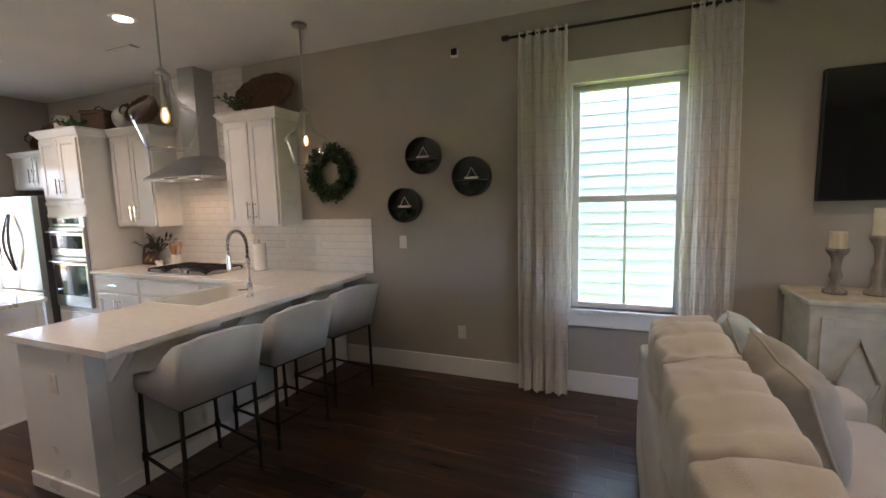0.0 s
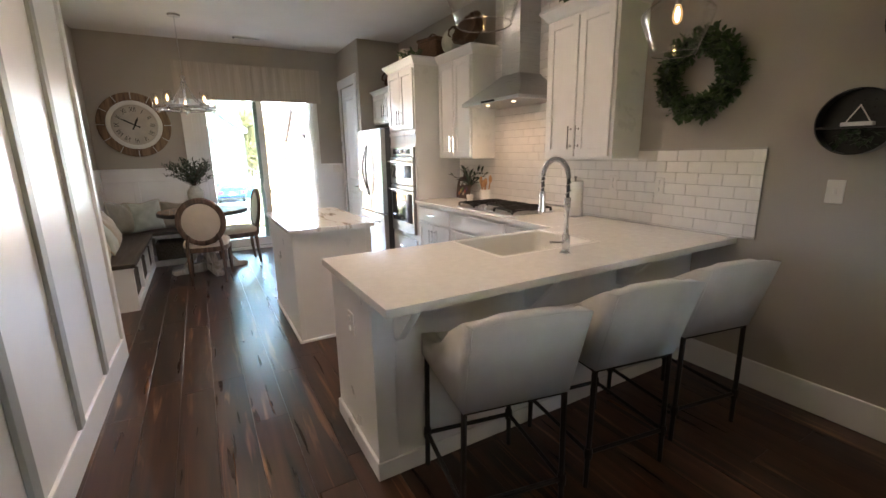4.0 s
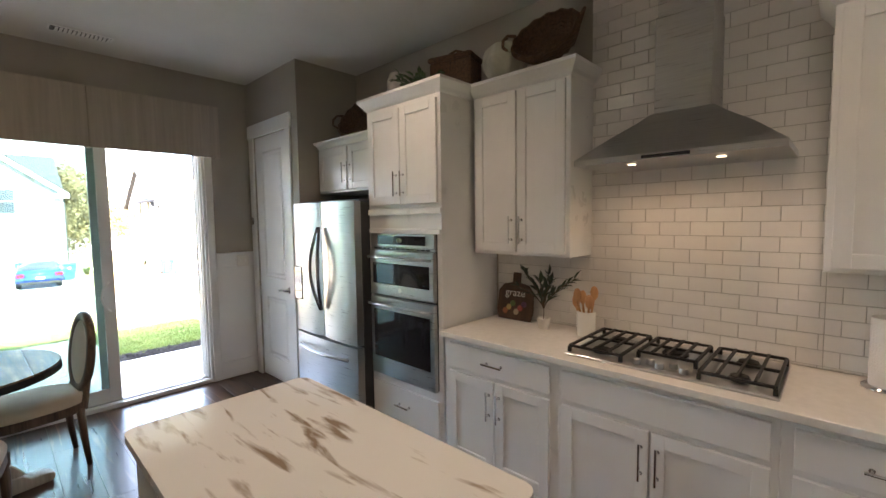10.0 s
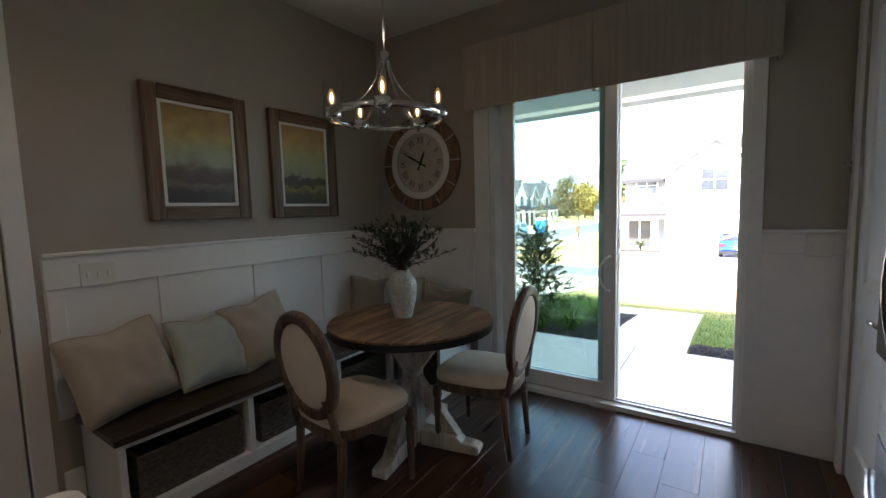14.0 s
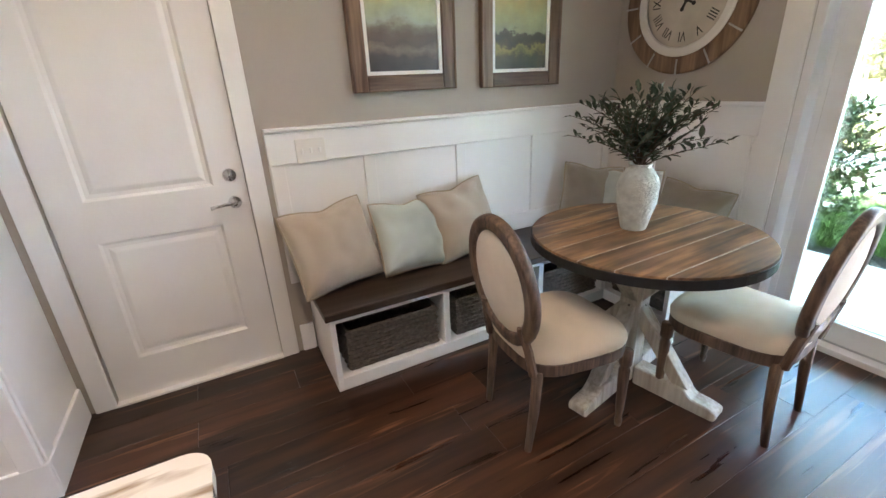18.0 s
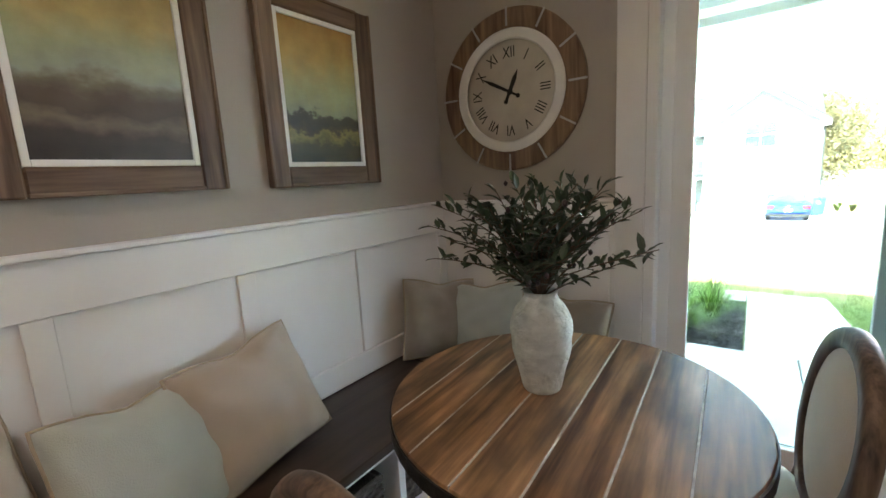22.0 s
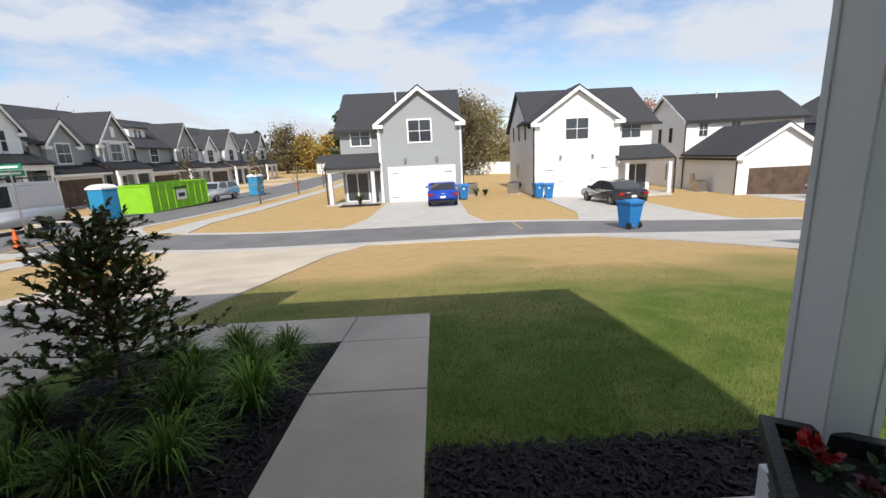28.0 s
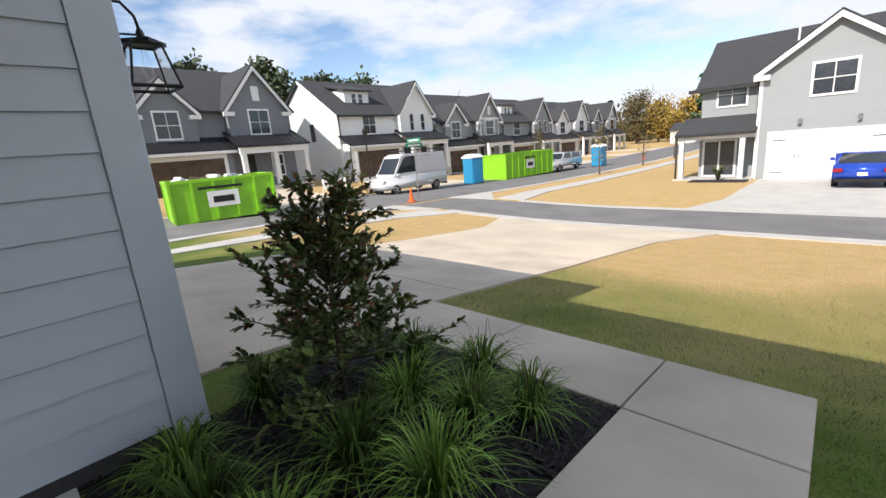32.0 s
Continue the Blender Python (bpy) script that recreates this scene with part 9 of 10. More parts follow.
part("porch_roof", roof_slab([(-8.8, -0.6, 2.5), (-5.0, -0.6, 2.5), (-5.0, 3.2, 3.8), (-8.8, 3.2, 3.8)], 0.14), M_SHINGLE, h4)
part("porch_beam", box(-8.6, -5.0, -0.4, -0.2, 2.15, 2.38), M_TRIM, h4)
part("porch_post", box(-8.5, -8.2, -0.45, -0.15, -0.5, 2.2), M_TRIM, h4)


def row_house(y0, base, wall_m, side_m, label, style):
    """Row house along the side street, front towards +x. Local: front faces -y, width 12.4 along x."""
    h = thing("house", label, "house", pose(-36.0, y0 + 6.2, base, 0, 0, 90) @ Matrix.Diagonal((1, 1, 1.17, 1)), "houses along the side street")
    W = 6.2
    mb = bmesh.new()
    pf = [(0, -1.0), (11, -1.0), (11, 5.2), (5.5, 8.1), (0, 5.2)]
    lo_ = [mb.verts.new((-W, y, z)) for y, z in pf]
    hi_ = [mb.verts.new((W, y, z)) for y, z in pf]
    mb.faces.new(lo_), mb.faces.new(hi_[::-1])
    for i in range(5):
        mb.faces.new((lo_[i], hi_[i], hi_[(i + 1) % 5], lo_[(i + 1) % 5]))
    bmesh.ops.recalc_face_normals(mb, faces=mb.faces)
    part("main_wall", mb, side_m, h)
    part("front_wall", box(-W, W, -0.06, 0.0, -1.0, 5.2), wall_m, h)
    for ya, za in ((-0.45, 5.0), (11.45, 5.0)):
        part("roof_slope", roof_slab([(-W - 0.3, ya, za), (W + 0.3, ya, za), (W + 0.3, 5.5, 8.3), (-W - 0.3, 5.5, 8.3)], 0.16), M_SHINGLE, h)
    part("rake_board", roof_slab([(-W - 0.34, -0.5, 4.95), (-W - 0.28, -0.5, 4.95), (-W - 0.28, 5.5, 8.25), (-W - 0.34, 5.5, 8.25)], 0.3), M_TRIM, h)
    gb = (0.9, 5.6)
    part("front_bay", gable_wall(gb[0], gb[1], -0.8, 0.5, 2.7, 5.2, 7.7), wall_m, h)
    gable_roof(h, gb[0], gb[1], -0.8, 4.6, 5.2, 7.7, 0.3)
    xm = (gb[0] + gb[1]) / 2
    if style == 1:
        facade_window(h, xm - 0.8, 3.6, 0.5, 1.4, -0.8, 1, 2)
        facade_window(h, xm + 0.8, 3.6, 0.5, 1.4, -0.8, 1, 2)
        dm = part("dormer", box(-3.9, -1.0, 1.6, 3.6, 5.6, 7.2), M_H_WHITE, h)
        part("dormer_roof", roof_slab([(-4.2, 1.3, 7.15), (-0.7, 1.3, 7.15), (-0.7, 4.8, 7.9), (-4.2, 4.8, 7.9)], 0.14), M_SHINGLE, h)
        for x in (-2.85, -2.05):
            facade_window(h, x, 6.05, 0.5, 0.8, 1.6, 1, 2, M_TRIM, 0.07)
        facade_window(h, -2.6, 3.5, 1.5, 1.4, -0.06)
    else:
        facade_window(h, xm, 3.5, 1.5, 1.5, -0.8)
        part("louvre", box(xm - 0.28, xm + 0.28, -0.85, -0.8, 5.6, 6.5), M_TRIM, h)
        part("front_bay", gable_wall(-4.9, -1.2, -0.5, 0.4, 2.7, 5.0, 6.7), wall_m, h)
        gable_roof(h, -4.9, -1.2, -0.5, 4.0, 5.0, 6.7, 0.3)
        facade_window(h, -3.05, 3.4, 1.5, 1.5, -0.5)
        if style == 2:
            for x in (gb[0] + 0.5, xm - 1.1, xm + 1.1, gb[1] - 0.5):
                part("batten", box(x - 0.07, x + 0.07, -0.84, -0.8, 2.9, 5.2), M_TRIM, h)
            part("band", box(gb[0], gb[1], -0.85, -0.8, 5.1, 5.3), M_TRIM, h)
    # lower storey: garage left, porch right
    part("garage_block", box(-W + 0.3, 0.6, -1.2, 0, -0.6, 2.75), wall_m, h)
    part("metal_roof", roof_slab([(-W - 0.1, -1.8, 2.62), (0.75, -1.8, 2.62), (0.75, 0.0, 3.45), (-W - 0.1, 0.0, 3.45)], 0.10), M_METALROOF, h)
    for k in range(12):
        x = -W + 0.2 + 0.56 * k
        part("roof_seam", roof_slab([(x, -1.8, 2.66), (x + 0.05, -1.8, 2.66), (x + 0.05, 0.0, 3.49), (x, 0.0, 3.49)], 0.05), M_METALROOF, h)
    part("fascia", box(-W - 0.1, 0.75, -1.84, -1.78, 2.36, 2.54), M_TRIM, h)
    part("door_frame", box(-W + 0.75, 0.15, -1.25, -1.2, -0.05, 2.35), M_TRIM, h)
    # inner shade of the garage painted as a dark sheet
    part("garage_opening", box(-W + 1.0, -0.1, -1.27, -1.24, 0.0, 2.1), M_DARKIN, h, "dark sheet painted as a shaded unfinished garage")
    part("porch_roof", roof_slab([(0.6, -2.6, 2.75), (W + 0.1, -2.6, 2.75), (W + 0.1, 0.0, 3.75), (0.6, 0.0, 3.75)], 0.10), M_METALROOF, h)
    for k in range(10):
        x = 0.8 + 0.58 * k
        part("roof_seam", roof_slab([(x, -2.6, 2.79), (x + 0.05, -2.6, 2.79), (x + 0.05, 0.0, 3.79), (x, 0.0, 3.79)], 0.05), M_METALROOF, h)
    part("porch_beam", box(0.7, W, -2.4, -2.15, 2.25, 2.62), M_TRIM, h)
    part("porch_floor", box(0.7, W, -2.5, 0, -0.8, 0.05), M_GUTTER, h)
    for x in (0.95, 3.4, W - 0.25):
        part("porch_post", box(x - 0.16, x + 0.16, -2.42, -2.1, 0.05, 2.25), M_TRIM, h)
    part("front_door", box(1.7, 2.7, -0.12, -0.06, 0.05, 2.2), M_BLACK, h)
    facade_window(h, 4.6, 0.7, 0.9, 1.4, -0.06, 1, 2)
    part("downspout", tube([(-W + 0.15, -1.3, -0.5), (-W + 0.15, -1.3, 2.5)], 0.05, 6), M_GUTTERBLK, h)
    part("downspout", tube([(-W + 0.1, -0.15, 3.4), (-W + 0.1, -0.15, 5.0)], 0.05, 6), M_GUTTERBLK, h)
    part("side_window", box(-W - 0.05, -W, 4.0, 4.7, 3.2, 4.6), M_BLACK, h)
    return h


row_house(14.2, -0.75, M_H_DARK, M_H_GREY, "slate grey two-storey row house with twin gables", 0)
row_house(31.3, -1.05, M_H_WHITE, M_H_WHITE, "white two-storey row house with dormer", 1)
row_house(44.2, -1.85, M_H_GREY, M_H_CREAM, "grey board-and-batten row house", 2)
row_house(57.5, -2.1, M_H_GREY, M_H_WHITE, "grey row house with gabled bay", 1)
row_house(70.8, -2.2, M_H_WHITE, M_H_WHITE, "white row house farther along the street", 0)
row_house(84.2, -2.2, M_H_GREY, M_H_GREY, "grey row house at the end of the street", 2)
# the house next door seen through the kitchen window
M_H_NEXT = mat("pale_blue_grey_siding", (0.31, 0.345, 0.395), 0.7, vary=0.05, scale=1.0, bump=0.25, bump_scale=6, stretch=(0.05, 0.05, 1.0))
nb = thing("house", "pale blue-grey lap-sided house wall next door", "house", pose(3.4, -3.0, -0.6))
part("sheathing", box(0.03, 6.0, -5.5, 5.5, 0.0, 7.6), M_H_NEXT, nb)
for k in range(42):
    bm = prism([(0.0, 0.0), (0.034, 0.0), (0.008, 0.19), (0.0, 0.19)], -5.5, 5.5)
    moved(bm, Matrix.Translation((0.03, 0, 0.18 * k)) @ Matrix(((-1, 0, 0, 0), (0, 0, 1, 0), (0, 1, 0, 0), (0, 0, 0, 1))))
    bmesh.ops.recalc_face_normals(bm, faces=bm.faces)
    part("siding_board", bm, M_H_NEXT, nb)

# ---- vehicles ----
M_TYRE = mat("black_rubber", (0.02, 0.02, 0.02), 0.8)
M_RIM = mat("alloy_rim", (0.45, 0.45, 0.46), 0.3, 0.9)
M_CARGLASS = mat("dark_car_glass", (0.02, 0.024, 0.028), 0.06, coat=0.4)
M_TAIL = mat("red_lamp_lens", (0.30, 0.012, 0.012), 0.2)
M_HEAD = mat("clear_lamp_lens", (0.60, 0.60, 0.58), 0.15)


def paint(name, col, rough=0.25):
    return mat(name, col, rough, 0.2, vary=0.03, coat=0.8)


def vehicle(name, label, m, paint_m, L, W, body, cabin, wheel_r, axles, roof_in=0.16, extras=True):
    """Local: front towards +x. body and cabin: side outlines of (x, z)."""
    v = thing(name, label, "vehicle", m)
    Y2 = Matrix(((1, 0, 0, 0), (0, 0, 1, 0), (0, 1, 0, 0), (0, 0, 0, 1)))
    bm = prism(body, -W / 2, W / 2)
    moved(bm, Y2)
    bmesh.ops.recalc_face_normals(bm, faces=bm.faces)
    bmesh.ops.bevel(bm, geom=bm.edges[:], offset=0.07, segments=2, affect="EDGES", clamp_overlap=True)
    part("body", bm, paint_m, v, "", True)
    bm = bmesh.new()
    zt = max(z for _, z in cabin)
    zb = min(z for _, z in cabin)
    rings = []
    for s in (-1, 1):
        rings.append([bm.verts.new((x, s * (W / 2 - 0.04 - roof_in * (z - zb) / (zt - zb)), z)) for x, z in cabin])
    bm.faces.new(rings[0]), bm.faces.new(rings[1][::-1])
    n = len(cabin)
    for i in range(n):
        bm.faces.new((rings[0][i], rings[1][i], rings[1][(i + 1) % n], rings[0][(i + 1) % n]))
    bmesh.ops.recalc_face_normals(bm, faces=bm.faces)
    part("cabin", bm, paint_m, v)
    # glazing: shrunken cabin outline pushed out a little
    cx, cz = sum(x for x, _ in cabin) / n, (zt + zb) / 2
    for s in (-1, 1):
        g = bmesh.new()
        q = [((x - cx) * 0.90 + cx, (z - cz) * 0.74 + cz + 0.01) for x, z in cabin]
        y_of = lambda z, e: s * (W / 2 - 0.04 - roof_in * (z - zb) / (zt - zb) + e)
        va = [g.verts.new((x, y_of(z, 0.008), z)) for x, z in q]
        vb = [g.verts.new((x, y_of(z, -0.01), z)) for x, z in q]
        g.faces.new(va), g.faces.new(vb[::-1])
        for i in range(n):
            g.faces.new((va[i], vb[i], vb[(i + 1) % n], va[(i + 1) % n]))
        bmesh.ops.recalc_face_normals(g, faces=g.faces)
        part("side_window", g, M_CARGLASS, v)
        xm = cx
        part("window_pillar", box(xm - 0.04, xm + 0.04, min(s * (W / 2 - 0.03), s * (W / 2 - roof_in)), max(s * (W / 2 - 0.03), s * (W / 2 - roof_in)), zb + 0.02, zt - 0.10), paint_m, v)
    for (xa, za), (xb, zb_) , nm in ((cabin[0], cabin[1], "rear_window"), (cabin[-1], cabin[-2], "windscreen")):
        d = Vector((xb - xa, 0, zb_ - za))
        nrm = Vector((d.z, 0, -d.x)).normalized()
        if (nrm.x > 0) != (nm == "windscreen"):
            nrm = -nrm
        g = bmesh.new()
        q = []
        for f, wd in ((0.12, W / 2 - 0.14), (0.90, W / 2 - roof_in - 0.10)):
            p_ = Vector((xa, 0, za)) + d * f + nrm * 0.012
            q += [(p_.x, -wd, p_.z), (p_.x, wd, p_.z)]
        g.faces.new([g.verts.new(q[i]) for i in (0, 1, 3, 2)])
        ext = bmesh.ops.extrude_face_region(g, geom=g.faces[:])
        bmesh.ops.translate(g, verts=[e for e in ext["geom"] if isinstance(e, bmesh.types.BMVert)], vec=-nrm * 0.02)
        bmesh.ops.recalc_face_normals(g, faces=g.faces)
        part(nm, g, M_CARGLASS, v)
    for ax in axles:
        for s in (-1, 1):
            y0 = s * (W / 2 - 0.11)
            wm = Matrix.Translation((ax, y0, wheel_r)) @ Matrix.Rotation(radians(90), 4, "X")
            w_ = part("wheel", moved(lathe([(wheel_r * 0.66, -0.11), (wheel_r * 0.94, -0.11), (wheel_r, -0.07), (wheel_r, 0.07), (wheel_r * 0.94, 0.115), (wheel_r * 0.66, 0.115)], 24), wm), M_TYRE, v, "black tyre")
            rb = lathe([(wheel_r * 0.64, -0.118), (wheel_r * 0.66, -0.118), (wheel_r * 0.66, 0.118), (wheel_r * 0.64, 0.118)], 24, False)
            for k in range(5):
                b_ = box(0.02, wheel_r * 0.65, -0.03, 0.03, -0.119, 0.119)
                moved(b_, Matrix.Rotation(2 * math.pi * k / 5, 4, "Z"))
                add(rb, b_)
            part("rim", moved(rb, wm), M_RIM, w_)
    if extras:
        x0, x1 = min(x for x, _ in body), max(x for x, _ in body)
        zt_b = sorted(z for _, z in body)[-1]
        for s in (-1, 1):
            part("tail_light", box(x0 - 0.012, x0 + 0.10, s * W / 2 - (0.32 if s > 0 else -0.02), s * W / 2 + (0.32 if s < 0 else -0.02), zt_b - 0.33, zt_b - 0.17, 0.01), M_TAIL, v)
            part("headlight", box(x1 - 0.12, x1 + 0.012, s * W / 2 - (0.34 if s > 0 else -0.02), s * W / 2 + (0.34 if s < 0 else -0.02), zt_b - 0.38, zt_b - 0.22, 0.01), M_HEAD, v)
            part("mirror", box(cabin[-1][0] - 0.35, cabin[-1][0] - 0.15, s * (W / 2 + 0.08) - 0.09, s * (W / 2 + 0.08) + 0.09, zb + 0.02, zb + 0.17, 0.03), paint_m, v)
        part("number_plate", box(x0 - 0.016, x0 + 0.0, -0.16, 0.16, 0.55, 0.68), M_PLASTIC, v)
        part("bumper", box(x0 - 0.02, x0 + 0.12, -W / 2 + 0.10, W / 2 - 0.10, 0.28, 0.42, 0.02), M_BLACK, v)
    return v


SEDAN = [(-2.35, 0.35), (2.25, 0.30), (2.35, 0.60), (2.05, 0.84), (1.05, 0.95), (-1.55, 1.02), (-2.3, 0.98), (-2.4, 0.70)]
SEDAN_C = [(-2.0, 0.96), (-1.05, 1.42), (0.0, 1.45), (0.45, 1.38), (1.25, 0.92)]
vehicle("car", "bright blue coupe parked tail-out on the driveway", pose(-0.85, 34.6, gz(-0.8, 33) + 0.03, 0, 0, 90), paint("blue_car_paint", (0.012, 0.06, 0.42)), 4.7, 1.86, SEDAN, SEDAN_C, 0.34, (-1.4, 1.45))
vehicle("car", "black sedan parked on the white house driveway", pose(9.9, 33.0, gz(10, 33) + 0.03, 0, 0, 98), paint("black_car_paint", (0.022, 0.020, 0.020)), 4.9, 1.9, SEDAN, SEDAN_C, 0.35, (-1.45, 1.5))
SUV = [(-2.4, 0.42), (2.35, 0.38), (2.42, 0.75), (2.2, 1.0), (1.2, 1.10), (-2.3, 1.15), (-2.45, 0.9)]
SUV_C = [(-2.35, 1.08), (-1.95, 1.70), (0.1, 1.76), (0.55, 1.70), (1.35, 1.06)]
vehicle("car", "white sport utility vehicle parked next door", pose(8.7, 12.85, gz(8.7, 12.85) + 0.03, 0, 0, -91), paint("white_car_paint", (0.62, 0.62, 0.62)), 4.9, 1.95, SUV, SUV_C, 0.37, (-1.45, 1.45))
vehicle("car", "black off-road vehicle by the open garage", pose(27.0, 34.6, gz(27, 34.6) + 0.03, 0, 0, 170), paint("black_truck_paint", (0.02, 0.02, 0.021)), 4.6, 1.9, [(-2.2, 0.5), (2.2, 0.5), (2.25, 1.0), (1.0, 1.15), (-2.2, 1.2)], [(-2.15, 1.15), (-2.1, 1.85), (0.5, 1.85), (0.9, 1.12)], 0.42, (-1.35, 1.35))
VAN = [(-2.9, 0.40), (2.75, 0.38), (2.85, 0.75), (2.55, 1.12), (1.75, 1.25), (-2.85, 1.25), (-2.95, 0.9)]
VAN_C = [(-2.88, 1.22), (-2.80, 2.55), (0.75, 2.60), (1.15, 2.45), (1.95, 1.20)]
vn = vehicle("van", "white high-roof work van with ladder rack", pose(-23.4, 27.8, gz(-23, 28) + 0.02, 0, 0, -92), paint("white_van_paint", (0.64, 0.64, 0.65), 0.4), 5.8, 2.0, VAN, VAN_C, 0.36, (-1.75, 1.85), 0.10)
for y in (-0.8, 0.8):
    part("rack_rail", tube([(-2.7, y, 2.78), (0.9, y, 2.78)], 0.035, 6), M_BLACK, vn)
for x in (-2.6, -1.5, -0.4, 0.7):
    part("rack_bar", tube([(x, -0.85, 2.78), (x, 0.85, 2.78)], 0.03, 6), M_BLACK, vn)
    for y in (-0.8, 0.8):
        part("rack_foot", tube([(x, y, 2.5), (x, y, 2.78)], 0.025, 6), M_BLACK, vn)
for y in (0.35, 0.75):
    part("ladder_rail", tube([(-2.98, y, 0.9), (-2.92, y, 2.75)], 0.03, 6), M_BLACK, vn)
for k in range(6):
    part("ladder_rung", tube([(-2.97 + 0.01 * k, 0.35, 1.0 + 0.3 * k), (-2.97 + 0.01 * k, 0.75, 1.0 + 0.3 * k)], 0.02, 6), M_BLACK, vn)
part("side_panel", box(-2.6, 0.0, 0.985, 1.0, 1.35, 2.4), paint("white_van_panel", (0.64, 0.64, 0.65), 0.4), vn)
PICK = [(-2.8, 0.5), (2.7, 0.45), (2.8, 0.85), (2.6, 1.08), (1.35, 1.18), (-2.75, 1.18), (-2.85, 0.8)]
vehicle("pickup_truck", "silver pickup truck with bed cap on the side street", pose(-22.3, 47.6, gz(-22, 47) + 0.02, 0, 0, -92), paint("silver_truck_paint", (0.45, 0.46, 0.47), 0.3), 5.6, 1.95, PICK, [(-2.7, 1.12), (-2.6, 1.72), (0.3, 1.82), (0.6, 1.75), (1.35, 1.12)], 0.38, (-1.7, 1.75))

# ---- bins, skips and site furniture ----
M_BINBLUE = mat("blue_bin_plastic", (0.012, 0.165, 0.42), 0.45, vary=0.12)
M_PORTA = mat("blue_cabin_plastic", (0.02, 0.26, 0.48), 0.5, vary=0.1)
M_LIME = mat("lime_green_steel", (0.24, 0.56, 0.02), 0.5, vary=0.12, scale=2)
M_ORANGE = mat("orange_cone", (0.75, 0.13, 0.02), 0.6)


def wheeled_bin(m):
    b = thing("wheelie_bin", "blue wheeled recycling bin", "bin", m, "blue wheeled bins")
    bm = bmesh.new()
    rows = []
    for hx_, hy_, z in ((0.24, 0.25, 0.06), (0.31, 0.36, 0.95), (0.34, 0.39, 0.95), (0.34, 0.39, 1.0)):
        rows.append([bm.verts.new(v) for v in ((-hx_, -hy_, z), (hx_, -hy_, z), (hx_, hy_, z), (-hx_, hy_, z))])
    for a, c in zip(rows, rows[1:]):
        for i in range(4):
            bm.faces.new((a[i], a[(i + 1) % 4], c[(i + 1) % 4], c[i]))
    bm.faces.new(rows[0][::-1]), bm.faces.new(rows[-1])
    part("body", bm, M_BINBLUE, b)
    bm = prism([(-0.37, 1.0), (0.37, 1.0), (0.36, 1.05), (0.0, 1.12), (-0.36, 1.06)], -0.36, 0.36)
    moved(bm, Matrix(((0, 0, 1, 0), (1, 0, 0, 0), (0, 1, 0, 0), (0, 0, 0, 1))))
    bmesh.ops.recalc_face_normals(bm, faces=bm.faces)
    part("lid", bm, M_BINBLUE, b)
    for s in (-1, 1):
        part("wheel", moved(lathe([(0.125, -0.03), (0.13, 0.0), (0.125, 0.03)], 18), Matrix.Translation((s * 0.26, 0.26, 0.13)) @ Matrix.Rotation(radians(90), 4, "Y")), M_TYRE, b)
    part("axle", tube([(-0.26, 0.26, 0.13), (0.26, 0.26, 0.13)], 0.015, 6), M_STEEL, b)
    part("handle", tube([(-0.25, 0.40, 0.97), (-0.25, 0.46, 0.98), (0.25, 0.46, 0.98), (0.25, 0.40, 0.97)], 0.018, 6), M_BINBLUE, b)
    part("emblem", box(-0.10, 0.02, -0.345, -0.325, 0.72, 0.86), M_PLASTIC, b, "white recycling emblem")
    return b


wb = wheeled_bin(pose(6.1, 22.2, gz(6.1, 22.2) + 0.04, 0, 0, 200))
for x, y, r in ((6.15, 36.9, 10), (6.85, 36.6, -8), (0.75, 36.9, 5)):
    copy_thing(wb, pose(x, y, gz(x, y) + 0.03, 0, 0, r))
copy_thing(wb, pose(29.8, 37.6, gz(29.8, 37.6) + 0.03, 0, 0, 0))


def cabin_toilet(m):
    b = thing("portable_toilet", "blue portable toilet cabin with white roof", "portable toilet", m, "portable toilets")
    part("walls", box(-0.56, 0.56, -0.56, 0.56, 0.05, 2.0, 0.02), M_PORTA, b)
    part("door", box(-0.42, 0.42, -0.585, -0.56, 0.12, 1.92, 0.01), M_PORTA, b)
    for x in (-0.35, 0.0, 0.35):
        part("rib", box(0.56, 0.58, x - 0.05, x + 0.05, 0.2, 1.9), M_PORTA, b)
    bm = bmesh.new()
    rows = []
    for r_, z in ((0.62, 2.0), (0.62, 2.08), (0.45, 2.26), (0.2, 2.32)):
        rows.append([bm.verts.new(v) for v in ((-r_, -r_, z), (r_, -r_, z), (r_, r_, z), (-r_, r_, z))])
    for a, c in zip(rows, rows[1:]):
        for i in range(4):
            bm.faces.new((a[i], a[(i + 1) % 4], c[(i + 1) % 4], c[i]))
    bm.faces.new(rows[0][::-1]), bm.faces.new(rows[-1])
    part("roof", bm, M_PLASTIC, b, "white translucent roof")
    part("skid", box(-0.6, 0.6, -0.6, 0.6, 0, 0.05), M_BLACK, b)
    return b


ca_ = cabin_toilet(pose(-22.9, 34.4, gz(-22.9, 34.4) + 0.015, 0, 0, 80))
copy_thing(ca_, pose(-20.6, 53.0, gz(-20.6, 53) + 0.015, 0, 0, 85))


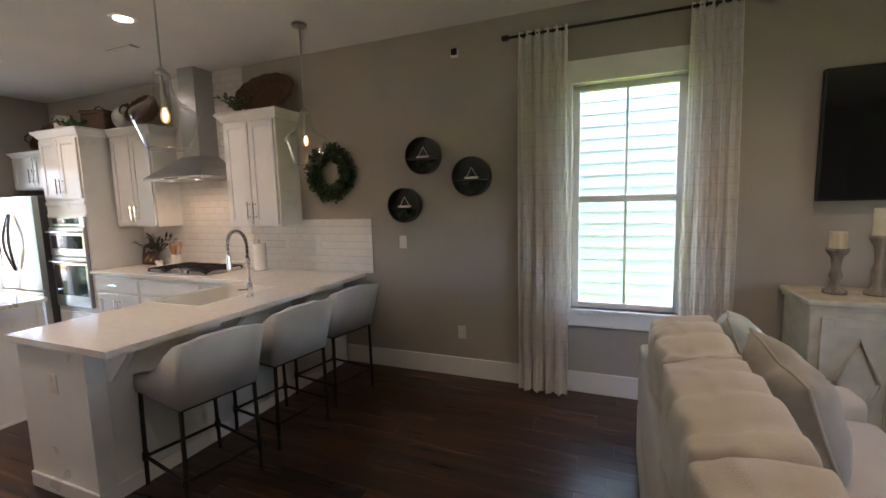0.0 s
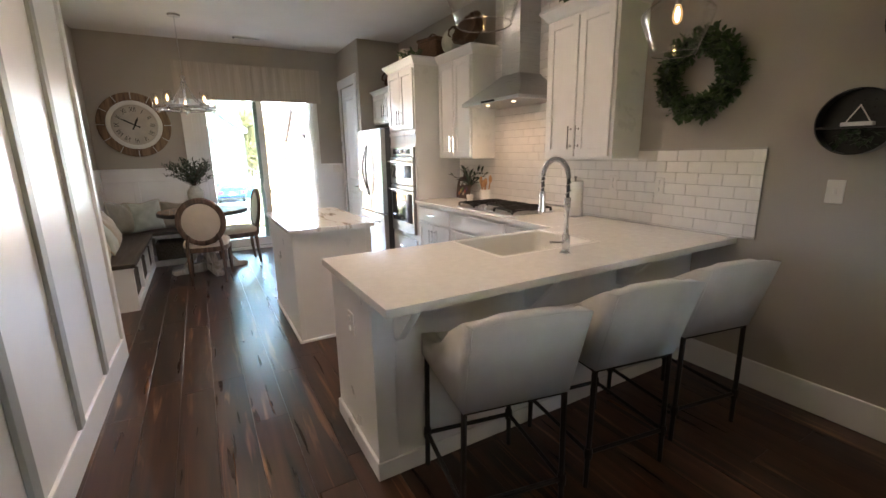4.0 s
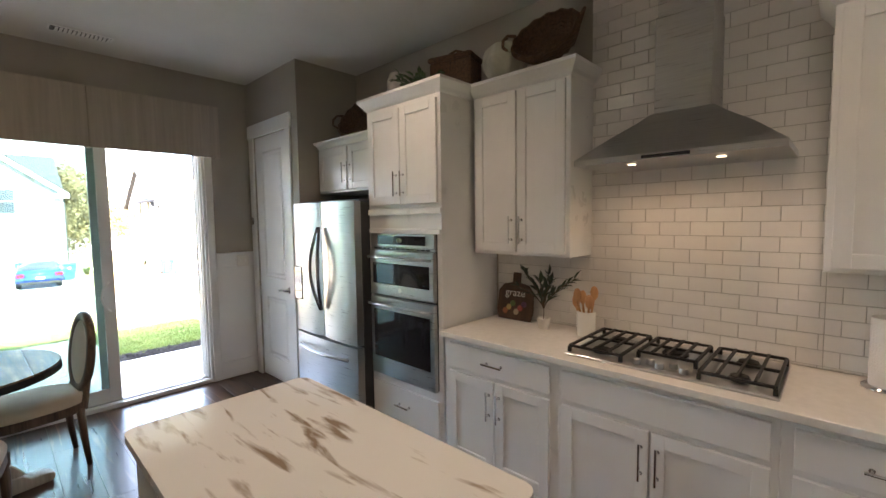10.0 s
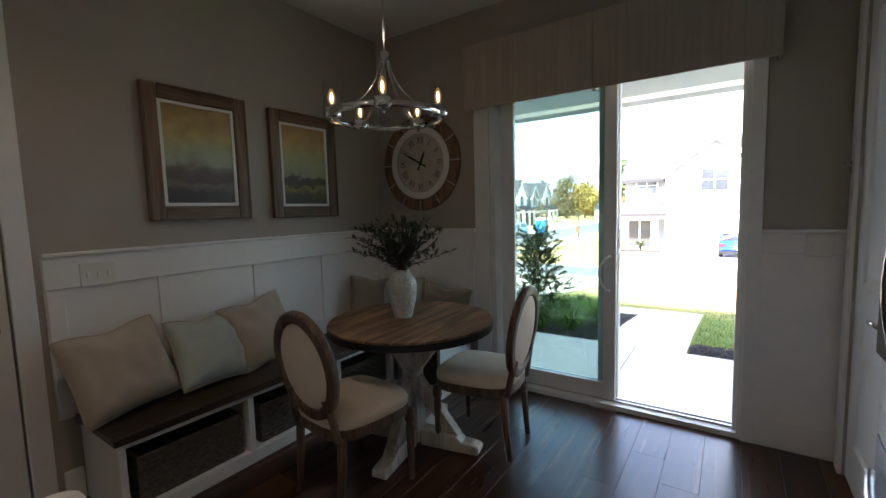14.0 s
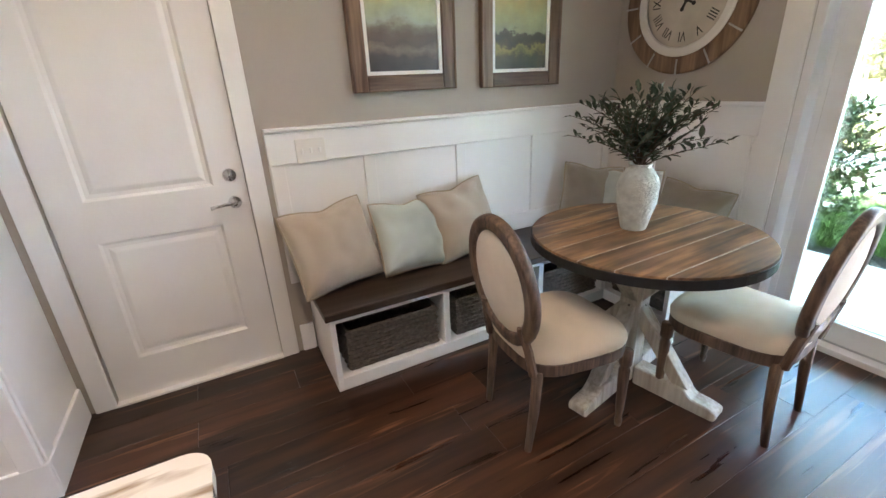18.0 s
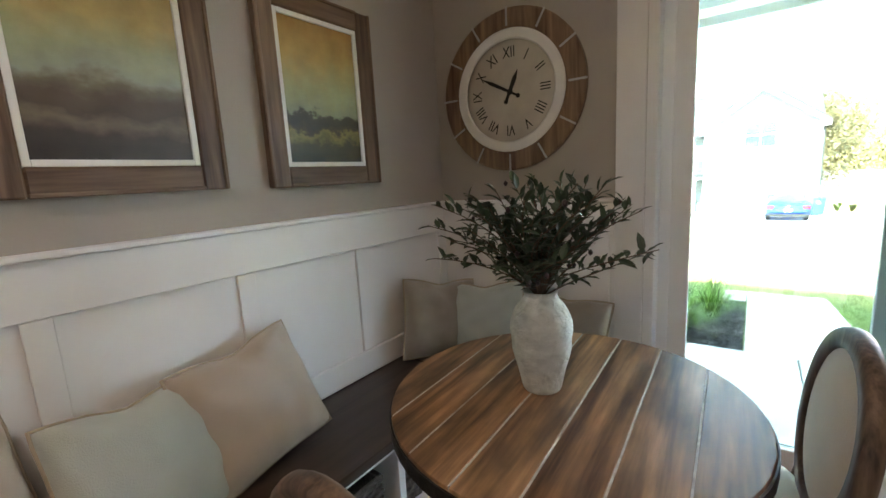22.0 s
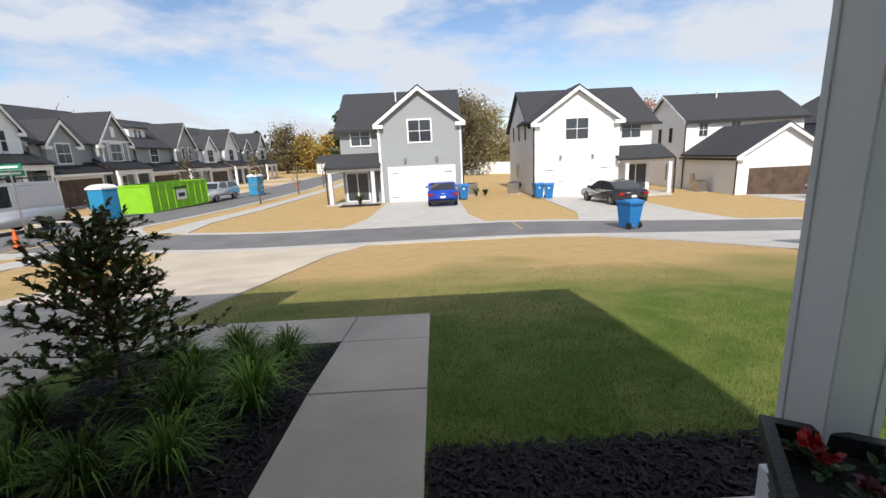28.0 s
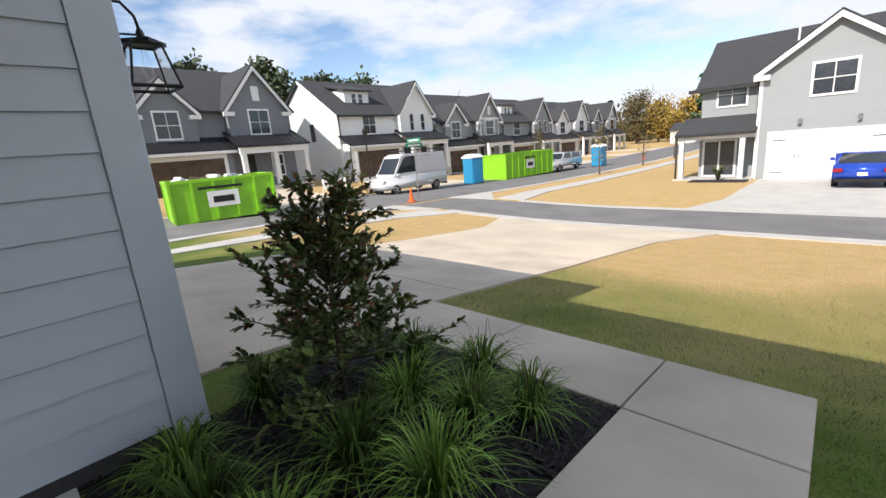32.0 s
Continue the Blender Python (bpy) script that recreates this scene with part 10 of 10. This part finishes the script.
def skip_box(m, L, h, label, junk):
    d = thing("roll_off_dumpster", label, "dumpster", m, "lime green dumpsters")
    W2 = 1.2
    bm = bmesh.new()
    for a in ((-L / 2, L / 2, -W2, -W2 + 0.06, 0.12, h), (-L / 2, L / 2, W2 - 0.06, W2, 0.12, h), (-L / 2, -L / 2 + 0.06, -W2 + 0.06, W2 - 0.06, 0.12, h), (L / 2 - 0.06, L / 2, -W2 + 0.06, W2 - 0.06, 0.12, h), (-L / 2, L / 2, -W2, W2, 0.06, 0.12)):
        box(*a, 0, bm)
    part("body", bm, M_LIME, d)
    n = int(L / 0.8)
    for k in range(n + 1):
        x = -L / 2 + L * k / n
        for s in (-1, 1):
            part("rib", box(x - 0.05, x + 0.05, min(s * W2, s * (W2 + 0.08)), max(s * W2, s * (W2 + 0.08)), 0.12, h - 0.05), M_LIME, d)
    for s in (-1, 1):
        part("top_rail", box(-L / 2 - 0.05, L / 2 + 0.05, s * W2 - 0.06, s * W2 + 0.06, h - 0.08, h + 0.05), M_LIME, d)
    for s in (-1, 1):
        part("end_rail", box(s * L / 2 - 0.06, s * L / 2 + 0.06, -W2, W2, h - 0.08, h + 0.05), M_LIME, d)
    for s in (-1, 1):
        part("sign_panel", box(-0.7, 0.5, s * (W2 + 0.085) - 0.006, s * (W2 + 0.085) + 0.006, h * 0.35, h * 0.72), M_PLASTIC, d, "white sign panel with dark emblem")
        part("sign_emblem", box(-0.5, 0.3, s * (W2 + 0.093) - 0.004, s * (W2 + 0.093) + 0.004, h * 0.45, h * 0.60), M_BLACK, d)
        part("lettering_bar", box(-1.0, 0.7, s * (W2 + 0.085) - 0.004, s * (W2 + 0.085) + 0.004, h * 0.78, h * 0.84), M_BLACK, d)
    for x in (-L / 2 + 0.4, L / 2 - 0.4):
        for s in (-0.8, 0.8):
            part("roller", moved(lathe([(0.08, -0.1), (0.08, 0.1)], 14), Matrix.Translation((x, s, 0.08)) @ Matrix.Rotation(radians(90), 4, "X")), M_BLACK, d)
    rnd_ = random.Random(int(L * 10))
    if junk:
        for k in range(14):
            a = rnd_.uniform(0.15, 0.4)
            b_ = box(-a, a, -a * 0.7, a * 0.7, -0.12, 0.12, 0.08, None, 2)
            moved(b_, Matrix.Translation((rnd_.uniform(-L / 2 + 0.5, L / 2 - 0.5), rnd_.uniform(-0.8, 0.8), h - 0.05 + rnd_.uniform(-0.1, 0.12))) @ Euler((rnd_.uniform(-0.5, 0.5), rnd_.uniform(-0.5, 0.5), rnd_.uniform(0, 3))).to_matrix().to_4x4())
            part("rubbish", b_, rnd_.choice((M_PLASTIC, M_PLASTIC, M_DARKIN, M_STEEL)), d, "heaped building rubbish")
        part("load", box(-L / 2 + 0.07, L / 2 - 0.07, -W2 + 0.07, W2 - 0.07, 0.13, h - 0.15), M_DARKIN, d)
    return d


skip_box(pose(-21.7, 14.9, gz(-21.7, 15) + 0.015, 0, 0, 80), 4.0, 1.75, "lime green dumpster heaped with building rubbish", True)
skip_box(pose(-23.1, 41.4, gz(-23, 41) + 0.015, 0, 0, 86), 7.0, 2.1, "long lime green roll-off dumpster on the side street", False)
co_ = thing("traffic_cone", "orange traffic cone with white base", "cone", Matrix.Translation((-17.4, 22.4, gz(-17.4, 22.4) + 0.02)))
part("cone", lathe([(0.14, 0.03), (0.11, 0.2), (0.03, 0.72), (0.02, 0.72)], 18), M_ORANGE, co_)
part("base", box(-0.19, 0.19, -0.19, 0.19, 0, 0.035, 0.01), M_ORANGE, co_)
co2 = thing("traffic_cone", "orange traffic cone by the far kerb", "cone", Matrix.Translation((-19.0, 62.0, gz(-19, 62) + 0.02)))
part("cone", lathe([(0.2, 0.03), (0.15, 0.2), (0.05, 0.95), (0.03, 0.95)], 14), M_ORANGE, co2)
ba = thing("barricade", "white folding site barricade on the verge", "barricade", pose(-27.5, 24.6, gz(-27.5, 24.6) + 0.0, 0, 0, 80))
for z in (0.45, 0.85):
    part("plank", box(-0.9, 0.9, -0.02, 0.02, z, z + 0.2), M_PLASTIC, ba)
for x in (-0.8, 0.8):
    for s in (-1, 1):
        part("leg", tube([(x, s * 0.35, 0), (x, 0, 1.1)], 0.035, 5), M_PLASTIC, ba)
lp = thing("street_lamp", "black post-top street lamp", "street lamp", Matrix.Translation((-26.0, 26.6, gz(-26, 26.6))))
part("post", lathe([(0.12, 0), (0.10, 0.5), (0.06, 0.6), (0.05, 3.9)], 12), M_BLACK, lp)
part("lantern", lathe([(0.10, 3.9), (0.20, 4.2), (0.22, 4.3), (0.04, 4.55)], 8), M_BLACK, lp)
sgn = thing("street_sign", "green street name sign on a post", "sign", pose(-18.0, 23.5, gz(-18, 23.5), 0, 0, 25))
M_SIGN = mat("green_sign_sheet", (0.01, 0.22, 0.12), 0.4)
part("post", tube([(0, 0, 0), (0, 0, 3.1)], 0.035, 8), M_STEEL, sgn)
for z, rz in ((2.75, 60), (3.0, -30)):
    q = part("name_plate", box(-0.55, 0.55, -0.01, 0.01, 0, 0.22), M_SIGN, sgn)
    q.matrix_basis = pose(0, 0, z, 0, 0, rz)
    for s in (-1, 1):
        part("lettering_bar", box(-0.4, 0.4, s * 0.012 - 0.002, s * 0.012 + 0.002, 0.07, 0.15), M_PLASTIC, q)
# air conditioners beside the houses
for x, y in ((1.7, 40.6), (5.2, 41.5), (21.2, 42.0)):
    ac = thing("air_conditioner", "grey outdoor air conditioner unit", "air conditioner", Matrix.Translation((x, y, gz(x, y) - 0.02)), "air conditioner units")
    part("cabinet", box(-0.42, 0.42, -0.42, 0.42, 0.05, 0.95, 0.03), M_STEEL, ac)
    part("grille", lathe([(0.36, 0.95), (0.36, 0.98), (0.1, 0.99)], 20), M_BLACK, ac)
    part("pad", box(-0.55, 0.55, -0.55, 0.55, -0.3, 0.05), M_GUTTER, ac)
fn = thing("vinyl_fence", "long white vinyl privacy fence behind the houses", "fence", Matrix.Translation((0, 78, 0)))
for k in range(30):
    x = -14.4 + 2.4 * k
    z = gz(x, 78)
    part("panel", box(x, x + 2.3, -0.04, 0.04, z - 0.3, z + 1.9), M_PLASTIC, fn)
    part("post", box(x - 0.09, x + 0.04, -0.08, 0.08, z - 0.4, z + 2.05), M_PLASTIC, fn)
fh = thing("house", "low pale house beyond the fence", "house", pose(-24, 112, gz(-24, 112)))
part("wall", box(-4.5, 4.5, -4, 4, -0.5, 2.6), M_H_CREAM, fh)
part("roof", gable_wall(-4.4, 4.4, -4.8, 4.8, 2.6, 2.65, 4.2), M_SHINGLE, fh).matrix_basis = pose(0, 0, 0, 0, 0, 90)

# ---- trees ----
M_BARK = mat("grey_bark", (0.11, 0.085, 0.065), 0.9, vary=0.3, bump=0.6, bump_scale=30)


def leaf_mat(name, c):
    return mat(name, c, 0.7, vary=0.35, scale=1.2, island=0.45)


M_YEL = leaf_mat("yellow_autumn_leaves", (0.33, 0.22, 0.035))
M_OLV = leaf_mat("olive_autumn_leaves", (0.17, 0.135, 0.055))
M_RUS = leaf_mat("rust_autumn_leaves", (0.20, 0.075, 0.035))
M_PINE = leaf_mat("pine_needles", (0.045, 0.07, 0.030))
M_GRN = leaf_mat("green_tree_leaves", (0.10, 0.13, 0.035))


def tree(name, label, x, y, h, crown_r, leaves_m, n, seed, trunk_f=0.35, size=0.5, conic=False):
    t_ = thing(name, label, "tree", Matrix.Translation((x, y, gz(x, y) - 0.1)))
    rnd_ = random.Random(seed)
    tr = tube([(0, 0, 0), (0.02 * h * rnd_.uniform(-1, 1), 0, h * 0.4), (0.03 * h * rnd_.uniform(-1, 1), 0.02 * h, h * 0.92)], 0.022 * h, 7, taper=[1.2, 0.8, 0.2])
    limbs_ = []
    for k in range(14):
        f = trunk_f + (0.95 - trunk_f) * k / 14
        a = k * 2.4 + rnd_.uniform(-0.4, 0.4)
        r = crown_r * ((1 - (f - trunk_f) / (1 - trunk_f)) if conic else math.sin(math.pi * min(0.98, 0.25 + 0.75 * (f - trunk_f) / (1 - trunk_f)))) * rnd_.uniform(0.7, 1.1)
        limbs_.append([(0, 0, h * f * 0.92), (r * 0.5 * math.cos(a), r * 0.5 * math.sin(a), h * (f + 0.03)), (r * math.cos(a), r * math.sin(a), h * (f + (0.0 if conic else 0.08)))])
    for l in limbs_:
        add(tr, tube(l, 0.006 * h, 5, taper=[1, 0.6, 0.25]))
    part("trunk", tr, M_BARK, t_)
    if n:
        V_, F_ = [], []
        for k in range(n):
            l = rnd_.choice(limbs_)
            f = rnd_.uniform(0.3, 1.1)
            q = Vector(l[0]).lerp(Vector(l[2]), f)
            q += Vector((rnd_.gauss(0, 1), rnd_.gauss(0, 1), rnd_.gauss(0, 0.8))) * crown_r * (0.13 if conic else 0.2)
            u = Vector((rnd_.uniform(-1, 1), rnd_.uniform(-1, 1), rnd_.uniform(-1, 1))).normalized()
            w_ = u.orthogonal().normalized()
            s_ = size * rnd_.uniform(0.5, 1.2)
            b = len(V_)
            V_ += [tuple(q - u * s_ * 0.5), tuple(q + w_ * s_ * 0.35), tuple(q + u * s_ * 0.5), tuple(q - w_ * s_ * 0.3)]
            F_.append((b, b + 1, b + 2, b + 3))
        me_ = bpy.data.meshes.new("crown")
        me_.from_pydata(V_, [], F_)
        leaf_part("crown", me_, leaves_m, t_)
    return t_


tree("tree", "golden yellow autumn tree beyond the street", -27.0, 118, 9.5, 5.0, M_YEL, 2600, 1, 0.15, 0.7)
tree("tree", "golden yellow autumn tree beyond the street", -35.5, 124, 10.0, 5.4, M_YEL, 2200, 2, 0.15, 0.7)
tree("tree", "dark pointed evergreen behind the fence", -22.0, 106, 15.0, 3.2, M_PINE, 1800, 3, 0.1, 0.7, True)
tree("tree", "bare winter tree behind the fence", -17.5, 105, 15.5, 4.5, M_OLV, 60, 4, 0.3, 0.3)
for k, (x, y, h, m_) in enumerate(((-12, 108, 11, M_OLV), (-6, 112, 10, M_GRN), (2.5, 76, 12.0, M_OLV), (5.5, 83, 12.5, M_OLV), (9, 86, 11, M_OLV), (18, 100, 11, M_OLV), (34, 92, 13, M_RUS), (42, 96, 13, M_RUS), (50, 92, 12, M_RUS), (62, 100, 13, M_OLV), (-40, 122, 12, M_OLV))):
    tree("tree", "autumn tree in the far wood line", x, y, h, 5.0, m_, 6500, 20 + k, 0.10, 0.46)
for k, (x, y, h) in enumerate(((-62, 38, 15.5), (-63, 48, 15.0), (-64, 56, 15.5), (-66, 30, 15.0))):
    tree("pine_tree", "tall pine with rounded crown behind the row houses", x, y, h, 3.6, M_PINE, 3600, 50 + k, 0.55, 0.75)
tree("tree", "bare tree behind the row houses", -56, 72, 13.5, 4.5, M_OLV, 40, 61, 0.4, 0.3)
for k, (x, y) in enumerate(((-26.2, 50.5), (-25.8, 66), (-15.9, 42), (-15.8, 52), (-15.9, 63))):
    tree("young_tree", "young staked street tree with sparse leaves", x, y, 4.6 if k < 2 else 3.2, 1.1 if k < 2 else 0.8, M_OLV, 420 if k < 2 else 40, 80 + k, 0.3, 0.22)
M_BUSH = leaf_mat("shrub_leaves", (0.07, 0.105, 0.035))
for k, (x, y, s) in enumerate(((-6.6, 36.1, 0.9), (1.9, 39.2, 0.6), (2.6, 39.4, 0.5), (6.0, 43.5, 0.9), (-31.5, 26.4, 1.1), (-31.8, 28.6, 1.3), (-31.6, 30.0, 1.1), (-31.6, 44, 0.9), (-31.4, 56, 0.8))):
    b = thing("shrub", "small green foundation shrub by a house", "shrub", Matrix.Translation((x, y, gz(x, y))))
    st = stems_of(12, s, s * 0.45, 200 + k)
    part("stems", stems_mesh(st, 0.02), M_STEM, b)
    leaf_part("leaves", leafy(st, 0.16, 1.0, 220 + k, 16, 0.6, 0.15), M_BUSH, b)
setting("mulch_bed", box(-8.0, -5.2, 35.4, 36.6, -2.1, -1.86, 0.02), M_MULCH, "dark mulch bed at the grey house", "mulch")
setting("pavement", box(-9.1, -5.1, 36.6, 37.2, -2.1, -1.85, 0.01), M_GUTTER, "short walk to the porch of the grey house", "pavement")
# distant woods
V, Fc = [], []
rnd = random.Random(99)
for k in range(9000):
    a = rnd.uniform(radians(-80), radians(80))
    r = rnd.uniform(150, 190)
    x, y = r * math.sin(a), r * math.cos(a)
    q = Vector((x, y, gz(x, y) + (abs(rnd.gauss(0, 3.6))) * (0.8 + 0.5 * math.sin(a * 23) ** 2)))
    u = Vector((rnd.uniform(-1, 1), rnd.uniform(-1, 1), rnd.uniform(-1, 1))).normalized()
    w_ = u.orthogonal().normalized()
    s_ = rnd.uniform(0.8, 2.0)
    b = len(V)
    V += [tuple(q - u * s_), tuple(q + w_ * s_ * 0.7), tuple(q + u * s_), tuple(q - w_ * s_ * 0.6)]
    Fc.append((b, b + 1, b + 2, b + 3))
me = bpy.data.meshes.new("distant_woods")
me.from_pydata(V, [], Fc)
me.materials.append(leaf_mat("far_wood_leaves", (0.12, 0.105, 0.045)))
tagged(new("distant_woods", me), "distant autumn wood line on the horizon", "woods", kind="stuff")
# ---- floor planks, laid along y ----
PW, PL = 0.182, 1.22
plank_meshes = {}


def plank_mesh(w, l):
    key = (round(w, 3), round(l, 3))
    if key not in plank_meshes:
        b = box(0.0006, w - 0.0006, 0.0006, l - 0.0006, -0.012, 0.0, 0.0006)
        me_ = bpy.data.meshes.new("plank")
        b.to_mesh(me_), b.free()
        me_.materials.append(M_FLOOR)
        plank_meshes[key] = me_
    return plank_meshes[key]


rest = bmesh.new()
rnd = random.Random(3)
for i in range(36):
    x0 = -6.50 + PW * i
    x1 = min(x0 + PW, WX)
    y = -6.4 - rnd.uniform(0.1, 1.1)
    while y < DY:
        y0, y1 = max(y, -6.4), min(y + PL, DY)
        y += PL
        if y1 - y0 < 0.05:
            continue
        me_ = plank_mesh(x1 - x0, y1 - y0)
        if x0 > -3.95 and x0 < 0 and y1 > -2.6:
            ob = new("plank", me_)
            ob.location = (x0, y0, 0)
            ob.parent = floor
        else:
            n0 = len(rest.verts)
            rest.from_mesh(me_)
            rest.verts.ensure_lookup_table()
            for v in rest.verts[n0:]:
                v.co.x += x0
                v.co.y += y0
tagged(part("plank_field", rest, M_FLOOR, floor), "dark wood floor planks farther off", kind="stuff")
